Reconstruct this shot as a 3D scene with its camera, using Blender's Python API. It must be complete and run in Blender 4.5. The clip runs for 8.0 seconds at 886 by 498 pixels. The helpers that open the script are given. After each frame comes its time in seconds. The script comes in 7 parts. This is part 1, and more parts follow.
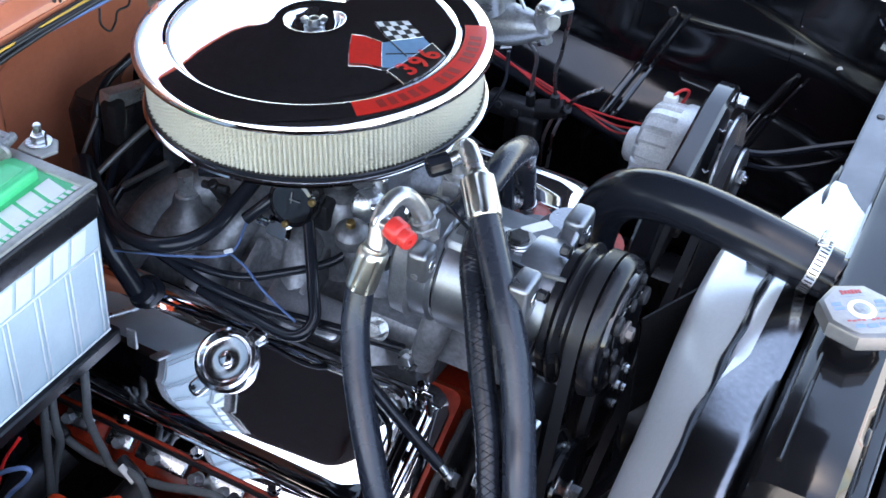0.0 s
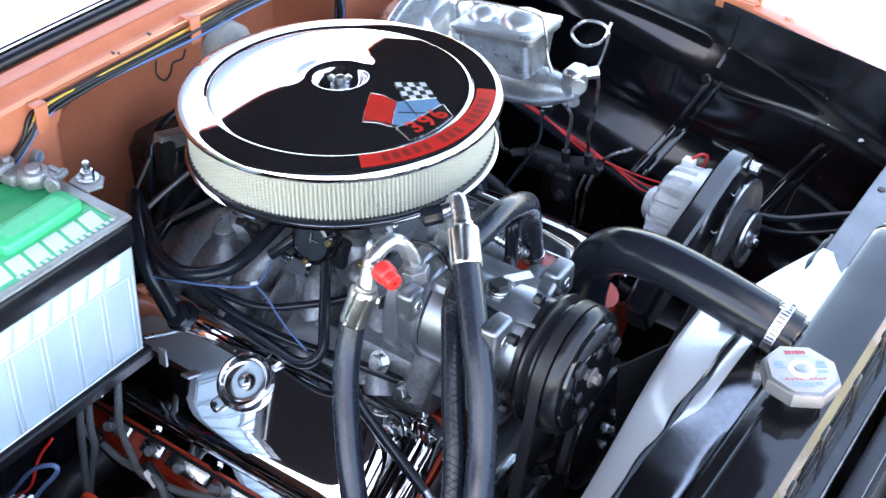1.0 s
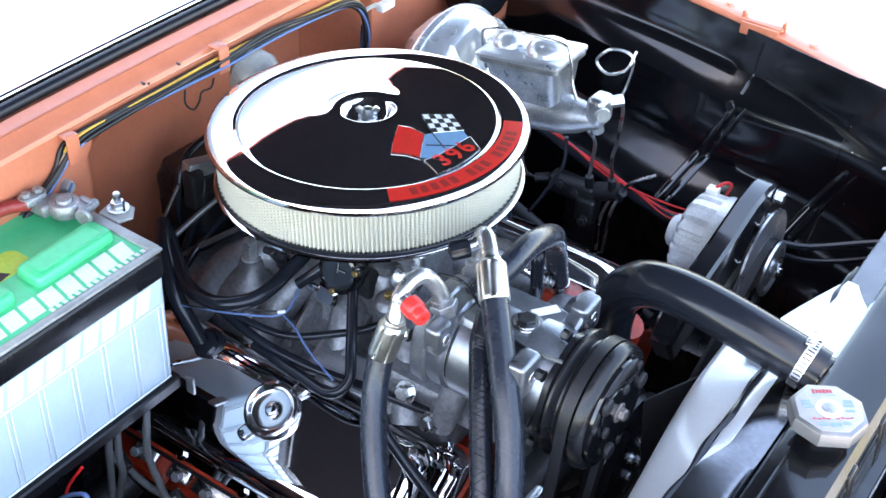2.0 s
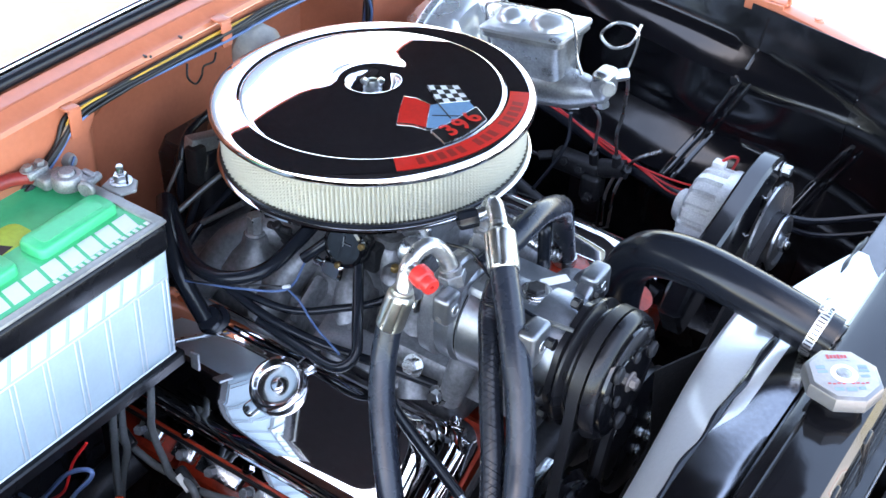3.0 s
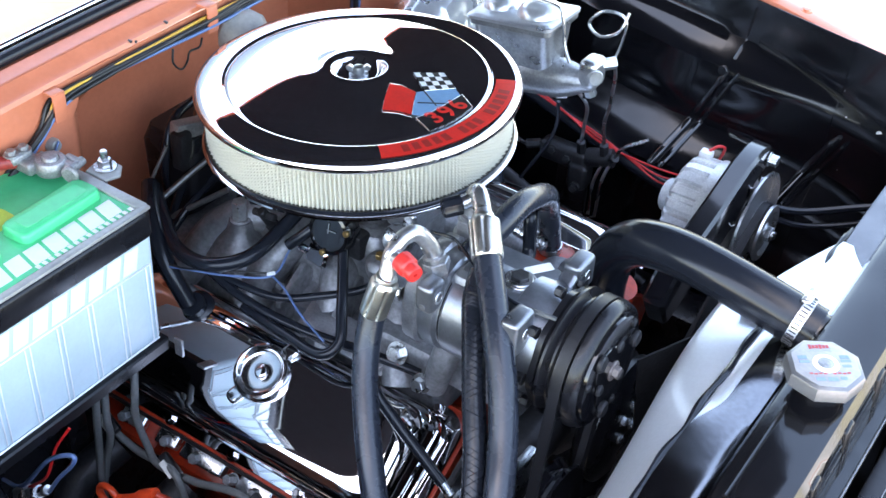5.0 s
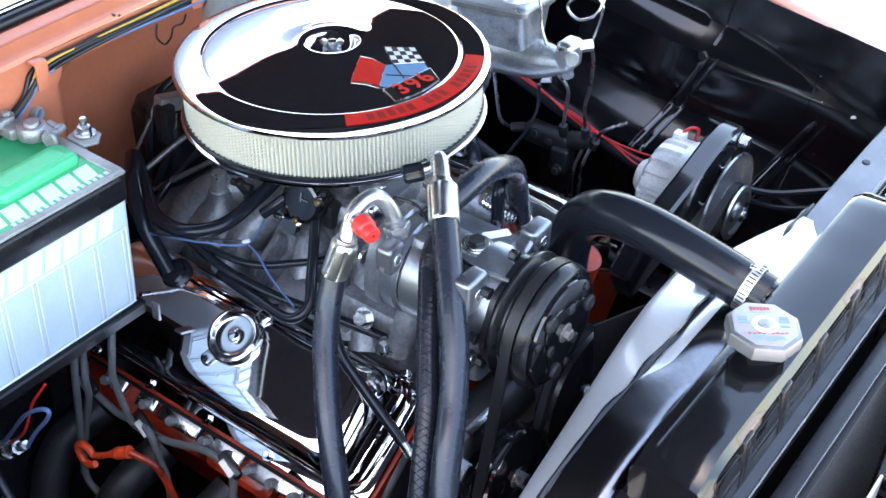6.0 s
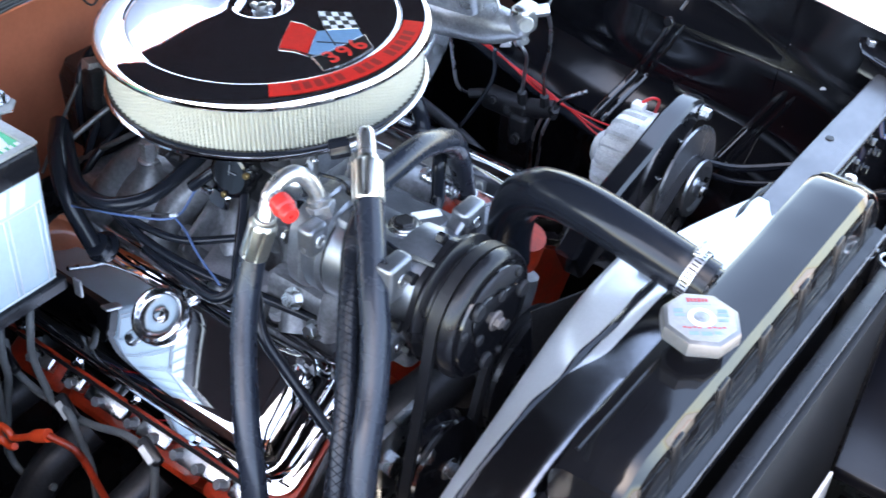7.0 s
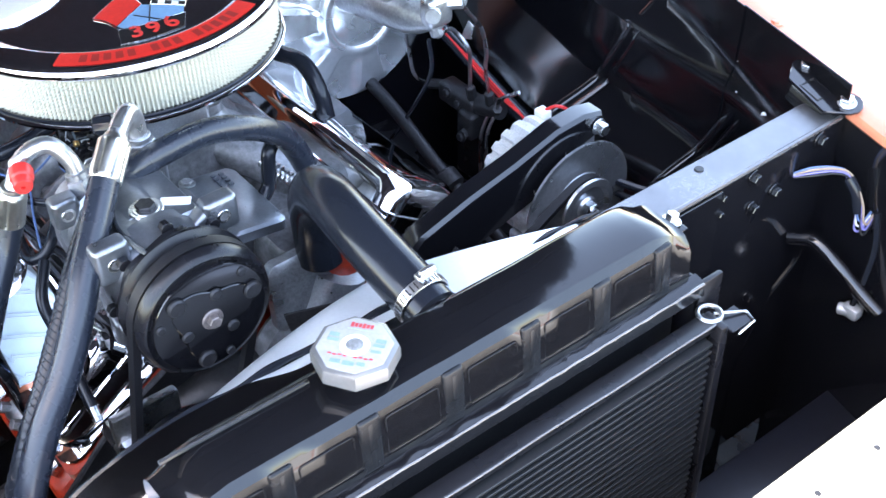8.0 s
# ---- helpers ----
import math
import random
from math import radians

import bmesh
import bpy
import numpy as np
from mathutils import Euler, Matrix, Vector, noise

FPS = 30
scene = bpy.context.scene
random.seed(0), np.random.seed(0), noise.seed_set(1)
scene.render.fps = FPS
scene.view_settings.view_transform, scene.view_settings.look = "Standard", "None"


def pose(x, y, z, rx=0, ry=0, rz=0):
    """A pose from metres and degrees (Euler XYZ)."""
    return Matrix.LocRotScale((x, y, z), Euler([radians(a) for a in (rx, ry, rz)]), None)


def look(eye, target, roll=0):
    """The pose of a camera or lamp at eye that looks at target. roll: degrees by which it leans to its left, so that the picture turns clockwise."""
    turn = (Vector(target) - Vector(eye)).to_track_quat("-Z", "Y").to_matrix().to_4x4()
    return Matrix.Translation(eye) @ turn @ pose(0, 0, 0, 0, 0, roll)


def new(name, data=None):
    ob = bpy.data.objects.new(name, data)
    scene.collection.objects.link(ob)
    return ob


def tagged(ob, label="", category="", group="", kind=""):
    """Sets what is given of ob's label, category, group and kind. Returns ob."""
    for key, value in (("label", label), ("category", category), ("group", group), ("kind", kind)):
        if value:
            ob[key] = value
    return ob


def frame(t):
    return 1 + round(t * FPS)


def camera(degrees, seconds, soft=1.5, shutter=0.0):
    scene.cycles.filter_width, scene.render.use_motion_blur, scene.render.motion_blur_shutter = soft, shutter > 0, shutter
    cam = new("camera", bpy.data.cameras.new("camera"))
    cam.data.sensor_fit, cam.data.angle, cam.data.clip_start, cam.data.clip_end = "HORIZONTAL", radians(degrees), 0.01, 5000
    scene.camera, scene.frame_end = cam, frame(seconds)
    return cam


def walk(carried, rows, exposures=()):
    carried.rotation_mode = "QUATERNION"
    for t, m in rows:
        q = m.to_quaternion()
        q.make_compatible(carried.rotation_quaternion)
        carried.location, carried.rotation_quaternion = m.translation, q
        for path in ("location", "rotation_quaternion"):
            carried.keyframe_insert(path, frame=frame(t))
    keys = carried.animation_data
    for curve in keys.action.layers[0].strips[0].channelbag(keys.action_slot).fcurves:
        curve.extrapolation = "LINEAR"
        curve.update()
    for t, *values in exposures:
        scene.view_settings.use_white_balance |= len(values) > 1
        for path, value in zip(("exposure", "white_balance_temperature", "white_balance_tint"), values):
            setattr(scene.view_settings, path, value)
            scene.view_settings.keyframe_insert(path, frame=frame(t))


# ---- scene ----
cam = camera(39.0, 8.0, shutter=0.15)
PATH = [
    (0, (0.586, -0.93, 1.549), (-0.068, 0.488, 0.3), 4.8),
    (0.2, (0.598, -0.922, 1.576), (-0.058, 0.487, 0.322), 4.8),
    (0.5, (0.66, -0.92, 1.596), (-0.105, 0.454, 0.361), 3.6),
    (1, (0.734, -0.94, 1.626), (-0.116, 0.409, 0.418), 3.3),
    (1.5, (0.757, -0.946, 1.634), (-0.146, 0.398, 0.461), 2.5),
    (1.7, (0.723, -0.938, 1.658), (-0.152, 0.403, 0.459), 3.1),
    (3, (0.71, -0.95, 1.624), (-0.153, 0.391, 0.417), 2.9),
    (3.5, (0.706, -0.952, 1.623), (-0.138, 0.396, 0.411), 3.0),
    (4, (0.705, -0.951, 1.623), (-0.128, 0.399, 0.406), 3.3),
    (5.3, (0.729, -0.944, 1.623), (-0.122, 0.392, 0.402), 3.5),
    (5.5, (0.75, -0.945, 1.62), (-0.108, 0.39, 0.403), 3.1),
    (6, (0.808, -0.951, 1.614), (-0.087, 0.366, 0.404), 3.2),
    (6.5, (0.772, -0.93, 1.601), (-0.112, 0.385, 0.381), 4.0),
    (7, (0.824, -0.849, 1.595), (-0.046, 0.428, 0.326), 3.8),
    (7.2, (0.914, -0.775, 1.589), (-0.004, 0.466, 0.314), 3.1),
    (7.5, (1.071, -0.64, 1.588), (0.003, 0.466, 0.308), 1.8),
    (7.7, (1.122, -0.568, 1.585), (-0.016, 0.473, 0.301), 0.7),
    (8, (1.142, -0.449, 1.582), (-0.059, 0.475, 0.277), -0.9),
]
walk(cam, [(t, look(eye, target, roll)) for t, eye, target, roll in PATH], exposures=[(0, 3.06, 7700, 12), (0.5, 3.25, 7700, 12), (1.0, 3.38, 7700, 12), (1.5, 3.5, 7700, 12), (3.0, 3.35, 7700, 12), (6.5, 3.4, 7700, 12), (7.2, 3.56, 7700, 12), (8, 3.82, 7700, 12)])

# ---- world and light ----
world = bpy.data.worlds.new("sky")
scene.world = world
world.use_nodes = True
wn = world.node_tree
sky = wn.nodes.new("ShaderNodeTexSky")
sky.sky_type, sky.sun_disc = "NISHITA", False
SUN = Vector((-0.12, -0.34, 0.93)).normalized()
sky.sun_elevation = math.asin(SUN.z)
sky.sun_rotation = math.atan2(SUN.x, SUN.y)
sky.air_density, sky.dust_density = 1.0, 1.2
wn.nodes["Background"].inputs[1].default_value = 0.15
wn.links.new(sky.outputs[0], wn.nodes["Background"].inputs[0])
sun = new("sun", bpy.data.lights.new("sun", "SUN"))
sun.data.energy, sun.data.angle, sun.data.color = 2.3, radians(1.0), (1.0, 0.98, 0.95)
sun.matrix_world = look(SUN * 10, (0, 0, 0))

# ---- materials ----
def mat(name, color, rough=0.5, metal=0.0, grain=0.0, scale=60.0, bump=0.0, rough_var=0.0, coat=0.0, stains=0.0, per_object=0.0, aniso=0.0):
    """A procedural surface: a fine grain and broad stains in the colour, worn gloss and fine relief."""
    m = bpy.data.materials.new(name)
    m.use_nodes = True
    t, p = m.node_tree, m.node_tree.nodes["Principled BSDF"]
    def node(kind, **inputs):
        n = t.nodes.new(kind)
        for key, value in inputs.items():
            n.inputs[key].default_value = value
        return n
    where = node("ShaderNodeTexCoord")
    fine = node("ShaderNodeTexNoise", Scale=scale, Detail=5.0, Roughness=0.6)
    broad = node("ShaderNodeTexNoise", Scale=scale / 9.0, Detail=3.0)
    for n in (fine, broad):
        t.links.new(where.outputs["Object"], n.inputs["Vector"])
    p.inputs["Base Color"].default_value = (*color, 1)
    p.inputs["Roughness"].default_value, p.inputs["Metallic"].default_value = rough, metal
    p.inputs["Coat Weight"].default_value, p.inputs["Coat Roughness"].default_value = coat, 0.05
    p.inputs["Anisotropic"].default_value = aniso
    def scaled(source, low, high):
        r = node("ShaderNodeMapRange")
        r.inputs["From Min"].default_value, r.inputs["From Max"].default_value = 0.3, 0.7
        r.inputs["To Min"].default_value, r.inputs["To Max"].default_value = low, high
        t.links.new(source, r.inputs["Value"])
        return r.outputs["Result"]
    last = None
    for amount, source in ((grain, fine.outputs["Fac"]), (stains, broad.outputs["Fac"])):
        if amount:
            mix = t.nodes.new("ShaderNodeMix")
            mix.data_type, mix.blend_type = "RGBA", "MULTIPLY"
            mix.inputs["Factor"].default_value = 1.0
            mix.inputs["A"].default_value = (*color, 1)
            if last:
                t.links.new(last, mix.inputs["A"])
            grey = node("ShaderNodeCombineColor")
            out = scaled(source, 1 - amount, 1 + amount)
            for i in range(3):
                t.links.new(out, grey.inputs[i])
            t.links.new(grey.outputs[0], mix.inputs["B"])
            last = mix.outputs["Result"]
    if last:
        t.links.new(last, p.inputs["Base Color"])
    if rough_var:
        t.links.new(scaled(broad.outputs["Fac"], max(0.01, rough - rough_var), rough + rough_var), p.inputs["Roughness"])
    if bump:
        b = node("ShaderNodeBump", Strength=bump, Distance=0.001)
        t.links.new(fine.outputs["Fac"], b.inputs["Height"])
        t.links.new(b.outputs["Normal"], p.inputs["Normal"])
    return m

CHROME = mat("chrome", (0.78, 0.78, 0.80), 0.035, 1.0, scale=40, rough_var=0.02)
DULLCHROME = mat("dulled_chrome", (0.68, 0.68, 0.70), 0.13, 1.0, scale=60, grain=0.05, rough_var=0.04)
STEEL = mat("zinc_plated_steel", (0.62, 0.63, 0.64), 0.28, 1.0, grain=0.15, scale=300, bump=0.1, rough_var=0.1)
CAST = mat("cast_aluminium", (0.36, 0.37, 0.39), 0.36, 0.8, grain=0.14, scale=420, bump=0.2, rough_var=0.1, stains=0.15)
PALECAST = mat("pale_die_cast_aluminium", (0.66, 0.665, 0.66), 0.42, 0.45, grain=0.15, scale=420, bump=0.25, rough_var=0.1, stains=0.15)
TUBEALU = mat("dull_aluminium_tube", (0.60, 0.61, 0.62), 0.33, 0.9, grain=0.12, scale=220, bump=0.1, rough_var=0.1, stains=0.12)
DARKDISC = mat("dull_grey_steel_disc", (0.46, 0.475, 0.49), 0.30, 0.9, grain=0.12, scale=200, rough_var=0.08, stains=0.2, aniso=0.5)
ZINC = mat("yellowish_zinc_plate", (0.66, 0.66, 0.61), 0.34, 1.0, grain=0.08, scale=200, rough_var=0.08)
PANEL = mat("black_painted_steel_panel", (0.004, 0.004, 0.005), 0.13, 0.0, grain=0.1, scale=140, rough_var=0.05)
PANEL.node_tree.nodes["Principled BSDF"].inputs["Specular IOR Level"].default_value = 0.45
CASTDARK = mat("grey_cast_iron", (0.38, 0.385, 0.39), 0.34, 0.75, grain=0.2, scale=300, bump=0.4, rough_var=0.1, stains=0.3)
MACHINED = mat("machined_aluminium", (0.25, 0.265, 0.29), 0.34, 0.85, grain=0.08, scale=300, bump=0.08, rough_var=0.08, stains=0.15)
SHEET = mat("bare_aluminium_sheet", (0.82, 0.86, 0.91), 0.30, 0.60, grain=0.03, scale=260, bump=0.03)
BLACK = mat("gloss_black_paint", (0.006, 0.006, 0.0075), 0.12, 0.0, grain=0.12, scale=140, bump=0.03, rough_var=0.05, coat=0.4)
SATIN = mat("satin_black_paint", (0.008, 0.008, 0.010), 0.30, 0.0, grain=0.3, scale=200, bump=0.1, rough_var=0.1)
TANKDULL = mat("dull_thick_black_paint", (0.008, 0.009, 0.011), 0.26, 0.0, grain=0.25, scale=140, bump=0.12, rough_var=0.06)
TANKDULL.node_tree.nodes["Principled BSDF"].inputs["Specular IOR Level"].default_value = 0.28
TANKBLACK = mat("brushed_on_black_paint", (0.006, 0.006, 0.0072), 0.09, 0.0, grain=0.2, scale=90, bump=0.07, rough_var=0.04)
STAINED = mat("stained_cast_iron", (0.20, 0.20, 0.208), 0.40, 0.5, grain=0.3, scale=160, bump=0.4, rough_var=0.12, stains=0.5)
PLATED = mat("dull_plated_steel", (0.68, 0.70, 0.72), 0.34, 0.75, grain=0.05, scale=120, bump=0.08, rough_var=0.1, stains=0.12)
BRIGHTPLATE = mat("bright_plated_steel", (0.88, 0.90, 0.92), 0.28, 0.75, grain=0.05, scale=90, rough_var=0.08, stains=0.08)
UNDERSIDE = mat("dead_flat_black", (0.006, 0.0068, 0.0105), 0.95, 0.0, grain=0.2, scale=60)
UNDERSIDE.node_tree.nodes["Principled BSDF"].inputs["Specular IOR Level"].default_value = 0.05
IRON = mat("dark_iron", (0.03, 0.03, 0.033), 0.45, 0.6, grain=0.3, scale=250, bump=0.3, rough_var=0.12)
# Bluish base colour puts the sky's sheen into the hose rubber.
HOSERUBBER = mat("sky_tinted_black_rubber", (0.015, 0.019, 0.028), 0.27, 0.0, grain=0.12, scale=500, bump=0.05, rough_var=0.05)
RUBBER = mat("black_rubber", (0.011, 0.013, 0.018), 0.20, 0.0, grain=0.1, scale=700, bump=0.04, rough_var=0.04)
BELT = mat("belt_rubber", (0.012, 0.012, 0.014), 0.45, 0.0, grain=0.25, scale=600, bump=0.2)
for gloss, m in ((0.34, RUBBER), (0.30, BELT), (0.36, SATIN)):
    m.node_tree.nodes["Principled BSDF"].inputs["Specular IOR Level"].default_value = gloss
GREYWIRE = mat("grey_silicone_wire", (0.085, 0.09, 0.09), 0.5, 0.0, grain=0.2, scale=300, bump=0.05)
SALMON = mat("salmon_body_paint", (0.56, 0.18, 0.10), 0.16, 0.0, grain=0.04, scale=150, bump=0.02, rough_var=0.06, coat=0.12, stains=0.08)
SALMON.node_tree.nodes["Principled BSDF"].inputs["Specular IOR Level"].default_value = 0.32
ORANGE = mat("orange_engine_enamel", (0.31, 0.024, 0.007), 0.36, 0.0, grain=0.25, scale=200, bump=0.2, rough_var=0.1, stains=0.5)
WHITE = mat("white_polypropylene", (0.60, 0.73, 0.80), 0.36, 0.0, grain=0.03, scale=200, bump=0.05, stains=0.05)
WHITER = mat("raised_white_plastic", (0.86, 0.90, 0.93), 0.35, 0.0, grain=0.03, scale=200)
GREEN = mat("green_battery_label", (0.04, 0.56, 0.24), 0.32, 0.0, grain=0.06, scale=120, stains=0.12)
GREENCAP = mat("green_plastic_vent_cap", (0.04, 0.60, 0.25), 0.3, 0.0, grain=0.05, scale=150)
LETTER = mat("white_print", (0.8, 0.8, 0.78), 0.4, 0.0, grain=0.03, scale=150)
GREYFRAME = mat("grey_painted_bracket", (0.40, 0.40, 0.385), 0.35, 0.3, grain=0.12, scale=160, bump=0.1, stains=0.2)
PAPER = mat("cream_filter_paper", (0.52, 0.505, 0.42), 0.7, 0.0, grain=0.12, scale=900, bump=0.3)
RED = mat("red_decal", (0.68, 0.028, 0.02), 0.3, 0.0, grain=0.08, scale=200)
REDINK = mat("dark_red_print", (0.30, 0.018, 0.014), 0.4, 0.0, grain=0.1, scale=200)
BLUE = mat("blue_decal", (0.16, 0.30, 0.45), 0.3, 0.0, grain=0.08, scale=200)
INK = mat("black_decal", (0.006, 0.006, 0.007), 0.4, 0.0, grain=0.1, scale=200)
REDCAP = mat("red_plastic_cap", (0.62, 0.035, 0.03), 0.35, 0.0, grain=0.08, scale=300, bump=0.1)
LEAD = mat("dull_lead", (0.30, 0.31, 0.32), 0.45, 0.6, grain=0.25, scale=400, bump=0.4, stains=0.25)
RUSTY = mat("rust_tinged_steel", (0.20, 0.17, 0.16), 0.42, 0.7, grain=0.3, scale=300, bump=0.3, stains=0.3)
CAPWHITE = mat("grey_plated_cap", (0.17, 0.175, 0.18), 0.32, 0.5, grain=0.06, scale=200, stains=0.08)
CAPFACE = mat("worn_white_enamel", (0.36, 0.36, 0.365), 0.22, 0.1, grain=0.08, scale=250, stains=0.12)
FAINTRED = mat("faded_red_print", (0.42, 0.05, 0.06), 0.4, grain=0.1, scale=300)
PALEBLUE = mat("pale_blue_print", (0.17, 0.26, 0.46), 0.35, grain=0.1, scale=300)
FAINTBLUE = mat("faded_blue_print", (0.28, 0.34, 0.46), 0.4, grain=0.1, scale=300)
FIN = mat("condenser_fins", (0.018, 0.019, 0.021), 0.42, 0.3, grain=0.25, scale=300, bump=0.2)
CONCRETE = mat("sunlit_concrete", (0.52, 0.52, 0.515), 0.85, 0.0, grain=0.12, scale=14, bump=0.3, stains=0.12)
CREAM = mat("white_body_paint", (0.80, 0.80, 0.80), 0.2, 0.0, grain=0.02, scale=100, coat=0.5, stains=0.03)
WIRES = {k: mat(k + "_wire_insulation", c, 0.4, 0.0, grain=0.1, scale=300) for k, c in {
    "black": (0.012, 0.012, 0.013), "blue": (0.10, 0.17, 0.34), "yellow": (0.62, 0.36, 0.05), "red": (0.62, 0.02, 0.02),
    "green": (0.04, 0.16, 0.06), "white": (0.65, 0.64, 0.58), "purple": (0.18, 0.17, 0.42), "tan": (0.30, 0.22, 0.16)}.items()}

# ---- shapes ----
ROOT = {}

def thing(name, at, label, category, group="", kind=""):
    """An empty at the base of a thing; its parts are built in world metres and hang under it."""
    ob = new(name)
    ob.location, ob.empty_display_size = at, 0.02
    ROOT[ob.name] = Matrix.Translation(at).inverted()
    return tagged(ob, label, category, group, kind)

def mesh_of(name, bm, material, sharp=38):
    bmesh.ops.recalc_face_normals(bm, faces=bm.faces[:])
    limit = radians(sharp)
    for f in bm.faces:
        f.smooth = True
    for e in bm.edges:
        e.smooth = len(e.link_faces) != 2 or e.calc_face_angle(0) < limit
    me = bpy.data.meshes.new(name)
    bm.to_mesh(me)
    bm.free()
    me.materials.append(material)
    return me

def part(name, bm, material, parent=None, label="", sharp=38):
    ob = new(name, mesh_of(name, bm, material, sharp))
    if parent:
        ob.parent = parent
        ob.matrix_parent_inverse = ROOT.get(parent.name, Matrix())
    return tagged(ob, label)

def solid(name, bm, material, label, category, group="", kind=""):
    """A thing of one single mesh."""
    return tagged(part(name, bm, material), label, category, group, kind)

def merge(*bms):
    out = bmesh.new()
    for b in bms:
        me = bpy.data.meshes.new("x")
        b.to_mesh(me)
        b.free()
        out.from_mesh(me)
        bpy.data.meshes.remove(me)
    return out

def axis(p, d, up=(0, 0, 1)):
    """A frame at p whose z axis points along d."""
    return Matrix.Translation(p) @ Vector(d).to_track_quat("Z", "Y").to_matrix().to_4x4()

def rbox(cx, cy, cz, sx, sy, sz, b=0.002, seg=2, m=None):
    bm = bmesh.new()
    bmesh.ops.create_cube(bm, size=1)
    bmesh.ops.scale(bm, vec=(sx, sy, sz), verts=bm.verts)
    if b:
        bmesh.ops.bevel(bm, geom=bm.edges[:], offset=min(b, 0.45 * min(sx, sy, sz)), segments=seg, profile=0.5, affect="EDGES")
    bmesh.ops.translate(bm, vec=(cx, cy, cz), verts=bm.verts)
    if m:
        bmesh.ops.transform(bm, matrix=m, verts=bm.verts)
    return bm

def lathe(profile, m=None, n=32, flute=None):
    """Turns (radius, height) pairs round z. flute(angle, radius) may shape the round."""
    bm = bmesh.new()
    rings = []
    for r, z in profile:
        if r < 1e-6:
            rings.append([bm.verts.new((0, 0, z))])
        else:
            rings.append([])
            for i in range(n):
                a = 2 * math.pi * i / n
                rr = flute(a, r) if flute else r
                rings[-1].append(bm.verts.new((rr * math.cos(a), rr * math.sin(a), z)))
    for p, q in zip(rings, rings[1:]):
        for i in range(n):
            j = (i + 1) % n
            if len(p) == 1 and len(q) == 1:
                break
            if len(p) == 1:
                bm.faces.new((p[0], q[i], q[j]))
            elif len(q) == 1:
                bm.faces.new((p[i], q[0], p[j]))
            else:
                bm.faces.new((p[i], p[j], q[j], q[i]))
    if m:
        bmesh.ops.transform(bm, matrix=m, verts=bm.verts)
    return bm

def rod(p, q, r, n=16, b=0.001, r2=None):
    """A straight round bar from p to q with softened ends."""
    p, q = Vector(p), Vector(q)
    h = (q - p).length
    r2 = r if r2 is None else r2
    b = min(b, r * 0.5, h * 0.3)
    return lathe([(0, 0), (r - b, 0), (r, b), (r2, h - b), (max(r2 - b, 1e-4), h), (0, h)], axis(p, q - p), n)

def hexbar(p, q, r):
    return rod(p, q, r, 6, 0.0008)

def smooth_path(points, res=6):
    pts = [Vector(p) for p in points]
    ext = [2 * pts[0] - pts[1]] + pts + [2 * pts[-1] - pts[-2]]
    out = []
    for i in range(1, len(ext) - 2):
        a, b, c, d = ext[i - 1:i + 3]
        for k in range(res):
            t = k / res
            out.append(0.5 * ((2 * b) + (c - a) * t + (2 * a - 5 * b + 4 * c - d) * t * t + (3 * b - a - 3 * c + d) * t ** 3))
    return out + [pts[-1]]

def tube(points, r, n=10, res=6, wob=0.0):
    """A bent round hose or wire along the points, closed at both ends."""
    path = smooth_path(points, res) if len(points) > 2 else [Vector(p) for p in points]
    bm = bmesh.new()
    tan = [(path[min(i + 1, len(path) - 1)] - path[max(i - 1, 0)]).normalized() for i in range(len(path))]
    side = tan[0].orthogonal().normalized()
    rings = []
    for i, (p, t) in enumerate(zip(path, tan)):
        side = (side - t * side.dot(t)).normalized()
        other = t.cross(side)
        rr = (r(i / (len(path) - 1)) if callable(r) else r) * (1 + wob * noise.noise(p * 60))
        rings.append([bm.verts.new(p + rr * (math.cos(2 * math.pi * k / n) * side + math.sin(2 * math.pi * k / n) * other)) for k in range(n)])
    for p, q in zip(rings, rings[1:]):
        for k in range(n):
            bm.faces.new((p[k], p[(k + 1) % n], q[(k + 1) % n], q[k]))
    bm.faces.new(rings[0][::-1])
    bm.faces.new(rings[-1])
    return bm

def plate(outline, h, m=None, b=0.0006):
    """A flat piece cut to the outline in xy, h thick."""
    bm = bmesh.new()
    f = bm.faces.new([bm.verts.new((x, y, 0)) for x, y in outline])
    up = bmesh.ops.extrude_face_region(bm, geom=[f])
    bmesh.ops.translate(bm, vec=(0, 0, h), verts=[v for v in up["geom"] if isinstance(v, bmesh.types.BMVert)])
    if b:
        rim = [e for e in bm.edges if abs(e.verts[0].co.z - e.verts[1].co.z) < 1e-9]
        bmesh.ops.bevel(bm, geom=rim, offset=b, segments=1, affect="EDGES")
    if m:
        bmesh.ops.transform(bm, matrix=m, verts=bm.verts)
    return bm

def round_rect(hx, hy, r, n=5):
    out = []
    for cx, cy, a0 in ((hx - r, hy - r, 0), (-hx + r, hy - r, 90), (-hx + r, -hy + r, 180), (hx - r, -hy + r, 270)):
        for i in range(n + 1):
            a = radians(a0 + 90 * i / n)
            out.append((cx + r * math.cos(a), cy + r * math.sin(a)))
    return out

def loft(layers, m=None, cap=True):
    """Skins a stack of outlines: (outline, height) pairs with as many points each."""
    bm = bmesh.new()
    rings = [[bm.verts.new((x, y, z)) for x, y in o] for o, z in layers]
    for p, q in zip(rings, rings[1:]):
        for i in range(len(p)):
            j = (i + 1) % len(p)
            bm.faces.new((p[i], p[j], q[j], q[i]))
    if cap:
        bm.faces.new(rings[0][::-1])
        bm.faces.new(rings[-1])
    if m:
        bmesh.ops.transform(bm, matrix=m, verts=bm.verts)
    return bm

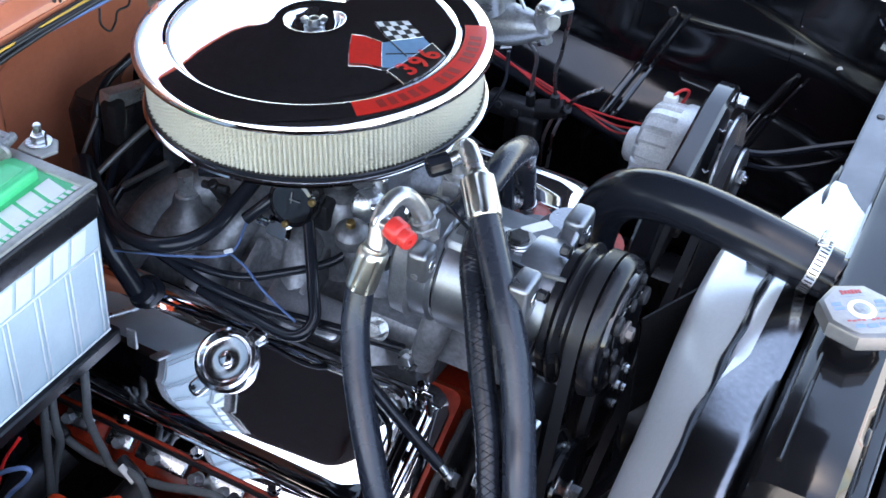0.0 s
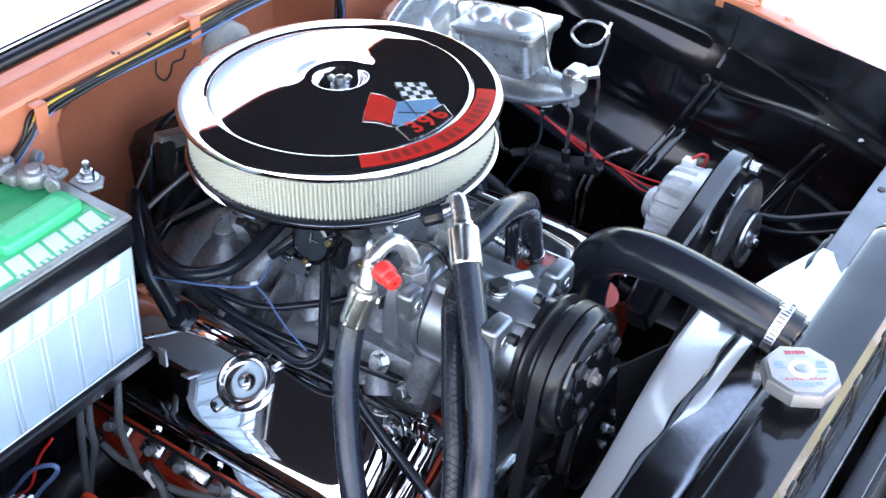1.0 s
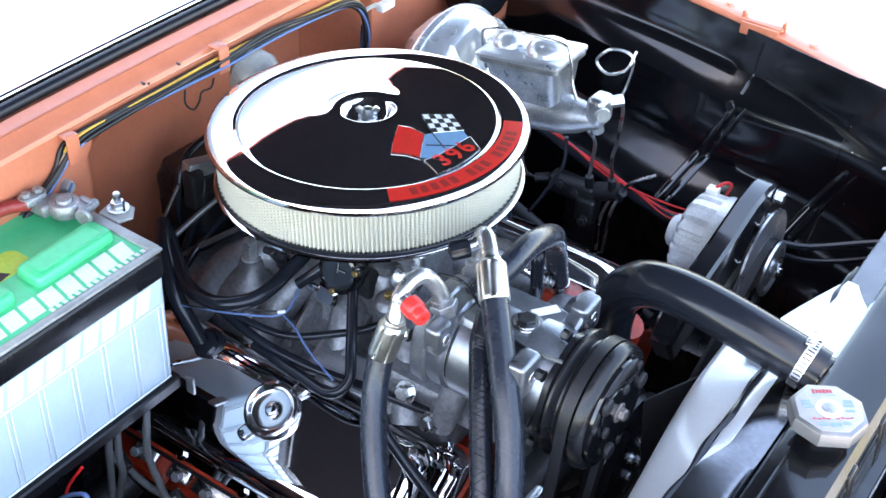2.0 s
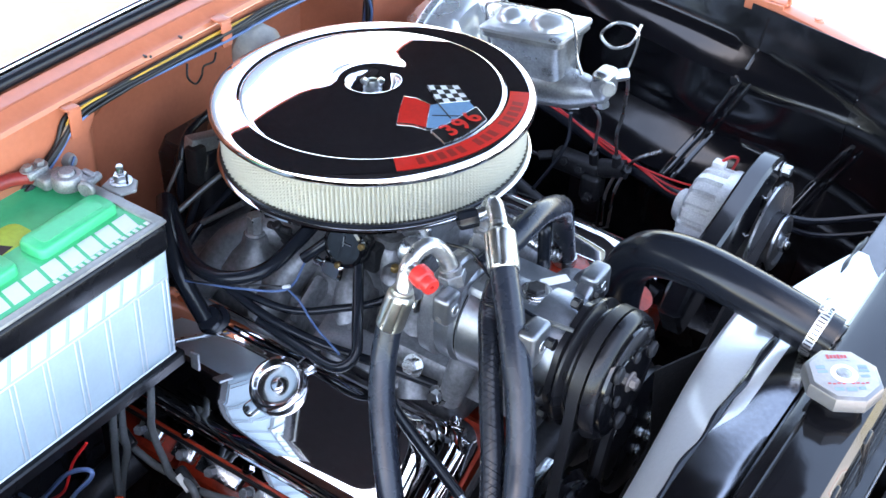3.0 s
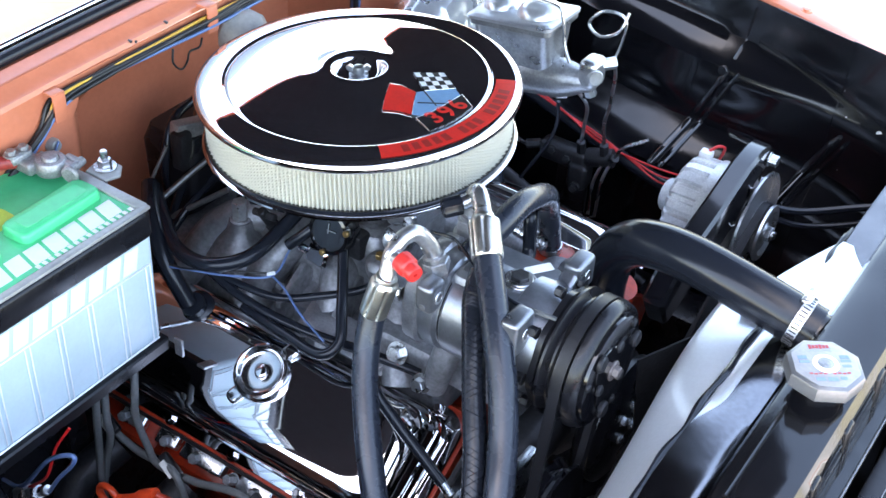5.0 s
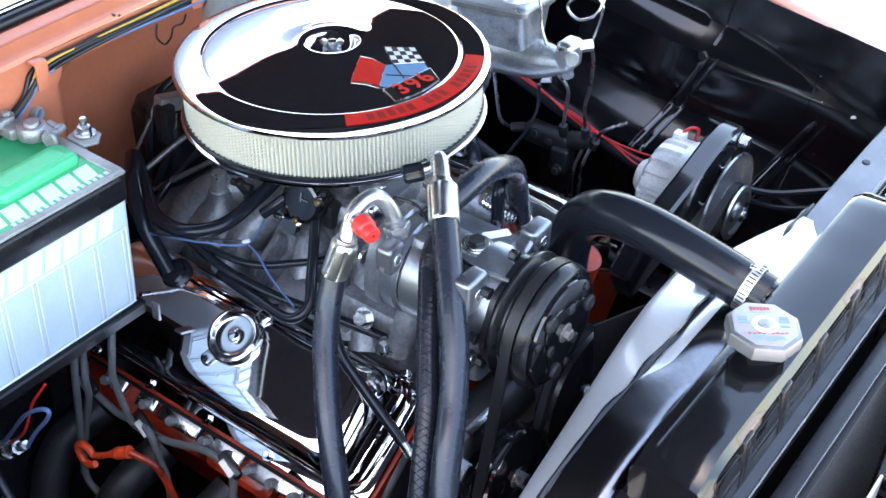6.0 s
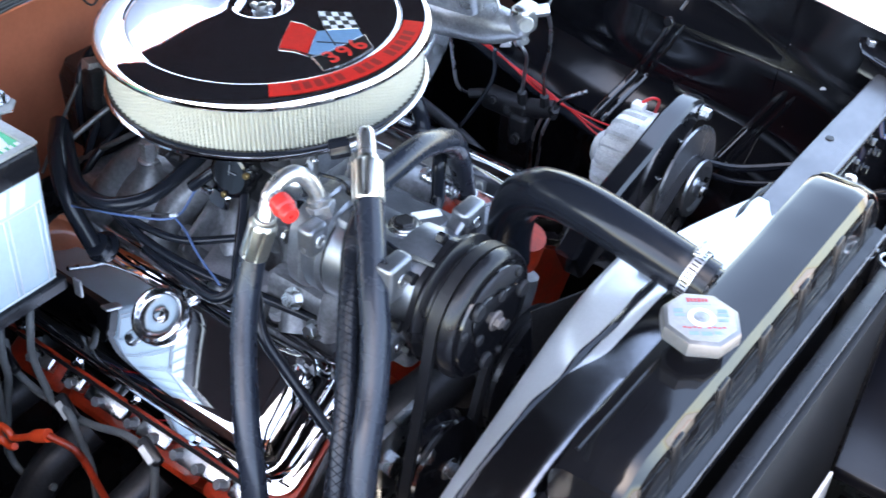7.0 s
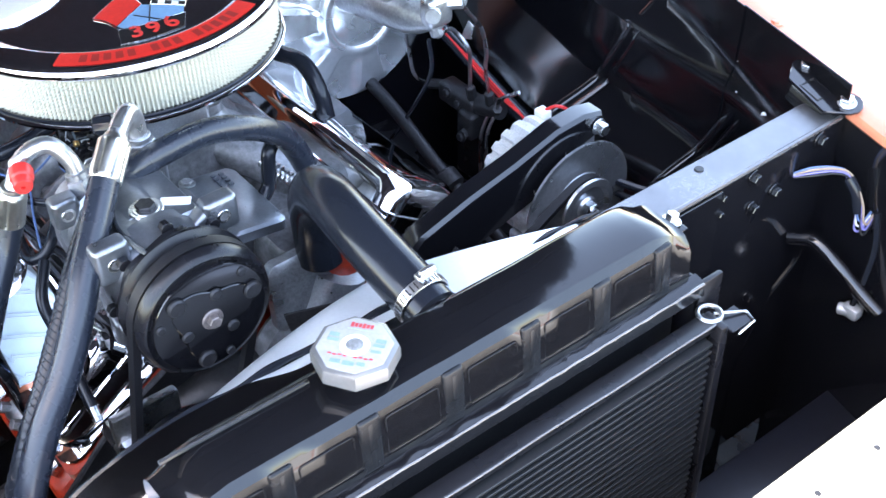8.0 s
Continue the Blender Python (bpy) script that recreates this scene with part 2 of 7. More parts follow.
def sheet(f, us, vs, thick=0.0015):
    """A pressed panel: f(u, v) gives its points; it is given a thickness."""
    bm = bmesh.new()
    grid = [[bm.verts.new(f(u, v)) for v in vs] for u in us]
    for i in range(len(us) - 1):
        for j in range(len(vs) - 1):
            bm.faces.new((grid[i][j], grid[i + 1][j], grid[i + 1][j + 1], grid[i][j + 1]))
    bmesh.ops.recalc_face_normals(bm, faces=bm.faces[:])
    bmesh.ops.solidify(bm, geom=bm.faces[:], thickness=thick)
    return bm

def span(a, b, n):
    return [a + (b - a) * i / n for i in range(n + 1)]

def ease(x):
    x = min(1.0, max(0.0, x))
    return x * x * (3 - 2 * x)

def bolt(p, d, r=0.007, h=0.006, material=None, parent=None, washer=1.5, name="bolt", label=""):
    """A hexagon head on a washer, standing on p and pointing along d."""
    p, d = Vector(p), Vector(d).normalized()
    bm = merge(rod(p, p + d * 0.0015, r * washer, 18, 0.0004), hexbar(p + d * 0.0012, p + d * h, r))
    return part(name, bm, material or STEEL, parent, label)

# ---- the car's body round the engine bay ----
ground = solid("ground", sheet(lambda u, v: (u, v, 0), [-400, -40, -8, -3, 0, 3, 8, 40, 400], [-400, -40, -8, -3, 0, 3, 8, 40, 400], 0.02), CONCRETE,
               "pale sunlit concrete ground round the car", "ground", kind="structure")

def firewall_x(y, z):
    deep = ease((y + 0.205) / 0.05) * ease((0.30 - y) / 0.05) * ease((0.925 - z) / 0.03)
    return -0.232 - 0.095 * deep + 0.004 * math.sin(z * 9)

firewall = solid("firewall", sheet(lambda y, z: (firewall_x(y, z), y, z), span(-0.75, 0.72, 98), span(0.25, 0.945, 60), 0.002), SALMON,
                 "salmon painted steel firewall with a recess behind the engine", "firewall", kind="structure")

def cowl_point(u, y):
    crown = -0.02 * (y / 0.7) ** 2
    prof = [(-0.232, 0.944), (-0.226, 0.948), (-0.228, 0.953), (-0.242, 0.956), (-0.250, 0.9605), (-0.258, 0.958), (-0.272, 0.962), (-0.276, 0.958), (-0.292, 0.958), (-0.297, 0.970),
            (-0.33, 0.982), (-0.40, 0.995), (-0.50, 1.004), (-0.62, 1.008)]
    x, z = prof[u]
    return (x, y, z + crown)

cowl = solid("cowl_panel", sheet(lambda u, y: cowl_point(u, y), list(range(14)), span(-0.78, 0.78, 40), 0.002), SALMON,
             "salmon painted cowl with a stepped gutter along its edge", "cowl", kind="structure")
solid("cowl_trim_strip", tube([(-0.2955, y, 0.9725 - 0.02 * (y / 0.7) ** 2) for y in span(-0.76, 0.76, 24)], 0.0048, 10, 2), CHROME, "bright chrome strip beside the weatherstrip", "trim", kind="structure")
weatherstrip = solid("weatherstrip", tube([(-0.284, y, 0.9655 - 0.02 * (y / 0.7) ** 2) for y in span(-0.76, 0.76, 24)], 0.0075, 10, 2), RUBBER,
                     "black rubber weatherstrip along the cowl gutter", "seal")
windshield = thing("windshield", (-0.66, 0, 1.0), "raked glass windshield in a bright trim above the cowl", "windshield", kind="structure")
GLASS = mat("dark_glass", (0.02, 0.025, 0.03), 0.02, 0.0, coat=0.0)
part("pane", sheet(lambda u, y: (-0.66 - 0.45 * u + 0.1 * (1 - (y / 0.75) ** 2), y, 1.015 + 0.42 * u), span(0, 1, 8), span(-0.72, 0.72, 24), 0.006), GLASS, windshield)
part("trim", tube([(-0.655 + 0.1 * (1 - (y / 0.75) ** 2), y, 1.014) for y in span(-0.73, 0.73, 20)], 0.011, 10, 2), CHROME, windshield, "bright chrome trim")
wiper = thing("windshield_wiper", (-0.5, -0.35, 1.0), "chromed windshield wiper lying on the cowl", "wiper")
part("arm", tube([(-0.46, -0.25, 1.018), (-0.49, -0.36, 1.027), (-0.53, -0.52, 1.03)], 0.005, 8), CHROME, wiper)
part("pivot", rod((-0.46, -0.25, 0.985), (-0.46, -0.25, 1.028), 0.012), CHROME, wiper)

solid("loose_wire", tube([(-0.226, -0.055, 0.918), (-0.220, -0.062, 0.905), (-0.218, -0.052, 0.893), (-0.222, -0.038, 0.896), (-0.220, -0.035, 0.908), (-0.214, -0.025, 0.912), (-0.222, -0.012, 0.915)], 0.0013, 8, 6), WIRES["black"], "thin curled black wire on the firewall", "wire")
for y, z in ((-0.115, 0.952), (-0.108, 0.949), (-0.060, 0.953), (0.165, 0.90), (0.21, 0.915)):
    solid("panel_hole", rod((firewall_x(y, z) - 0.001 if z < 0.94 else -0.2305, y, z), (firewall_x(y, z) + 0.0028 if z < 0.94 else -0.2255, y, z), 0.0017, 12, 0.0003), INK, "small dark hole in the salmon firewall", "hole", "firewall holes")

# hood: raised over the bay, its rear edge lifted clear of the cowl
HOOD_REAR, HOOD_ANGLE, HOOD_LONG, HOOD_NEAR, HOOD_FAR = (-0.285, 1.107), 40.0, 1.2, -0.79, 0.77
def hood_point(s, y):
    a = radians(HOOD_ANGLE)
    bow, drop = 0.02 * (1 - (y / 0.79) ** 2), 0.20 * y * y + 0.08 * ease((s - 0.70) / 0.5)
    return (HOOD_REAR[0] + s * math.cos(a) - bow * math.sin(a), y * (0.65 + 0.35 * math.exp(-4 * s) if y > 0 else 1 - 0.15 * s), HOOD_REAR[1] + s * math.sin(a) + bow * math.cos(a) - drop)
hood = thing("raised_hood", (HOOD_REAR[0], 0, HOOD_REAR[1]), "raised hood with a black underside over the engine bay", "hood", kind="structure")
part("underside", sheet(hood_point, span(0, HOOD_LONG, 24), span(HOOD_NEAR, HOOD_FAR, 24), 0.003), UNDERSIDE, hood)
part("outer_skin", sheet(lambda s, y: tuple(Vector(hood_point(s, y)) + Vector((-0.022, 0, 0.012))), span(0, HOOD_LONG, 24), span(HOOD_NEAR, HOOD_FAR, 24), 0.002), SALMON, hood)
for k in (0.35, 0.75):
    part("brace", tube([tuple(Vector(hood_point(k, y)) + Vector((0.012, 0, -0.006))) for y in span(HOOD_NEAR * 0.95, HOOD_FAR * 0.95, 10)], 0.014, 8, 2), UNDERSIDE, hood)

# fender on the driver's side: a salmon lip, and black inner panels that bulge round the wheel
def lip_y(x):
    return 0.672 - 0.222 * x
def lip_z(x):
    return 0.872 - 0.028 * ease((x - 0.1) / 0.5) - 0.013 * ease((x - 0.28) / 0.24)
def inner_y(x, z):
    t = max(0.0, (lip_z(x) - 0.004 - z)) / 0.36
    amp = 0.95 - 0.75 * ease((x - 0.12) / 0.30) * (1 - 0.6 * ease((0.70 - z) / 0.2)) - 0.15 * ease((0.0 - x) / 0.2)
    bulge = 0.008 * ease(t / 0.15) + 0.056 * ease((t - 0.15) / 0.11) + 0.012 * ease((t - 0.26) / 0.22) + 0.088 * ease((t - 0.49) / 0.13)
    dents = (0.0022 - 0.0016 * ease((x - 0.16) / 0.1)) * math.sin(29 * x + 13 * z) * math.sin(23 * z - 9 * x + 1.0)
    return lip_y(x) - 0.006 - amp * bulge + dents * ease(t / 0.15)
inner = thing("inner_fender", (0.15, 0.55, 0.3), "gloss black inner fender panels with pressed beads beside the engine", "fender panel", kind="structure")
for a, b in ((-0.232, 0.193), (0.190, 0.368), (0.365, 0.545)):
    part("panel", sheet(lambda x, z: (x, inner_y(x, z) - (0.0022 if a == 0.190 else 0), z), span(a, b, 26), [lip_z(0.1) - 0.006 - 0.6 * k / 60 for k in range(61)], 0.0015), PANEL, inner)
def bead_path(x0, z0, z1, lean):
    out = []
    for k in range(13):
        z = z0 + (z1 - z0) * k / 12
        x = x0 - lean * (z0 - z)
        out.append((x, inner_y(x, z) - 0.004, z))
    return out
for x0, z0, z1, lean in ((0.213, 0.775, 0.60, 0.42), (0.385, 0.735, 0.60, 0.50)):
    part("bead", tube(bead_path(x0, z0, z1, lean), lambda t: 0.0068 * min(1, 6 * t + 0.5, 6 * (1 - t) + 0.4), 14, 3), BLACK, inner, "pressed bead along the panel joint")
    part("flange", tube([(x + 0.015, y + 0.001, z) for x, y, z in bead_path(x0, z0, z1, lean)], lambda t: 0.0040 * min(1, 6 * t + 0.5, 6 * (1 - t) + 0.4), 8, 3), BLACK, inner)
part("seam", tube([(0.213 + 0.0006 * k, inner_y(0.213 + 0.0006 * k, 0.785 + 0.007 * k) - 0.001, 0.785 + 0.007 * k) for k in range(11)], 0.0035, 8, 2), PANEL, inner)
for x, z, r in ((0.434, 0.762, 0.0042), (0.372, 0.795, 0.0017), (0.385, 0.765, 0.0014), (0.375, 0.722, 0.0016), (0.395, 0.688, 0.0012), (0.300, 0.745, 0.0010)):
    part("paint_chip", rod((x, inner_y(x, z) + 0.001, z), (x, inner_y(x, z) - 0.0015, z), r, 10, 0.0003), LETTER, inner)
part("flange_bolt", rod((0.205, inner_y(0.205, 0.772), 0.772), (0.205, inner_y(0.205, 0.772) - 0.008, 0.774), 0.007, 14), BLACK, inner)

fender = thing("fender", (0.15, 0.66, 0.85), "salmon painted fender edge with captive fasteners along the hood opening", "fender", kind="structure")
def fender_point(u, x):
    prof = [(-0.004, -0.020), (-0.003, -0.003), (0.0, 0.001), (0.004, 0.002), (0.026, 0.001), (0.046, -0.003), (0.052, -0.010), (0.060, -0.05), (0.10, -0.16), (0.16, -0.45)]
    dy, dz = prof[u]
    return (x, lip_y(x) + dy, lip_z(x) + dz)
part("edge", sheet(fender_point, list(range(10)), span(-0.30, 0.90, 48), 0.002), SALMON, fender)
for x in (0.142, 0.281, 0.02, 0.395):
    p = Vector((x, lip_y(x) + 0.020, lip_z(x) + 0.001))
    part("fastener", lathe([(0, 0.003), (0.004, 0.003), (0.005, 0.001), (0.0075, 0.0015), (0.009, 0)], Matrix.Translation(p), 18), SALMON, fender)
hb = Vector((0.205, lip_y(0.205), lip_z(0.205)))
part("hood_bumper_bracket", merge(rbox(hb.x, hb.y + 0.008, hb.z + 0.004, 0.062, 0.016, 0.005, 0.002), rbox(hb.x - 0.03, hb.y + 0.012, hb.z + 0.008, 0.006, 0.012, 0.014, 0.002),
     rbox(hb.x + 0.03, hb.y + 0.012, hb.z + 0.008, 0.006, 0.012, 0.014, 0.002), rbox(hb.x, hb.y - 0.004, hb.z - 0.004, 0.056, 0.004, 0.018, 0.001)), SALMON, fender)

solid("inner_fender_near", sheet(lambda x, z: (x, -lip_y(x) - 0.020 + 0.1 * ease((0.76 - z) / 0.3), z), span(-0.232, 0.55, 20), span(0.25, 0.86, 20), 0.0015), BLACK,
                   "gloss black inner fender beside the battery", "fender panel", kind="structure")
solid("fender_near", sheet(lambda u, x: (x, -lip_y(x) - 0.020 - [0, 0.004, 0.04, 0.10, 0.18, 0.24][u], 0.862 + [-0.01, 0.002, 0.0, -0.02, -0.12, -0.45][u]), list(range(6)), span(-0.30, 0.90, 20), 0.002), SALMON,
                    "salmon painted fender beside the battery", "fender", kind="structure")
pan = solid("splash_pan", sheet(lambda x, y: (x, y, 0.26 + 0.02 * math.sin(y * 9)), span(-0.60, 0.80, 12), span(-0.68, 0.74, 12), 0.003), SATIN,
            "dark frame and splash pan beneath the engine", "frame", kind="structure")
solid("toe_board", sheet(lambda y, z: (-0.222 + 0.06 * ease((0.66 - z) / 0.3), y, z), span(0.155, 0.70, 10), span(0.26, 0.74, 10), 0.002), BLACK,
            "gloss black lower firewall behind the brake booster", "firewall", kind="structure")
solid("lower_firewall", sheet(lambda y, z: (-0.226 + 0.05 * ease((0.62 - z) / 0.3) + (0.004 if z > 0.69 else 0.0), y, z), span(-0.74, 0.16, 30), span(0.26, 0.705, 14), 0.002), SATIN, "satin black lower firewall behind the engine", "firewall", kind="structure")
rail = solid("frame_rail", rbox(0.08, 0.43, 0.42, 0.76, 0.07, 0.10, 0.006), SATIN, "black painted frame rail beside the engine", "frame", kind="structure")

# radiator support: top bar, front plate and the bolted gusset at the fender
support = thing("radiator_support", (0.52, 0.4, 0.4), "gloss black radiator support panel with a bare worn top bar", "radiator support", kind="structure")
BAR = mat("worn_black_bar", (0.16, 0.16, 0.165), 0.22, 0.7, grain=0.12, scale=160, bump=0.06, rough_var=0.05, stains=0.12)
part("top_bar", merge(plate([(0.499, 0.030), (0.545, 0.030), (0.541, 0.548), (0.501, 0.548)], 0.003, Matrix.Translation((0, 0, 0.8240))),
     rbox(0.5, 0.374, 0.813, 0.003, 0.346, 0.024, 0.001), tube([(0.543, 0.034, 0.824), (0.540, 0.548, 0.824)], 0.0035, 8)), BAR, support)
part("edge_seal", tube([(0.4965 + 0.0012 * math.sin(60 * y), y, 0.8288 + 0.0012 * math.sin(45 * y)) for y in span(0.035, 0.235, 24)], lambda t: 0.0022 + 0.0008 * math.sin(30 * t), 8, 2), RUBBER, support, "torn black sealing strip")
part("hole_plug", rod((0.512, 0.3585, 0.826), (0.512, 0.3585, 0.8285), 0.0048, 16, 0.0005), INK, support, "dark punched hole in the bar")
part("front_plate", rbox(0.541, 0.4235, 0.597, 0.003, 0.342, 0.448, 0.001), BLACK, support)
part("lap_plate", plate([(0, 0), (0.10, 0), (0.10, 0.10), (0.028, 0.10)], 0.003, Matrix.Translation((0.5435, 0.256, 0.72)) @ Matrix(((0, 0, 1, 0), (1, 0, 0, 0), (0, 1, 0, 0), (0, 0, 0, 1)))), BLACK, support)
for y, z, r in ((0.407, 0.812, 0.006), (0.446, 0.776, 0.006), (0.413, 0.770, 0.006), (0.358, 0.812, 0.004), (0.357, 0.792, 0.004), (0.510, 0.812, 0.0065), (0.434, 0.633, 0.005)):
    bolt((0.543, y, z), (1, 0, 0), r, 0.008, BLACK, support)
gx = Matrix.Translation((0.508, 0.5545, 0.8400)) @ Matrix.Rotation(radians(-11.2), 4, "Z") @ Matrix.Rotation(radians(8), 4, "X") @ Matrix.Rotation(radians(6), 4, "Y")
part("gusset", plate([(-0.034 + 0.016 * math.cos(radians(a)), 0.002 + 0.016 * math.sin(radians(a))) for a in (60, 90, 120, 150, 180, 210)] + [(-0.030, -0.026), (0.030, -0.028)] + [(0.034 + 0.016 * math.cos(radians(a)), 0.002 + 0.016 * math.sin(radians(a))) for a in (-30, 0, 30, 60, 90, 120)] + [(0.016, 0.008), (-0.016, 0.008)], 0.004, gx, 0.001), BLACK, support)
part("gusset_emboss", tube([tuple(gx @ Vector((x, y, 0.0042))) for x, y in ((-0.014, -0.004), (0.014, -0.004), (0.014, -0.022), (-0.014, -0.022), (-0.014, -0.004))], 0.0012, 6, 1), BLACK, support, "embossed square")
part("gusset_fold", sheet(lambda u, x: tuple(gx @ Vector((x, [-0.016, -0.022, -0.030][u], [0.002, -0.004, -0.020][u]))), [0, 1, 2], span(-0.026, 0.024, 4), 0.003), BLACK, support)
for p in ((0.4755, 0.5635, 0.8445), (0.541, 0.5485, 0.8400)):
    bolt(p, (0.05, -0.15, 1), 0.0075, 0.008, STEEL, support, 1.35, label="bright plated bolt")
part("side_panel", sheet(lambda x, z: (x, lip_y(x) - 0.003 - 0.01 * ease((0.8 - z) / 0.3), z), span(0.530, 0.85, 14), span(0.26, 0.824, 20), 0.002), BLACK, support)
bolt((0.606, lip_y(0.606) + 0.012, lip_z(0.606) + 0.002), (0, -0.2, 1), 0.0085, 0.009, SATIN, fender, 1.3)

header = thing("front_header_panel", (0.83, 0.1, 0.76), "white painted header panel across the front of the car", "body panel", kind="structure")
part("panel", sheet(lambda u, y: ([0.792, 0.798, 0.806, 0.862, 0.872, 0.890][u], y, [0.735, 0.782, 0.79, 0.786, 0.776, 0.74][u]), list(range(6)), span(-0.7, 0.62, 24), 0.002), CREAM, header)
part("nose", sheet(lambda u, y: ([0.874, 0.90, 0.96, 1.02, 1.05][u], y, [0.772, 0.782, 0.77, 0.70, 0.4][u]), list(range(5)), span(-0.7, 0.62, 24), 0.002), SALMON, header, "salmon painted nose")
for y in (0.16, 0.235):
    part("hole", rod((0.83, y, 0.786), (0.83, y, 0.7895), 0.003, 10, 0.0003), INK, header)
solid("grille_backing", sheet(lambda u, y: ([0.796, 0.800, 0.790, 0.760][u], y, [0.738, 0.60, 0.40, 0.25][u]), list(range(4)), span(-0.7, 0.62, 16), 0.003), SATIN, "black panel closing the space behind the grille", "panel", kind="structure")
latch = thing("hood_latch_plate", (0.70, 0.0, 0.55), "white painted latch plate standing before the condenser", "latch")
part("plate", rbox(0.688, 0.0, 0.60, 0.004, 0.08, 0.17, 0.002), CREAM, latch)
part("slot", rod((0.690, 0.0, 0.64), (0.6925, 0.0, 0.64), 0.008, 14, 0.0004), INK, latch)

# ---- engine ----
block = thing("engine_block", (0, 0, 0.27), "orange enamelled V8 engine block", "engine")
part("crankcase", rbox(0.0, 0, 0.42, 0.50, 0.30, 0.28, 0.02), ORANGE, block)
part("front_cover", loft([(round_rect(0.13, 0.14, 0.04), 0), (round_rect(0.13, 0.14, 0.04), 0.02), (round_rect(0.12, 0.13, 0.04), 0.03)],
     axis((0.25, 0, 0.47), (1, 0, 0))), IRON, block)
bracket = thing("accessory_bracket", (0.26, -0.2, 0.45), "dark steel accessory bracket across the engine's front", "bracket")
part("plate", plate([(-0.33, 0.36), (-0.06, 0.36), (-0.06, 0.60), (-0.13, 0.66), (-0.20, 0.62), (-0.30, 0.52)], 0.008, Matrix.Translation((0.256, 0, 0)) @ Matrix(((0, 0, 1, 0), (1, 0, 0, 0), (0, 1, 0, 0), (0, 0, 0, 1))), 0.002), IRON, bracket)
part("brace", tube([(0.272, -0.29, 0.50), (0.275, -0.20, 0.56), (0.272, -0.12, 0.60)], 0.010, 12), SATIN, bracket)
for y, z in ((-0.27, 0.50), (-0.17, 0.60), (-0.10, 0.56)):
    bolt((0.264, y, z), (1, 0, 0), 0.008, 0.010, STEEL, bracket)
pump = thing("water_pump", (0.30, 0.02, 0.6), "bare metal water pump and thermostat neck with an orange base", "water pump")
part("housing", lathe([(0, 0), (0.062, 0), (0.07, 0.01), (0.07, 0.03), (0.05, 0.045), (0.03, 0.06), (0, 0.06)], axis((0.275, 0.02, 0.62), (1, 0, 0)), 28), STAINED, pump, "bare cast pump housing")
part("leg", tube([(0.29, 0.02, 0.64), (0.297, 0.045, 0.68), (0.297, 0.060, 0.712)], lambda t: 0.036 - 0.004 * t, 18), CAST, pump, "bare cast leg")
part("leg_top", tube([(0.299, 0.066, 0.728), (0.305, 0.066, 0.746), (0.311, 0.064, 0.764)], lambda t: 0.024 - 0.004 * t, 18), ORANGE, pump, "orange painted outlet")
part("leg", tube([(0.29, 0.0, 0.62), (0.29, -0.07, 0.62), (0.27, -0.12, 0.60)], 0.03, 14), IRON, pump)
part("neck", lathe([(0, 0), (0.034, 0), (0.036, 0.006), (0.034, 0.012), (0.026, 0.018), (0.023, 0.026), (0, 0.026)], axis((0.268, 0.07, 0.742), (0.02, -0.02, 1)), 24), CAST, pump, "cast thermostat neck")
part("pulley", lathe([(0, 0), (0.03, 0.002), (0.05, 0.004), (0.075, 0.0), (0.078, 0.004), (0.070, 0.010), (0.078, 0.016), (0.078, 0.022), (0.07, 0.026), (0.03, 0.03), (0, 0.03)], axis((0.335, 0.02, 0.62), (1, 0, 0)), 36), SATIN, pump)
for k in range(4):
    a = radians(45 + 90 * k)
    bolt((0.364, 0.02 + 0.02 * math.cos(a), 0.62 + 0.02 * math.sin(a)), (1, 0, 0), 0.005, 0.006, STEEL, pump)
part("bypass_plate", loft([(round_rect(0.04, 0.055, 0.012), 0), (round_rect(0.04, 0.055, 0.012), 0.012), (round_rect(0.034, 0.049, 0.012), 0.016)], axis((0.29, 0.02, 0.70), (1, 0, 0.1))), CASTDARK, pump, "bare cast face")

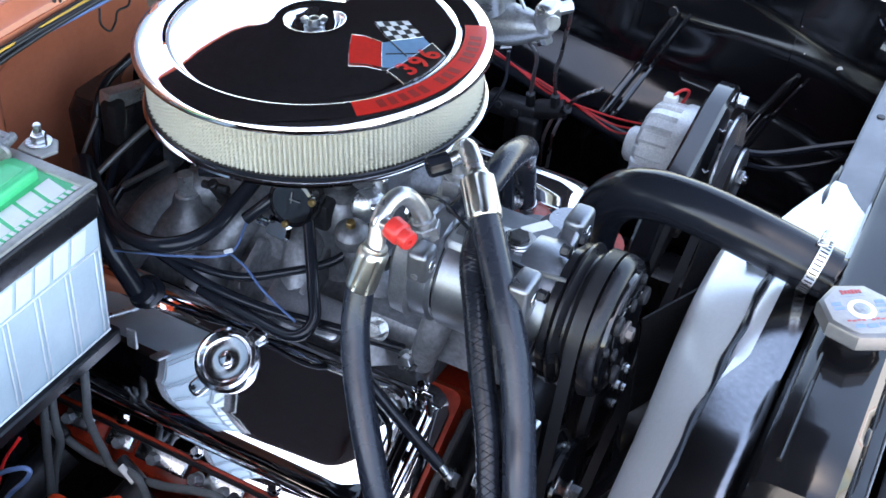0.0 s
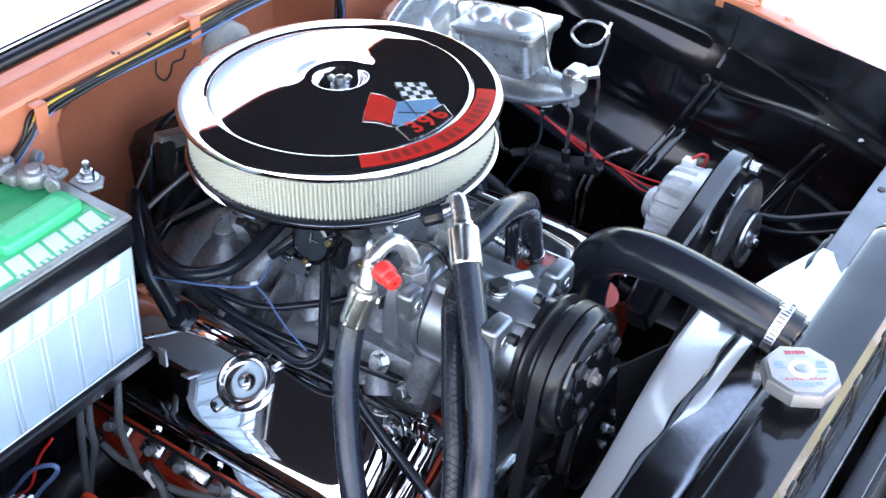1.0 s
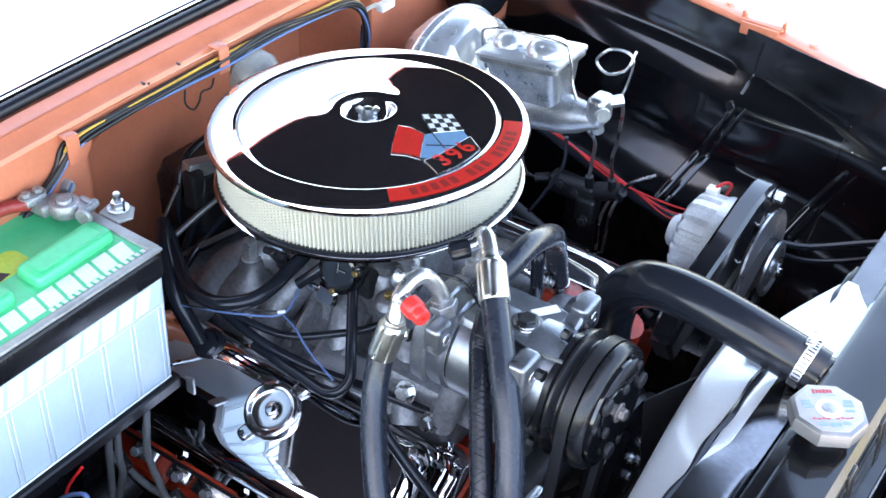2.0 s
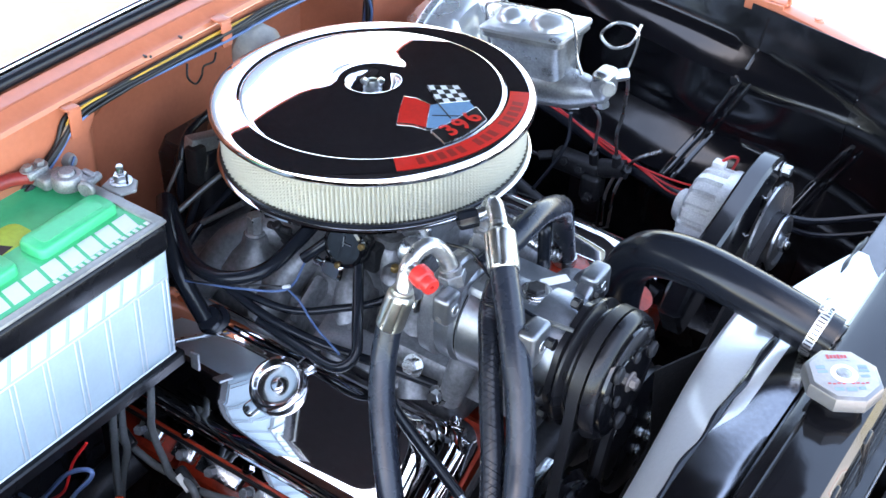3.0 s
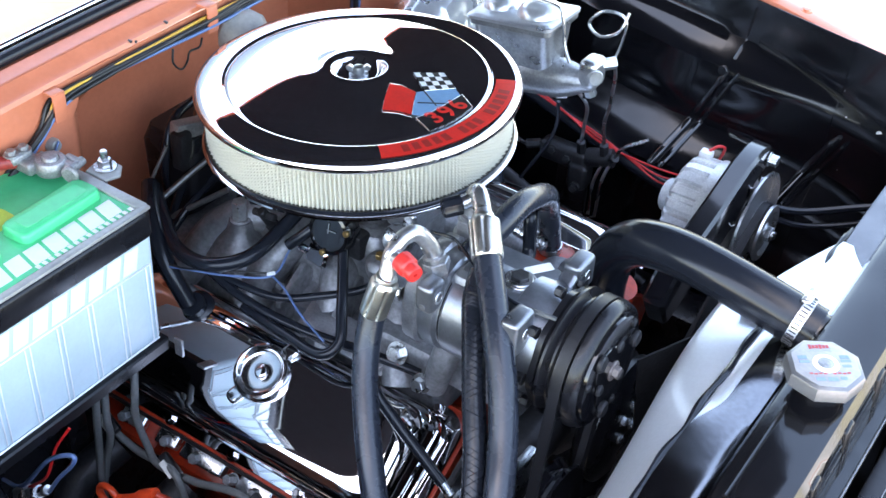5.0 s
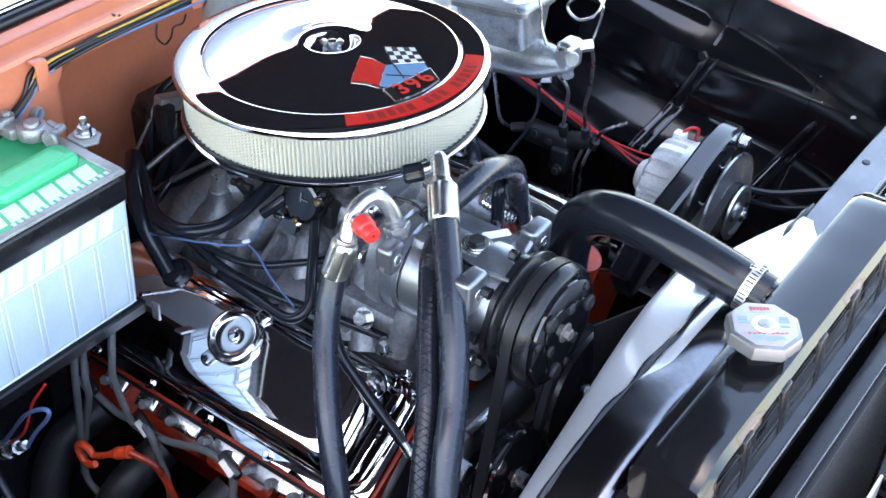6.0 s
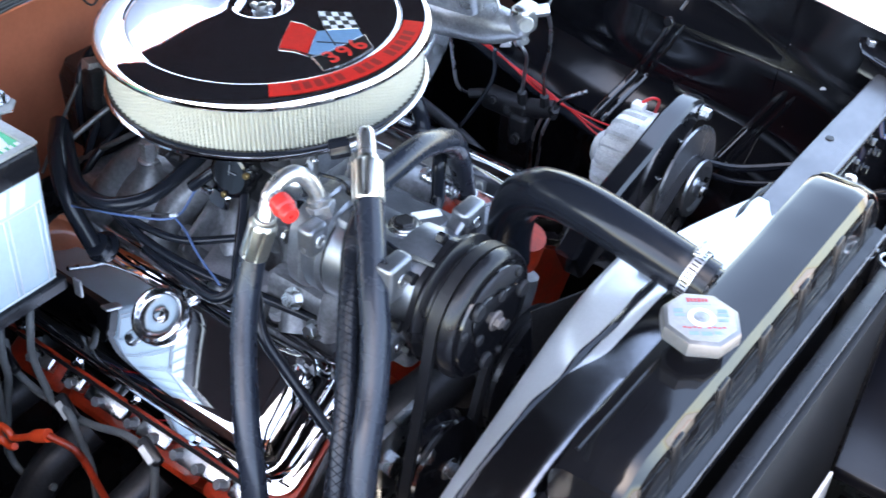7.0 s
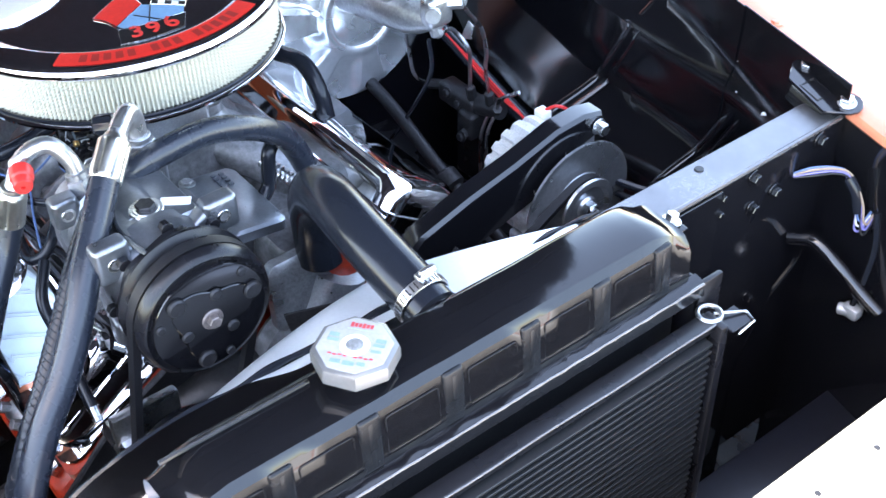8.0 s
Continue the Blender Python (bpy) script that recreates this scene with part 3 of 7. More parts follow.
TILT_COS, TILT_SIN = math.cos(radians(35)), math.sin(radians(35))
def bank(side):
    """The frame of a cylinder bank's cover: x along the engine, y outboard and down, z out of the cover."""
    m = Matrix(((1, 0, 0, 0.012 + (0.03 if side > 0 else 0)), (0, side * TILT_COS, side * TILT_SIN, side * 0.180 + (0.012 if side > 0 else 0)), (0, -TILT_SIN, TILT_COS, 0.606 + (0.040 if side > 0 else 0)), (0, 0, 0, 1)))
    return m
def valve_cover(side):
    m = bank(side)
    cover = thing("valve_cover", m.translation, "mirror-chromed valve cover" + (" with a twist-on oil filler cap" if side < 0 else " on the far cylinder bank"), "valve cover", "valve covers")
    flange = loft([(round_rect(0.227, 0.082, 0.026, 8), 0), (round_rect(0.228, 0.083, 0.027, 8), 0.002), (round_rect(0.227, 0.082, 0.026, 8), 0.0045), (round_rect(0.216, 0.071, 0.02, 8), 0.006)], m)
    part("flange", flange, CHROME, cover)
    # pressed shell: straight lower wall, a shoulder, and a raised centre field
    layers = []
    for inset, h, r in ((0.012, 0.004, 0.026), (0.0125, 0.022, 0.026), (0.015, 0.030, 0.027), (0.017, 0.045, 0.028), (0.020, 0.056, 0.030), (0.026, 0.0635, 0.032),
                        (0.034, 0.0675, 0.033), (0.044, 0.0695, 0.03), (0.056, 0.0705, 0.022)):
        layers.append((round_rect(0.227 - inset, 0.082 - inset * 0.9, r, 8), h))
    part("shell", loft(layers, m), CHROME, cover, sharp=60)
    part("bead", tube([tuple(m @ Vector((x, y, 0.0315))) for x, y in round_rect(0.227 - 0.0145, 0.082 - 0.013, 0.026, 4)] + [tuple(m @ Vector((0.2125, 0.043, 0.0315)))], 0.0018, 6, 2), CHROME, cover)
    for x in (-0.19, -0.095, 0.0, 0.095, 0.19):
        for y in (0.0775, -0.0775):
            bolt(m @ Vector((x, y, 0.005)), m.to_3x3() @ Vector((0, 0, 1)), 0.005, 0.007, CHROME, cover)
    if side < 0:
        c = m @ Matrix.Translation((0.017, -0.016, 0.070)) @ Matrix.Scale(1.1, 4)
        cap = part("oil_filler_cap", lathe([(0, 0.0078), (0.0052, 0.0078), (0.0066, 0.0068), (0.0074, 0.0046), (0.0095, 0.0040), (0.0205, 0.0048), (0.0225, 0.0060),
                   (0.0238, 0.0090), (0.0262, 0.0104), (0.0290, 0.0092), (0.0305, 0.0045), (0.0305, -0.002), (0.0285, -0.004), (0, -0.004)], c, 48), DULLCHROME, cover, "chrome twist-on oil filler cap")
        for a in (115, 295):
            t = c @ Matrix.Rotation(radians(a), 4, "Z") @ Matrix.Translation((0.0335, 0, -0.003))
            part("ear", loft([(round_rect(0.009, 0.007, 0.005), 0), (round_rect(0.010, 0.008, 0.006), 0.002), (round_rect(0.010, 0.008, 0.006), 0.005), (round_rect(0.0075, 0.0055, 0.004), 0.007)], t), DULLCHROME, cap)
        part("neck", lathe([(0.027, -0.008), (0.031, -0.006), (0.031, -0.003), (0.027, -0.002)], c, 32), CHROME, cap)
    return cover
for side in (-1, 1):
    valve_cover(side)

def cylinder_head(side):
    m = bank(side)
    head = thing("cylinder_head", m @ Vector((0, 0, -0.09)), "orange enamelled cylinder head under a chrome cover", "cylinder head", "cylinder heads")
    part("casting", loft([(round_rect(0.235, 0.092, 0.012), -0.095), (round_rect(0.235, 0.092, 0.012), -0.02), (round_rect(0.232, 0.086, 0.012), -0.001)], m), ORANGE, head)
    part("exhaust_ledge", merge(*[loft([(round_rect(0.050, 0.026, 0.010), -0.085), (round_rect(0.050, 0.026, 0.010), -0.030), (round_rect(0.044, 0.020, 0.010), -0.024)],
         m @ Matrix.Translation((x, 0.098, 0))) for x in (-0.165, -0.055, 0.055, 0.165)]), ORANGE, head)
    return head
heads = [cylinder_head(side) for side in (-1, 1)]

# exhaust manifold bolts and their plated locks along the near head
mb = bank(-1)
header_flange = thing("exhaust_flange", mb @ Vector((0, 0.11, -0.03)), "row of plated exhaust bolts on a steel flange along the head", "exhaust flange")
random.seed(4)
for x, w in ((-0.150, 0.036), (-0.095, 0.030), (-0.040, 0.062), (0.038, 0.046), (0.115, 0.070), (0.175, 0.04)):
    part("flange_piece", loft([(round_rect(w / 2, 0.010, 0.003), 0), (round_rect(w / 2, 0.010, 0.003), 0.010), (round_rect(w / 2 - 0.002, 0.008, 0.003), 0.012)],
         mb @ Matrix.Translation((x, 0.098, -0.020)) @ Matrix.Rotation(radians(random.uniform(-4, 4)), 4, "Z")), STEEL, header_flange)
for k, x in enumerate((-0.160, -0.092, -0.047, 0.008, 0.042, 0.080, 0.113, 0.146, 0.185)):
    p = mb @ Vector((x, 0.100, -0.012))
    d = mb.to_3x3() @ Vector((random.uniform(-0.2, 0.2), 0.35, 1))
    bolt(p, d, 0.0065, 0.014, LEAD, header_flange, 1.2)
part("heat_tube", tube([tuple(mb @ Vector((x, 0.088, -0.008))) for x in (-0.20, -0.1, 0.0, 0.1, 0.2)], 0.004, 8, 2), IRON, header_flange)
exhaust = thing("exhaust_header", (0, -0.33, 0.4), "dark exhaust header pipes below the head", "exhaust header")
for x in (-0.165, -0.055, 0.055, 0.165):
    part("pipe", tube([(x + 0.012, -0.27, 0.50), (x, -0.33, 0.47), (x * 0.8 - 0.02, -0.37, 0.40), (x * 0.5 - 0.06, -0.36, 0.30)], 0.023, 14), IRON, exhaust)

intake = thing("intake_manifold", (0, 0, 0.68), "bare cast aluminium intake manifold under the carburettor", "intake manifold")
part("valley", loft([(round_rect(0.21, 0.125, 0.02), 0.655), (round_rect(0.21, 0.12, 0.02), 0.70), (round_rect(0.19, 0.08, 0.03), 0.715)]), STAINED, intake)
part("plenum", loft([(round_rect(0.105, 0.09, 0.03), 0.70), (round_rect(0.095, 0.08, 0.03), 0.76), (round_rect(0.09, 0.075, 0.02), 0.785), (round_rect(0.082, 0.07, 0.02), 0.795)]), STAINED, intake)
for s in (-1, 1):
    for x in (-0.16, -0.055, 0.055, 0.16):
        part("runner", tube([(x * 0.45, s * 0.05, 0.755), (x * 0.8, s * 0.09, 0.735), (x, s * 0.135, 0.675)], lambda t: 0.025 - 0.003 * t, 12), STAINED, intake)
part("thermostat_boss", loft([(round_rect(0.045, 0.05, 0.02), 0.68), (round_rect(0.04, 0.045, 0.02), 0.735), (round_rect(0.036, 0.04, 0.02), 0.742)], Matrix.Translation((0.245, 0.055, 0))), STAINED, intake)
for x, y, z in ((-0.02, -0.118, 0.706), (0.10, -0.118, 0.706), (-0.12, -0.118, 0.706), (0.15, -0.118, 0.706)):
    bolt((x, y, z), (0, -0.1, 1), 0.0095 if z > 0.72 else 0.007, 0.018 if z > 0.72 else 0.009, STAINED, intake)
part("sender_base", lathe([(0.046, 0), (0.040, 0.012), (0.028, 0.030), (0.0165, 0.042), (0.0135, 0.054), (0, 0.054)], Matrix.Translation((-0.100, -0.094, 0.703)), 24), STAINED, intake, "conical cast boss")
part("sender_bolt", merge(rod((-0.100, -0.094, 0.756), (-0.100, -0.094, 0.7595), 0.0120, 20), hexbar((-0.100, -0.094, 0.759), (-0.100, -0.094, 0.783), 0.0090)), CASTDARK, intake, "tall hexagon plug")
part("heat_riser_plate", loft([(round_rect(0.045, 0.020, 0.006), 0), (round_rect(0.045, 0.020, 0.006), 0.008), (round_rect(0.042, 0.017, 0.006), 0.010)], Matrix.Translation((0.075, -0.135, 0.706)) @ Matrix.Rotation(radians(30), 4, "X")), CAST, intake, "paler machined pad")

for x, y, z in ((-0.085, -0.112, 0.712), (-0.005, -0.112, 0.712), (0.065, -0.100, 0.722), (0.125, -0.100, 0.715)):
    part("web", loft([(round_rect(0.006, 0.034, 0.003), -0.02), (round_rect(0.005, 0.030, 0.003), 0.012), (round_rect(0.003, 0.026, 0.002), 0.015)], Matrix.Translation((x, y, z)) @ Matrix.Rotation(radians(32), 4, "X")), STAINED, intake, "cast web between two runners")
for x, y, z in ((-0.06, -0.138, 0.690), (0.03, -0.138, 0.690), (0.135, -0.138, 0.692)):
    bolt((x, y, z), (0, -0.5, 1), 0.0075, 0.010, CASTDARK, intake, 1.5)
part("vacuum_tee", merge(rod((-0.055, -0.085, 0.760), (-0.062, -0.100, 0.790), 0.006, 12), hexbar((-0.054, -0.083, 0.755), (-0.056, -0.088, 0.766), 0.009), rod((-0.075, -0.098, 0.783), (-0.045, -0.095, 0.784), 0.0045, 12)), IRON, intake, "dark vacuum fitting")
BRASS = mat("tarnished_brass", (0.34, 0.22, 0.09), 0.35, 0.9, grain=0.2, scale=300)
carb = thing("carburettor", (0, 0, 0.795), "dull zinc four-barrel carburettor beneath the air cleaner", "carburettor")
part("baseplate", loft([(round_rect(0.080, 0.068, 0.012), 0.795), (round_rect(0.080, 0.068, 0.012), 0.806)]), STAINED, carb)
part("body", loft([(round_rect(0.072, 0.06, 0.012), 0.806), (round_rect(0.075, 0.062, 0.012), 0.83), (round_rect(0.085, 0.064, 0.015), 0.833), (round_rect(0.085, 0.064, 0.015), 0.85), (round_rect(0.07, 0.055, 0.02), 0.856)]), STAINED, carb)
part("fuel_bowl", rbox(0.095, -0.01, 0.828, 0.04, 0.085, 0.042, 0.006, 3), CAST, carb)
CK = axis((0.034, -0.078, 0.799), (0.05, -1, 0.22))
part("choke_housing", lathe([(0, 0), (0.026, 0), (0.027, 0.003), (0.027, 0.020), (0.0255, 0.024), (0.022, 0.025), (0.021, 0.0235), (0, 0.0235)], CK, 32), BLACK, carb, "gloss black round choke cover")
part("choke_mark", merge(rbox(0.004, 0.004, 0.0245, 0.012, 0.0012, 0.001, 0.0003, 1, CK), rbox(0.0, 0.006, 0.0245, 0.0012, 0.012, 0.001, 0.0003, 1, CK)), LEAD, carb)
for a in (20, 140, 262):
    part("choke_screw", rod(tuple(CK @ Vector((0.0245 * math.cos(radians(a)), 0.0245 * math.sin(radians(a)), 0.022))), tuple(CK @ Vector((0.0245 * math.cos(radians(a)), 0.0245 * math.sin(radians(a)), 0.0275))), 0.0038, 10), BRASS, carb, "brass screw")
part("choke_tab", loft([(round_rect(0.014, 0.010, 0.005), 0), (round_rect(0.015, 0.011, 0.005), 0.002), (round_rect(0.012, 0.008, 0.005), 0.006)], axis((0.022, -0.102, 0.768), (-0.1, -1, 0.35))), CHROME, carb, "bright retaining tab")
part("choke_tab", rbox(0.004, -0.104, 0.771, 0.016, 0.006, 0.010, 0.002), STEEL, carb)
part("solenoid_body", rbox(0.052, -0.066, 0.785, 0.03, 0.04, 0.032, 0.004), IRON, carb)
part("air_horn_arm", rbox(-0.030, -0.055, 0.838, 0.05, 0.02, 0.016, 0.004, 3), STAINED, carb)
part("accelerator_pump", lathe([(0, 0), (0.015, 0), (0.017, 0.003), (0.017, 0.016), (0.012, 0.022), (0.005, 0.024), (0, 0.024)], axis((0.098, -0.088, 0.775), (0.1, -0.25, 1)), 20), STAINED, carb)
part("pump_screw", rod((0.100, -0.094, 0.797), (0.100, -0.095, 0.804), 0.005, 6), BRASS, carb)
part("vacuum_pot", lathe([(0, 0), (0.014, 0.001), (0.019, 0.006), (0.019, 0.012), (0.012, 0.02), (0.005, 0.022), (0, 0.03)], axis((0.095, -0.055, 0.80), (0.6, -0.5, 0.3)), 20), STEEL, carb)
part("throttle_lever", plate([(-0.02, -0.006), (0.025, -0.004), (0.03, 0.012), (0.0, 0.014), (-0.02, 0.03), (-0.028, 0.02)], 0.002, axis((-0.03, -0.074, 0.80), (0, -1, 0))), STEEL, carb)
part("linkage_rod", tube([(-0.03, -0.078, 0.815), (-0.09, -0.08, 0.81), (-0.15, -0.07, 0.82)], 0.0022, 6), STEEL, carb)
for p in ((0.10, -0.045, 0.852), (0.118, -0.02, 0.852), (0.075, -0.062, 0.836), (0.05, -0.064, 0.838), (0.112, -0.05, 0.83)):
    part("screw", rod(p, (p[0], p[1] - 0.002, p[2] + 0.005), 0.0035, 10), STEEL if p[2] < 0.85 else LEAD, carb)

# ---- air cleaner ----
AC = Matrix.Translation((0, -0.003, 0.942)) @ Matrix.Rotation(radians(-2.85), 4, "Y")
LID = [(0, 0.0025), (0.012, 0.0022), (0.019, 0.0018), (0.0240, 0.0040), (0.0270, 0.0090), (0.0295, 0.0118), (0.0330, 0.0130), (0.0385, 0.0125), (0.0455, 0.0111), (0.0530, 0.0095), (0.064, 0.0080), (0.080, 0.0066),
       (0.100, 0.0050), (0.120, 0.0033), (0.1395, 0.0016), (0.1426, 0.0008), (0.1436, -0.0001), (0.1447, 0.0004), (0.1458, 0.0012), (0.1480, 0.0013), (0.160, 0.0006), (0.1690, -0.0001),
       (0.1730, -0.0012), (0.1762, -0.0038), (0.1778, -0.0075), (0.1776, -0.0110), (0.1758, -0.0132), (0.1735, -0.0132), (0.1715, -0.0110), (0.16, -0.0040), (0.02, -0.0005), (0, -0.0005)]
def lid_z(r):
    for (r0, z0), (r1, z1) in zip(LID[8:24], LID[9:25]):
        if r0 <= r <= r1:
            return z0 + (z1 - z0) * (r - r0) / (r1 - r0)
    return LID[8][1]
cleaner = thing("air_cleaner", AC.translation - Vector((0, 0, 0.1)), "round chrome open-element air cleaner with a flag decal on its lid", "air cleaner")
lid = part("lid", lathe(LID, AC, 128), CHROME, cleaner, "mirror-chromed lid with a ring groove")
nut = part("wing_nut", merge(lathe([(0, 0.0135), (0.003, 0.0133), (0.0055, 0.012), (0.0068, 0.0045), (0.0105, 0.0035), (0.0105, 0.0025), (0, 0.0025)], AC, 20),
     *[loft([(round_rect(0.0030, 0.0018, 0.001, 2), 0), (round_rect(0.0042, 0.0017, 0.0012, 2), 0.006), (round_rect(0.0030, 0.0014, 0.001, 2), 0.009)], AC @ Matrix.Rotation(a, 4, "Z") @ Matrix.Translation((0.0055, 0, 0.006)) @ Matrix.Rotation(radians(38), 4, "Y")) for a in (0.6, 0.6 + math.pi)]), STEEL, cleaner, "plated wing nut")

def flat_on_lid(outline, lift=0.0006, thick=0.0003, cuts=0.012):
    """A decal cut to the outline that follows the lid's slope."""
    bm = bmesh.new()
    bm.faces.new([bm.verts.new((x, y, 0)) for x, y in outline])
    n = max(1, int(max(math.dist(a, b) for a, b in zip(outline, outline[1:])) / cuts))
    bmesh.ops.triangulate(bm, faces=bm.faces[:])
    for _ in range(2):
        bmesh.ops.subdivide_edges(bm, edges=[e for e in bm.edges if e.calc_length() > 0.008], cuts=1, use_grid_fill=True)
    for v in bm.verts:
        v.co.z = lid_z(v.co.xy.length) + lift
    bmesh.ops.transform(bm, matrix=AC, verts=bm.verts)
    return bm
flag = part("red_flag", flat_on_lid([(0.072, -0.054), (0.060, -0.034), (0.049, -0.010), (0.060, -0.004), (0.079, -0.004), (0.090, -0.024), (0.101, -0.043), (0.086, -0.046)], 0.0010), RED, cleaner, "red flag decal", 60)
part("badge_field", flat_on_lid([(0.090, -0.040), (0.101, -0.043), (0.121, -0.033), (0.127, -0.010), (0.126, 0.012), (0.119, 0.021), (0.104, 0.030), (0.084, 0.003), (0.079, -0.004)], 0.0007), BLUE, cleaner, "pale blue badge field", 60)
a, b, c, d = (Vector(v) for v in ((0.084, 0.003), (0.054, 0.026), (0.078, 0.049), (0.106, 0.030)))
for i in range(4):
    for j in range(5):
        q = lambda s, t: tuple((a * (1 - s) + b * s) * (1 - t) + (d * (1 - s) + c * s) * t)
        part("check", flat_on_lid([q(i / 4, j / 5), q((i + 1) / 4, j / 5), q((i + 1) / 4, (j + 1) / 5), q(i / 4, (j + 1) / 5)], 0.0010), LETTER if (i + j) % 2 else INK, cleaner, "", 60)
for line in ([(0.101, -0.043), (0.121, -0.033)], [(0.092, -0.020), (0.118, 0.000)], [(0.084, 0.003), (0.110, -0.012)]):
    p, q = (Vector((*v, lid_z(Vector(v).length) + 0.001)) for v in line)
    part("flag_staff", tube([AC @ p, AC @ ((p + q) / 2), AC @ q], 0.0007, 6, 2), INK, cleaner)
NUMBER = [(0.107, -0.044), (0.131, -0.0535), (0.1375, -0.032), (0.1400, -0.010), (0.1395, 0.011), (0.118, 0.024), (0.1165, 0.008), (0.1150, -0.012), (0.1125, -0.028)]
part("number_field", flat_on_lid(NUMBER, 0.0012), INK, cleaner, "black number field", 60)
for outline in (NUMBER, [(0.072, -0.054), (0.060, -0.034), (0.049, -0.010), (0.060, -0.004), (0.079, -0.004), (0.090, -0.024), (0.101, -0.043), (0.086, -0.046)], [(0.084, 0.003), (0.054, 0.026), (0.078, 0.049), (0.106, 0.030)]):
    part("outline", tube([tuple(AC @ Vector((x, y, lid_z(math.hypot(x, y)) + 0.0012))) for x, y in [tuple(Vector(p).lerp(Vector(q), s)) for p, q in zip(outline, outline[1:] + outline[:1]) for s in (0, 0.5)] + outline[:1]], 0.00035, 5, 1), STEEL, cleaner, "thin pale outline")

def lettering(text, size, m, material, parent, name, label=""):
    """Flat characters in the built-in font, laid in the plane of m."""
    c = bpy.data.curves.new("text", "FONT")
    c.body, c.size, c.extrude, c.align_x, c.align_y, c.resolution_u = text, size, 0.0002, "CENTER", "CENTER", 4
    c.offset = 0.0006
    holder = bpy.data.objects.new("text", c)
    scene.collection.objects.link(holder)
    me = bpy.data.meshes.new_from_object(holder.evaluated_get(bpy.context.evaluated_depsgraph_get()))
    bpy.data.objects.remove(holder)
    bm = bmesh.new()
    bm.from_mesh(me)
    bpy.data.meshes.remove(me)
    bmesh.ops.transform(bm, matrix=m, verts=bm.verts)
    return part(name, bm, material, parent, label)
for k, ch in enumerate("396"):
    ang = math.atan2(-0.0150, 0.127) + radians(-8.0 + 8.0 * k)
    m = AC @ Matrix.Rotation(ang, 4, "Z") @ Matrix.Translation((0.1268, 0, lid_z(0.127) + 0.0022)) @ Matrix.Rotation(radians(90), 4, "Z") @ Matrix.Diagonal((0.90, 1.02, 1, 1))
    lettering(ch, 0.0315, m, RED, cleaner, "numeral", "red numeral on the lid")

def arc_band(r0, r1, a0, a1, lift, n=40):
    bm = bmesh.new()
    rs = span(r0, r1, 4)
    grid = []
    for i in range(n + 1):
        t = radians(a0 + (a1 - a0) * i / n)
        grid.append([bm.verts.new(AC @ Vector((r * math.cos(t), r * math.sin(t), lid_z(r) + lift))) for r in rs])
    for i in range(n):
        for j in range(4):
            bm.faces.new((grid[i][j], grid[i + 1][j], grid[i + 1][j + 1], grid[i][j + 1]))
    return bm
part("red_band", arc_band(0.1482, 0.1695, -45, 31.6, 0.0006), RED, cleaner, "red band decal with dark print")
for k in range(15):
    if k not in (5, 9):
        a0 = -37 + 4.1 * k
        part("print_bar", arc_band(0.1530, 0.1650, a0, a0 + 2.6, 0.0009, 3), REDINK, cleaner)
def element():
    """Pleated paper behind an expanded-metal screen: columns of small dimples."""
    cols, zs = 224, span(-0.0670, -0.0112, 60)
    n = cols * 4
    verts, faces = [], []
    for z in zs:
        for i in range(n):
            a = 2 * math.pi * i / n
            c = 0.5 + 0.5 * math.cos(cols * a)
            d = 0.5 + 0.5 * math.cos(2 * math.pi * z / 0.0037 + math.pi * (i // 4 % 2))
            r = 0.1694 - 0.0125 * (0.62 * (1 - c) + 0.38 * (1 - d))
            verts.append(AC @ Vector((r * math.cos(a), r * math.sin(a), z)))
    for k in range(len(zs) - 1):
        for i in range(n):
            j = (i + 1) % n
            faces.append((k * n + i, k * n + j, (k + 1) * n + j, (k + 1) * n + i))
    me = bpy.data.meshes.new("element")
    me.from_pydata(verts, [], faces)
    me.materials.append(PAPER)
    me.shade_smooth()
    ob = new("element", me)
    ob.parent, ob.matrix_parent_inverse = cleaner, ROOT[cleaner.name]
    return tagged(ob, "pleated cream paper filter behind a wire screen")
element()
part("base", lathe([(0.1690, -0.0655), (0.1715, -0.0660), (0.1738, -0.0680), (0.1735, -0.0705), (0.1715, -0.0722), (0.166, -0.0735), (0.14, -0.077), (0.09, -0.083), (0.072, -0.086), (0.070, -0.094), (0, -0.094)], AC, 96), CHROME, cleaner, "chromed base pan with a rolled edge")
part("seal", lathe([(0.165, -0.0665), (0.1710, -0.0662), (0.1712, -0.0630), (0.1700, -0.0618), (0.165, -0.0625)], AC, 96), RUBBER, cleaner, "dark rubber sealing ring")

# ---- compressor, its fittings and hoses ----
CY, CZ = -0.129, 0.829
def along_x(x):
    return axis((x, CY, CZ), (1, 0, 0))
comp = thing("compressor", (0.27, CY, 0.74), "bare aluminium air-conditioning compressor with a black clutch", "compressor")
part("body", lathe([(0, 0), (0.052, 0), (0.054, 0.003), (0.054, 0.018), (0.0505, 0.021), (0.0505, 0.024), (0.0535, 0.027), (0.0535, 0.082), (0.050, 0.085), (0.050, 0.088), (0.056, 0.092), (0.057, 0.112), (0.052, 0.128), (0, 0.128)], along_x(0.208), 64), MACHINED, comp)
part("rear_head", lathe([(0, 0), (0.042, 0.0), (0.050, 0.004), (0.055, 0.008), (0.056, 0.022), (0.053, 0.025), (0, 0.025)], along_x(0.184), 60,
     lambda a, r: r * (1 + 0.04 * math.cos(5 * a + 0.5)) if r > 0.04 else r), CAST, comp)
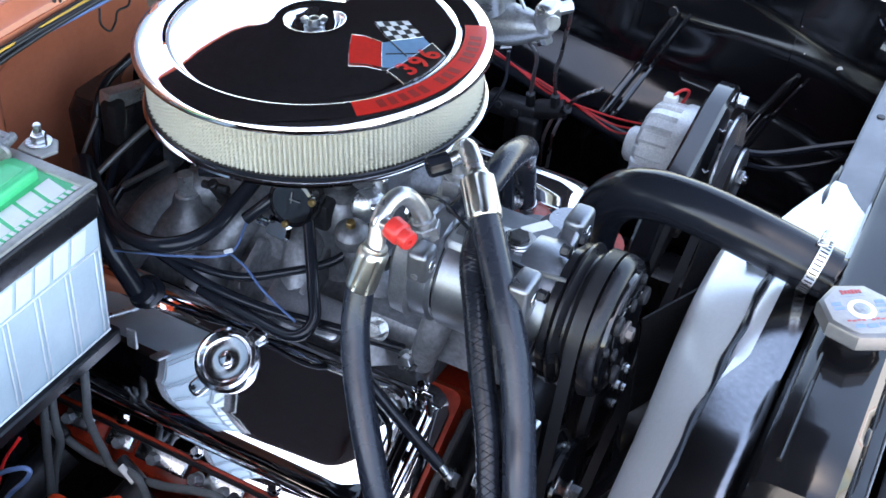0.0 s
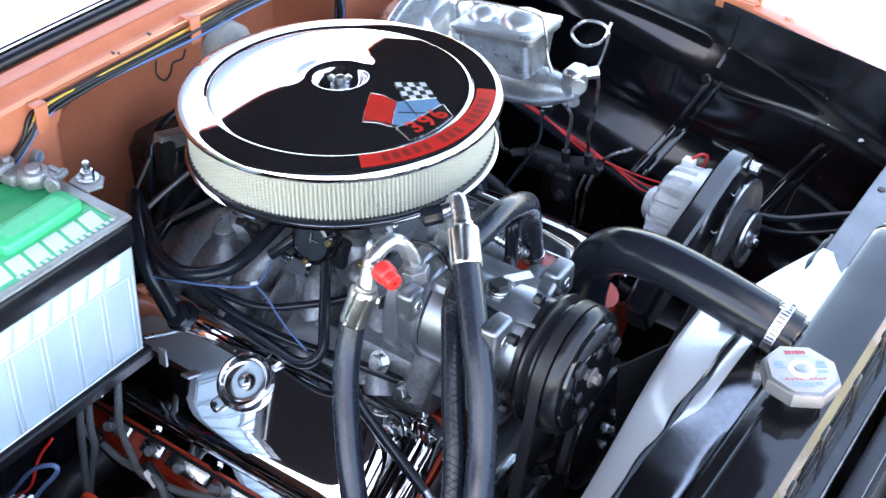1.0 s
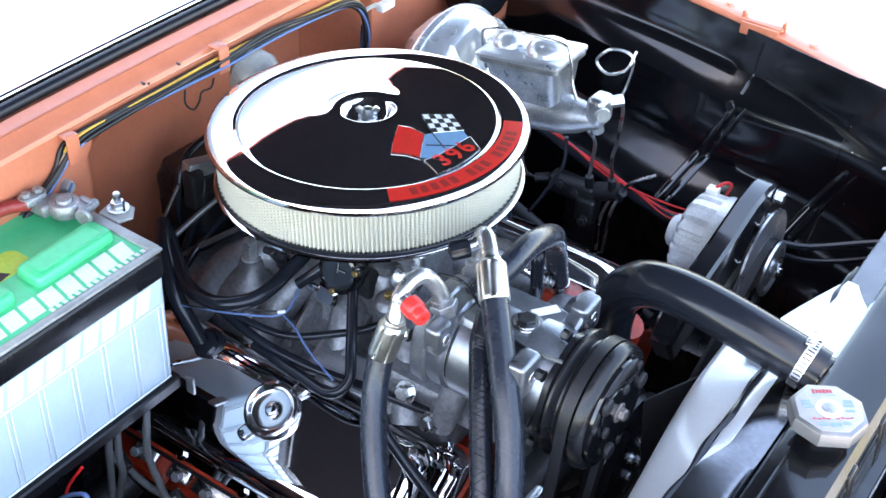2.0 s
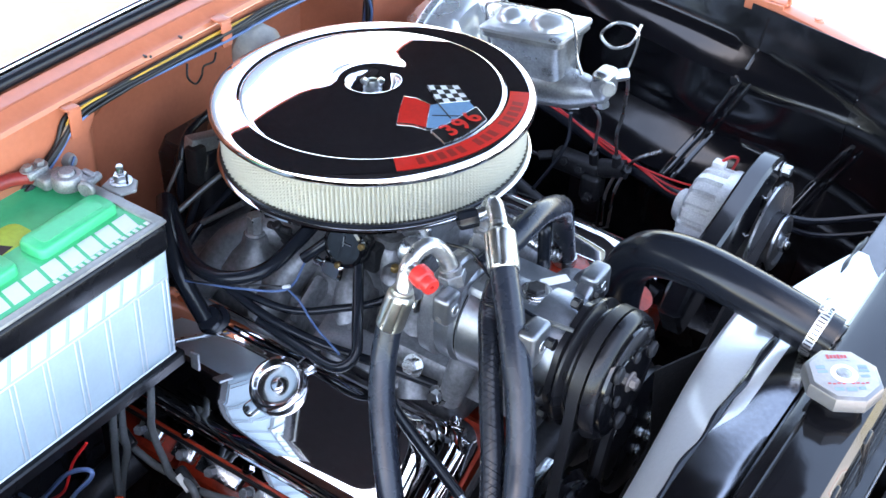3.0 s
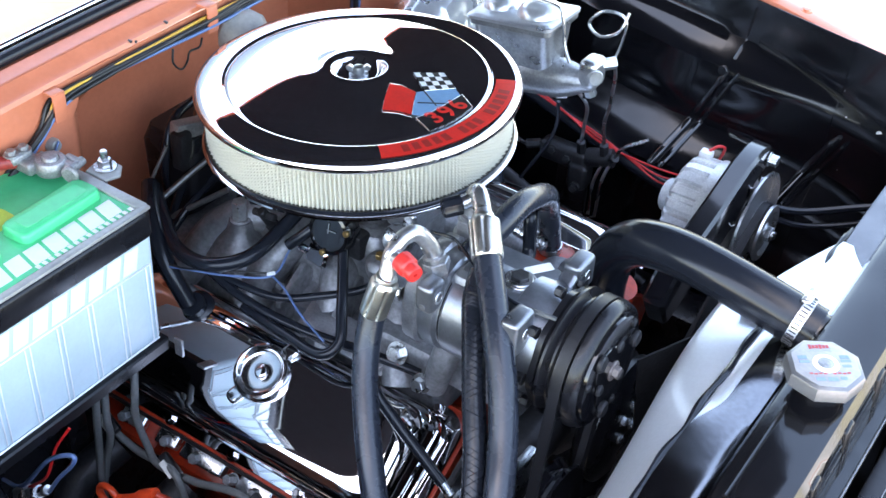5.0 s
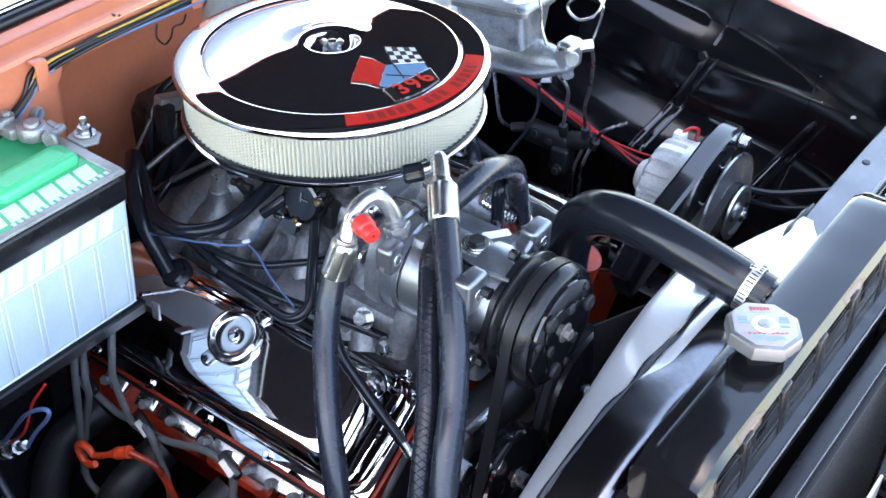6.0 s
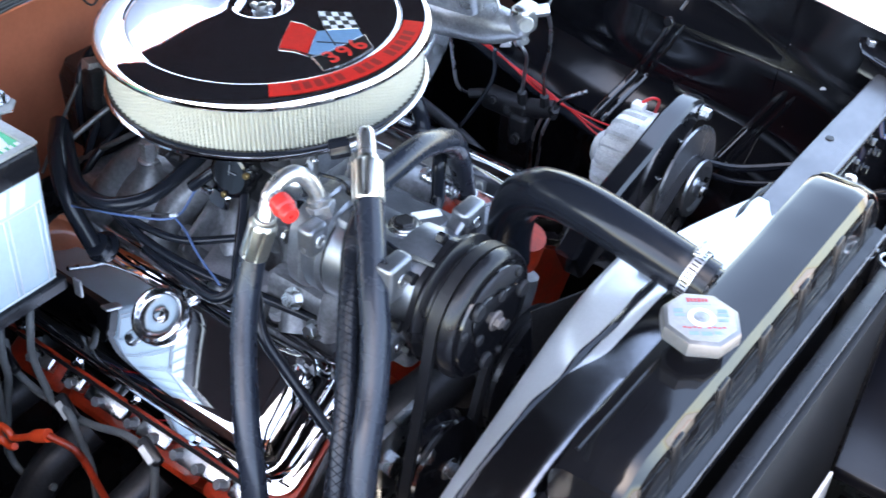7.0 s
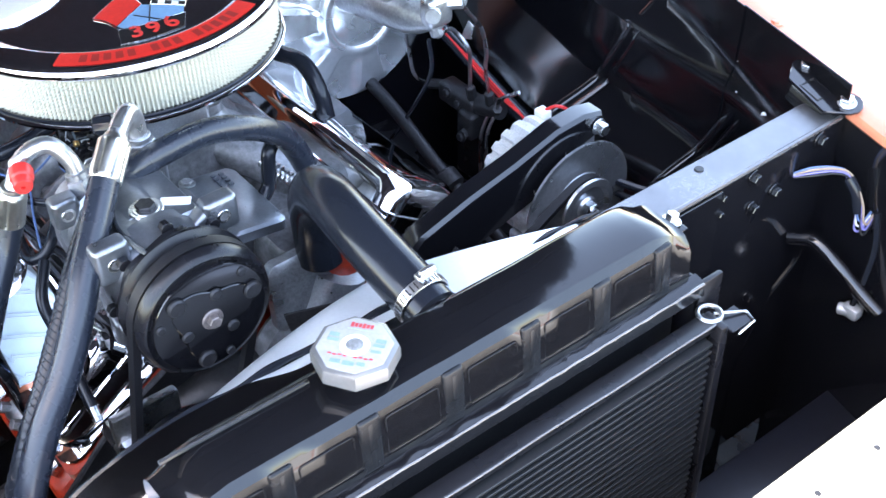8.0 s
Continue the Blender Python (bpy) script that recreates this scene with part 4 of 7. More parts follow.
for x in (0.2305, 0.2945):
    part("seam_ring", lathe([(0.0500, 0), (0.0508, 0.0003), (0.0508, 0.0027), (0.0500, 0.003)], along_x(x), 64), SATIN, comp, "dark joint line")
for a in (20, 92, 164, 236, 308):
    t = radians(a)
    bolt((0.184, CY + 0.044 * math.cos(t), CZ + 0.044 * math.sin(t)), (-1, 0, 0), 0.005, 0.006, STEEL, comp)
def ear(x, y, z, deep, wide, high):
    """A cast lug standing out from the body, with a bore through its front face and a web behind it."""
    inward = Vector((0, CY - y, CZ - z)).normalized()
    e = part("mounting_ear", rbox(x - deep / 2, y, z, deep, wide, high, 0.0055, 4), MACHINED, comp)
    part("ear_web", loft([(round_rect(deep * 0.40, wide * 0.50, 0.004, 3), -0.006), (round_rect(deep * 0.46, wide * 0.56, 0.005, 3), 0.018), (round_rect(deep * 0.60, wide * 0.62, 0.005, 3), 0.034)], axis((x - deep * 0.55, y, z), inward, (0, 1, 0) if abs(inward.z) > 0.9 else (0, 0, 1))), MACHINED, e)
    face = axis((x + 0.0002, y, z), (1, 0, 0))
    part("bore", lathe([(0.0042, -0.0006), (0.0046, 0.0006), (0.0066, 0.0006), (0.0070, 0.0), (0.0042, -0.001)], face, 24), STEEL, e)
    part("bore_shadow", lathe([(0, 0), (0.0043, 0), (0.0043, 0.0002), (0, 0.0002)], face, 20), STAINED, e)
    if y < CY:
        side = axis((x - deep / 2, y - wide / 2, z - high * 0.28), (0, -1, 0))
        part("drilled_hole", lathe([(0, 0.0004), (0.0022, 0.0004), (0.0036, 0.0002), (0.0040, -0.0004)], side, 16), STAINED, e)
ear(0.3265, -0.1785, 0.8700, 0.020, 0.034, 0.040)
ear(0.2300, -0.1775, 0.8640, 0.020, 0.026, 0.032)
ear(0.3310, -0.0725, 0.8735, 0.020, 0.034, 0.036)
ear(0.2300, -0.0860, 0.8640, 0.020, 0.026, 0.032)
ear(0.3240, -0.1760, 0.7860, 0.022, 0.026, 0.030)
part("top_pad", loft([(round_rect(0.044, 0.040, 0.006), -0.02), (round_rect(0.042, 0.036, 0.006), -0.002), (round_rect(0.040, 0.034, 0.006), 0.001)], Matrix.Translation((0.272, -0.122, 0.8790))), MACHINED, comp)
part("clutch_wire", tube([(0.186, -0.130, 0.894), (0.2066, -0.118, 0.8868), (0.235, -0.132, 0.8832), (0.262, -0.146, 0.8828), (0.289, -0.157, 0.8830), (0.316, -0.160, 0.8815)], 0.0017, 8), RUBBER, comp, "thin black clutch wire")
part("wire_sleeve", tube([(0.312, -0.1595, 0.8818), (0.328, -0.158, 0.8830), (0.344, -0.155, 0.8820)], 0.0023, 8), GREYWIRE, comp, "grey wire sleeve")
tb = part("filler_plug", merge(rod((0.287, -0.126, 0.880), (0.287, -0.126, 0.8825), 0.016, 28), rod((0.287, -0.126, 0.8820), (0.287, -0.126, 0.8835), 0.0125, 24)), STEEL, comp)
part("plug_head", hexbar((0.287, -0.126, 0.883), (0.287, -0.126, 0.8880), 0.0095), IRON, tb)
part("label", plate(round_rect(0.014, 0.0055, 0.001, 2), 0.0005, Matrix.Translation((0.292, -0.099, 0.8802)) @ Matrix.Rotation(radians(55), 4, "Z"), 0), LETTER, comp, "small white paper label")
part("coil_plate", lathe([(0, 0), (0.056, 0), (0.061, 0.002), (0.061, 0.008), (0.056, 0.012), (0, 0.012)], along_x(0.336), 48, lambda a, r: r * (1 + 0.03 * math.cos(8 * a)) if r > 0.05 else r), SATIN, comp)
for k in range(8):
    t = radians(45 * k)
    bolt((0.336, CY + 0.0620 * math.cos(t), CZ + 0.0620 * math.sin(t)), (-1, 0, 0), 0.0055, 0.009, SATIN, comp, 1.1)
part("pulley", lathe([(0.030, 0.0), (0.060, 0.0), (0.0655, 0.0015), (0.0655, 0.004), (0.058, 0.009), (0.058, 0.011), (0.0655, 0.0165), (0.0655, 0.0185), (0.058, 0.0235), (0.058, 0.0255), (0.0655, 0.031),
      (0.0655, 0.034), (0.0630, 0.0415), (0.0600, 0.0435), (0.0585, 0.0420), (0.056, 0.041), (0.030, 0.041)], along_x(0.347), 64), SATIN, comp, "black twin-groove pulley")
plate_m = along_x(0.390)
clutch = part("clutch_plate", lathe([(0, 0.004), (0.014, 0.004), (0.016, 0.0025), (0.030, 0.0020), (0.032, 0.0045), (0.050, 0.0045), (0.0545, 0.0035), (0.0555, 0.0), (0.0555, -0.002), (0, -0.002)], plate_m, 56), BLACK, comp, "gloss black clutch plate")
part("spring_web", plate([((0.036 + 0.007 * math.cos(3 * a)) * math.cos(a), (0.036 + 0.007 * math.cos(3 * a)) * math.sin(a)) for a in (2 * math.pi * k / 48 for k in range(48))],
     0.0022, plate_m @ Matrix.Rotation(radians(15), 4, "Z") @ Matrix.Translation((0, 0, 0.0042)), 0.0008), BLACK, clutch)
part("hub", merge(rod((0.393, CY, CZ), (0.398, CY, CZ), 0.0105, 20), hexbar((0.397, CY, CZ), (0.4035, CY, CZ), 0.0065)), RUSTY, clutch, "rust-tinged hub nut")
for k in range(3):
    t = radians(15 + 120 * k)
    part("rivet", rod((0.394, CY + 0.043 * math.cos(t), CZ + 0.043 * math.sin(t)), (0.3995, CY + 0.043 * math.cos(t), CZ + 0.043 * math.sin(t)), 0.0088, 20, 0.002), IRON, clutch)
    t = radians(75 + 120 * k)
    part("rivet", rod((0.394, CY + 0.026 * math.cos(t), CZ + 0.026 * math.sin(t)), (0.3985, CY + 0.026 * math.cos(t), CZ + 0.026 * math.sin(t)), 0.006, 16, 0.0015), IRON, clutch)
    t = radians(45 + 120 * k)
    part("rivet", rod((0.393, CY + 0.049 * math.cos(t), CZ + 0.049 * math.sin(t)), (0.3965, CY + 0.049 * math.cos(t), CZ + 0.049 * math.sin(t)), 0.0045, 14, 0.001), IRON, clutch)
part("bracket", loft([(round_rect(0.045, 0.016, 0.008), 0.715), (round_rect(0.042, 0.016, 0.008), 0.755), (round_rect(0.05, 0.020, 0.008), 0.782)], Matrix.Translation((0.262, -0.120, 0))), STAINED, comp, "dark cast mounting bracket")
part("bracket_leg", tube([(0.228, -0.140, 0.79), (0.222, -0.150, 0.755), (0.212, -0.148, 0.715)], lambda t: 0.016 - 0.003 * t, 14), STAINED, comp)
part("bracket_foot", loft([(round_rect(0.050, 0.020, 0.008), 0.705), (round_rect(0.048, 0.018, 0.008), 0.735), (round_rect(0.044, 0.014, 0.008), 0.740)], Matrix.Translation((0.165, -0.120, 0))), STAINED, comp)
bolt((0.160, -0.141, 0.728), (0, -1, 0.5), 0.0085, 0.012, STEEL, comp)
bolt((0.205, -0.160, 0.725), (0, -1, 0.3), 0.0075, 0.012, STEEL, comp)
part("far_bracket", loft([(round_rect(0.058, 0.034, 0.010), 0.0), (round_rect(0.057, 0.033, 0.010), 0.010), (round_rect(0.054, 0.030, 0.010), 0.013)], Matrix.Translation((0.205, -0.004, 0.768)) @ Matrix.Rotation(radians(-8), 4, "X")), MACHINED, comp, "grey cast bracket with raised marks")
for k in range(9):
    part("raised_mark", rbox(0.160 + 0.0070 * (k % 5), 0.002 + 0.009 * (k // 5), 0.7814 - 0.0013 * (k // 5), 0.0045, 0.0055, 0.003, 0.0008), MACHINED, comp)
bolt((0.158, -0.028, 0.784), (0, 0.1, 1), 0.006, 0.005, LEAD, comp)

def ferrule(p, q, r, parent):
    """A crimped sleeve between a metal elbow and its hose."""
    p, q = Vector(p), Vector(q)
    h = (q - p).length
    return part("ferrule", lathe([(0.006, -0.004), (0.0105, -0.004), (0.0112, -0.001), (r * 0.80, 0.0), (r * 0.98, 0.003), (r, 0.006), (r, h - 0.004), (r * 0.98, h - 0.001), (r * 0.92, h), (r * 0.8, h)],
                axis(p, q - p), 72, lambda a, rr: rr * (1 - 0.13 * max(0, math.cos(7 * a)) ** 4) if rr >= r * 0.99 else rr), ZINC, parent, "crimped plated ferrule")

hose_a = thing("refrigerant_hose", (0.30, -0.35, 0.55), "black refrigerant hose with a plated elbow and red cap", "hose", "refrigerant hoses")
A_TOP, A_END = (0.1904, -0.2092, 0.8865), (0.1825, -0.2175, 0.8475)
part("hose", tube([(0.1840, -0.2160, 0.854), A_END, (0.1870, -0.232, 0.819), (0.200, -0.252, 0.795), (0.222, -0.277, 0.768), (0.250, -0.305, 0.735), (0.280, -0.330, 0.690), (0.300, -0.35, 0.63), (0.305, -0.36, 0.52)], 0.0128, 18, 8), HOSERUBBER, hose_a)
part("elbow", tube([(0.2112, -0.1521, 0.8729), (0.2025, -0.1551, 0.8999), (0.1924, -0.1688, 0.9186), (0.1875, -0.1918, 0.9119), A_TOP], 0.0082, 14), TUBEALU, hose_a, "plated bent tube")
ferrule(A_TOP, A_END, 0.0138, hose_a)
part("nut", merge(hexbar((0.2125, -0.1515, 0.868), (0.2080, -0.1530, 0.884), 0.0140), rod((0.214, -0.151, 0.862), (0.2122, -0.1517, 0.869), 0.016, 24), rod((0.2082, -0.1529, 0.883), (0.2062, -0.1536, 0.890), 0.0112, 20)), CAST, hose_a)
port = part("service_port", merge(rod((0.188, -0.197, 0.906), (0.204, -0.202, 0.909), 0.0068, 16), rod((0.186, -0.195, 0.906), (0.192, -0.1985, 0.9075), 0.0098, 16)), STEEL, hose_a)
part("dust_cap", lathe([(0, 0), (0.0085, 0), (0.0095, 0.001), (0.0095, 0.013), (0.0085, 0.015), (0.0078, 0.016), (0.0078, 0.024), (0.0068, 0.026), (0.002, 0.026), (0.002, 0.023), (0, 0.023)], axis((0.2005, -0.200, 0.9095), (0.90, -0.32, -0.10)) @ Matrix.Diagonal((1.12, 1.12, 0.92, 1)), 28,
     lambda a, r: r * (1 + 0.03 * math.cos(12 * a)) if r > 0.007 else r), REDCAP, port, "red ribbed plastic dust cap")

hose_b = thing("refrigerant_hose", (0.42, -0.36, 0.55), "black refrigerant hose with a plated elbow and black cap", "hose", "refrigerant hoses")
B_TOP, B_END = (0.2395, -0.1225, 0.9290), (0.263, -0.149, 0.909)
part("hose", tube([(0.259, -0.1445, 0.9125), B_END, (0.284, -0.171, 0.890), (0.308, -0.197, 0.868), (0.331, -0.221, 0.842), (0.354, -0.252, 0.808), (0.377, -0.292, 0.772), (0.400, -0.33, 0.715), (0.415, -0.36, 0.62), (0.42, -0.37, 0.52)], 0.0138, 18, 8), HOSERUBBER, hose_b)
part("elbow", tube([(0.206, -0.088, 0.893), (0.206, -0.088, 0.915), (0.211, -0.092, 0.930), (0.220, -0.101, 0.937), (0.231, -0.113, 0.9345), B_TOP], 0.0090, 14), TUBEALU, hose_b, "plated bent tube")
ferrule(B_TOP, B_END, 0.0154, hose_b)
part("nut", merge(hexbar((0.206, -0.088, 0.878), (0.206, -0.088, 0.896), 0.0155), rod((0.206, -0.088, 0.866), (0.206, -0.088, 0.879), 0.0175, 24), rod((0.206, -0.088, 0.895), (0.206, -0.088, 0.902), 0.012, 20)), CAST, hose_b)
portb = part("service_port", rod((0.212, -0.096, 0.926), (0.203, -0.108, 0.921), 0.0075, 16), STEEL, hose_b)
part("dust_cap", lathe([(0, 0), (0.0085, 0), (0.0098, 0.001), (0.0098, 0.018), (0.0085, 0.020), (0, 0.020)], axis((0.2045, -0.106, 0.9215), (-0.62, -0.75, -0.12)), 28,
     lambda a, r: r * (1 + 0.05 * math.cos(10 * a)) if r > 0.007 else r), RUBBER, portb, "black ribbed plastic dust cap")
hose_c = thing("braided_hose", (0.40, -0.38, 0.55), "black braided rubber hose beside the refrigerant hose", "hose")
CPATH = [(0.258, -0.150, 0.893), (0.264, -0.170, 0.874), (0.283, -0.197, 0.853), (0.306, -0.228, 0.822), (0.332, -0.262, 0.790), (0.356, -0.300, 0.752), (0.378, -0.34, 0.69), (0.39, -0.37, 0.60), (0.395, -0.38, 0.52)]
part("hose", tube(CPATH, 0.0110, 16, 8), RUBBER, hose_c)
cp = smooth_path(CPATH, 40)
def braid(turn, start):
    pts = []
    for i in range(0, len(cp) - 1, 1):
        t = (cp[i + 1] - cp[i]).normalized()
        u = t.cross(Vector((0, 0, 1))).normalized()
        v = t.cross(u)
        a = turn * i * 0.22 + start
        pts.append(tuple(cp[i] + 0.0109 * (math.cos(a) * u + math.sin(a) * v)))
    return tube(pts, 0.0004, 4, 1)
for d in (1, -1):
    for k in range(6):
        part("strand", braid(d, math.pi * k / 3), RUBBER, hose_c)

idler = thing("idler_pulley", (0.37, -0.18, 0.60), "black steel idler pulley with a centre bolt", "pulley")
IC = Vector((0.358, -0.168, 0.652))
part("wheel", lathe([(0, 0.0), (0.020, 0.0), (0.030, 0.004), (0.044, 0.004), (0.052, 0.0), (0.054, 0.003), (0.046, 0.010), (0.046, 0.012), (0.054, 0.019), (0.052, 0.022), (0.042, 0.020), (0.022, 0.024), (0.014, 0.026), (0, 0.026)], axis(IC, (1, 0, 0)), 44), BLACK, idler)
bolt(IC + Vector((0.026, 0, 0)), (1, 0, 0), 0.0085, 0.012, STEEL, idler, 1.4)
part("bracket", merge(rbox(IC.x - 0.02, IC.y - 0.02, IC.z + 0.01, 0.012, 0.07, 0.10, 0.004), rod((IC.x - 0.05, IC.y - 0.045, IC.z + 0.02), (IC.x - 0.005, IC.y - 0.045, IC.z + 0.02), 0.012, 6)), STEEL, idler)
def belt(c1, r1, c2, r2, x, w=0.011, h=0.008):
    """A V-belt round two pulleys whose axes run along x."""
    c1, c2 = Vector(c1), Vector(c2)
    base = math.atan2(c2[1] - c1[1], c2[0] - c1[0])
    d = (c2 - c1).length
    off = math.acos(max(-1, min(1, (r1 - r2) / d)))
    loop = []
    for k in range(25):
        a = base + off + (2 * math.pi - 2 * off) * k / 24
        loop.append((c1 + r1 * Vector((math.cos(a), math.sin(a))), Vector((math.cos(a), math.sin(a)))))
    for k in range(17):
        a = base - off + 2 * off * k / 16
        loop.append((c2 + r2 * Vector((math.cos(a), math.sin(a))), Vector((math.cos(a), math.sin(a)))))
    bm = bmesh.new()
    rings = []
    for p, n in loop:
        o, i = p + n * 0.001, p - n * (h - 0.001)
        rings.append([bm.verts.new(v) for v in ((x - w / 2, o.x, o.y), (x + w / 2, o.x, o.y), (x + w / 2.8, i.x, i.y), (x - w / 2.8, i.x, i.y))])
    for p, q in zip(rings, rings[1:] + rings[:1]):
        for k in range(4):
            bm.faces.new((p[k], p[(k + 1) % 4], q[(k + 1) % 4], q[k]))
    return bm
solid("drive_belt", belt((CY, CZ), 0.0645, (IC.y, IC.z), 0.0535, 0.370), BELT, "black V-belt from the compressor to the idler", "belt", "drive belts")
crank = thing("crank_pulley", (0.34, 0, 0.40), "black crankshaft pulley low on the engine", "pulley")
part("wheel", lathe([(0, 0), (0.03, 0), (0.08, 0.004), (0.09, 0.0), (0.092, 0.004), (0.082, 0.012), (0.092, 0.02), (0.092, 0.024), (0.03, 0.03), (0, 0.03)], axis((0.335, 0, 0.44), (1, 0, 0)), 44), SATIN, crank)
bolt((0.365, 0, 0.44), (1, 0, 0), 0.012, 0.014, STEEL, crank)

# ---- alternator ----
AY, AZ = 0.345, 0.700
def alt_x(x):
    return axis((x, AY, AZ), (1, 0, 0))
alt = thing("alternator", (0.32, AY, 0.63), "bare aluminium alternator with a black top bracket", "alternator")
rear = part("rear_case", lathe([(0, 0), (0.030, 0.0), (0.050, 0.004), (0.060, 0.010), (0.064, 0.020), (0.065, 0.046), (0, 0.046)], alt_x(0.252), 160,
     lambda a, r: r * (1 - 0.085 * (math.cos(20 * a) > 0.1)) if r > 0.045 else r), PALECAST, alt, "finned rear case", 30)
part("bearing_boss", lathe([(0, -0.016), (0.018, -0.016), (0.022, -0.012), (0.024, 0.0), (0.03, 0.004)], alt_x(0.252), 28), PALECAST, rear)
part("stator", lathe([(0.0, 0), (0.067, 0), (0.0675, 0.002), (0.0675, 0.016), (0.067, 0.018), (0.0, 0.018)], alt_x(0.297), 64), PALECAST, alt, "bright laminated stator ring")
part("front_case", lathe([(0, 0), (0.066, 0.0), (0.067, 0.003), (0.066, 0.018), (0.060, 0.026), (0.040, 0.030), (0, 0.030)], alt_x(0.314), 64, lambda a, r: r * (1 - 0.05 * (math.cos(14 * a) > 0.5)) if r > 0.055 else r), PALECAST, alt, "cast front case", 30)
part("fan", lathe([(0, 0), (0.030, 0.0), (0.058, 0.001), (0.070, 0.003), (0.0755, 0.006), (0.0755, 0.009), (0.070, 0.0095), (0.060, 0.007), (0.040, 0.009), (0, 0.009)], alt_x(0.353), 72), DARKDISC, alt, "dull grey steel fan disc")
for k in range(7):
    t = radians(51.4 * k + 10)
    part("fan_blade", rbox(0, 0, 0, 0.010, 0.002, 0.020, 0.0006, 1, Matrix.Translation((0.349, AY, AZ)) @ Matrix.Rotation(t, 4, "X") @ Matrix.Translation((0, 0, 0.054)) @ Matrix.Rotation(radians(35), 4, "Z")), STEEL, alt)
part("pulley", lathe([(0.010, 0), (0.032, 0.0), (0.037, 0.002), (0.038, 0.004), (0.031, 0.010), (0.031, 0.012), (0.038, 0.018), (0.037, 0.021), (0.030, 0.022), (0.026, 0.018), (0.014, 0.017), (0.012, 0.020), (0, 0.020)], alt_x(0.358), 48), DARKDISC, alt)
part("shaft_nut", merge(hexbar((0.374, AY, AZ), (0.386, AY, AZ), 0.010), rod((0.385, AY, AZ), (0.390, AY, AZ), 0.006, 14)), STEEL, alt)
part("mount_lug", rbox(0.330, 0.372, 0.760, 0.024, 0.028, 0.034, 0.005, 3), CAST, alt)
part("mount_lug", rbox(0.325, 0.298, 0.645, 0.024, 0.03, 0.034, 0.005, 3), CAST, alt)
part("plug", rbox(0.274, 0.366, 0.7645, 0.016, 0.014, 0.010, 0.002), LETTER, alt, "cream plastic plug")
part("plug_wire", tube([(0.276, 0.368, 0.769), (0.284, 0.378, 0.774), (0.288, 0.392, 0.764), (0.276, 0.41, 0.73)], 0.0020, 8), WIRES["red"], alt, "red plug wire")
arm = part("top_bracket", plate([(0.105, 0.722), (0.135, 0.748), (0.20, 0.768), (0.26, 0.782), (0.32, 0.800), (0.36, 0.803), (0.387, 0.797), (0.392, 0.783), (0.380, 0.768), (0.350, 0.760), (0.300, 0.722), (0.24, 0.705), (0.19, 0.692), (0.13, 0.680)], 0.028,
     Matrix.Translation((0.321, 0, 0)) @ Matrix(((0, 0, 1, 0), (1, 0, 0, 0), (0, 1, 0, 0), (0, 0, 0, 1))), 0.004), BLACK, alt, "gloss black adjusting bracket")
bolt((0.350, 0.379, 0.782), (1, 0, 0), 0.0075, 0.012, STEEL, alt, 1.3)
solid("drive_belt", belt((AY, AZ), 0.036, (0.0, 0.44), 0.090, 0.367), BELT, "black V-belt from the alternator to the crankshaft", "belt", "drive belts")

# ---- cooling ----
rad = thing("radiator", (0.59, -0.01, 0.36), "black painted radiator with a ribbed top tank", "radiator")
Y0, Y1 = -0.268, 0.238
def tank_section(k):
    """Outline of the tank across the car at k, from 0 at one end to 1 at the other."""
    end = min(k, 1 - k) * 14
    s = ease(min(1, end + 0.25))
    top = 0.8825 - 0.016 * (1 - ease(min(1, end)))
    return [(0.545, 0.815), (0.541, 0.845), (0.541, top - 0.012), (0.545, top - 0.004), (0.552, top), (0.590, top + 0.001), (0.601, top - 0.002), (0.607, top - 0.009), (0.611, 0.850), (0.613, 0.818)]
bm = bmesh.new()
ks = [0, 0.006, 0.015, 0.03, 0.05] + span(0.08, 0.92, 22) + [0.95, 0.97, 0.985, 0.994, 1]
rings = [[bm.verts.new((x, Y0 + (Y1 - Y0) * k, z)) for x, z in tank_section(k)] for k in ks]
for p, q in zip(rings, rings[1:]):
    for i in range(len(p) - 1):
        bm.faces.new((p[i], p[i + 1], q[i + 1], q[i]))
bm.faces.new(rings[0])
bm.faces.new(rings[-1][::-1])
for v in bm.verts:
    v.co.z += 0.0012 * noise.noise(v.co * 22) * (v.co.z > 0.86)
tank = part("top_tank", bm, TANKBLACK, rad, "brush-painted black top tank", 30)
RIBS = (-0.19, -0.112, -0.031, 0.050, 0.130, 0.203)
FACE = Matrix(((0, 0, 1, 0), (1, 0, 0, 0), (0, 1, 0, 0), (0, 0, 0, 1)))
for y in RIBS:
    rib = part("rib", rbox(0.6088, y, 0.846, 0.0066, 0.021, 0.056, 0.0030, 3, Matrix.Translation((0.61, y, 0.846)) @ Matrix.Rotation(radians(-4), 4, "Y") @ Matrix.Translation((-0.61, -y, -0.846))), TANKDULL, tank, "pressed vertical rib")
    part("groove", rbox(0.6119, y, 0.846, 0.0014, 0.0050, 0.046, 0.0006, 2, Matrix.Translation((0.61, y, 0.846)) @ Matrix.Rotation(radians(-4), 4, "Y") @ Matrix.Translation((-0.61, -y, -0.846))), TANKDULL, rib)
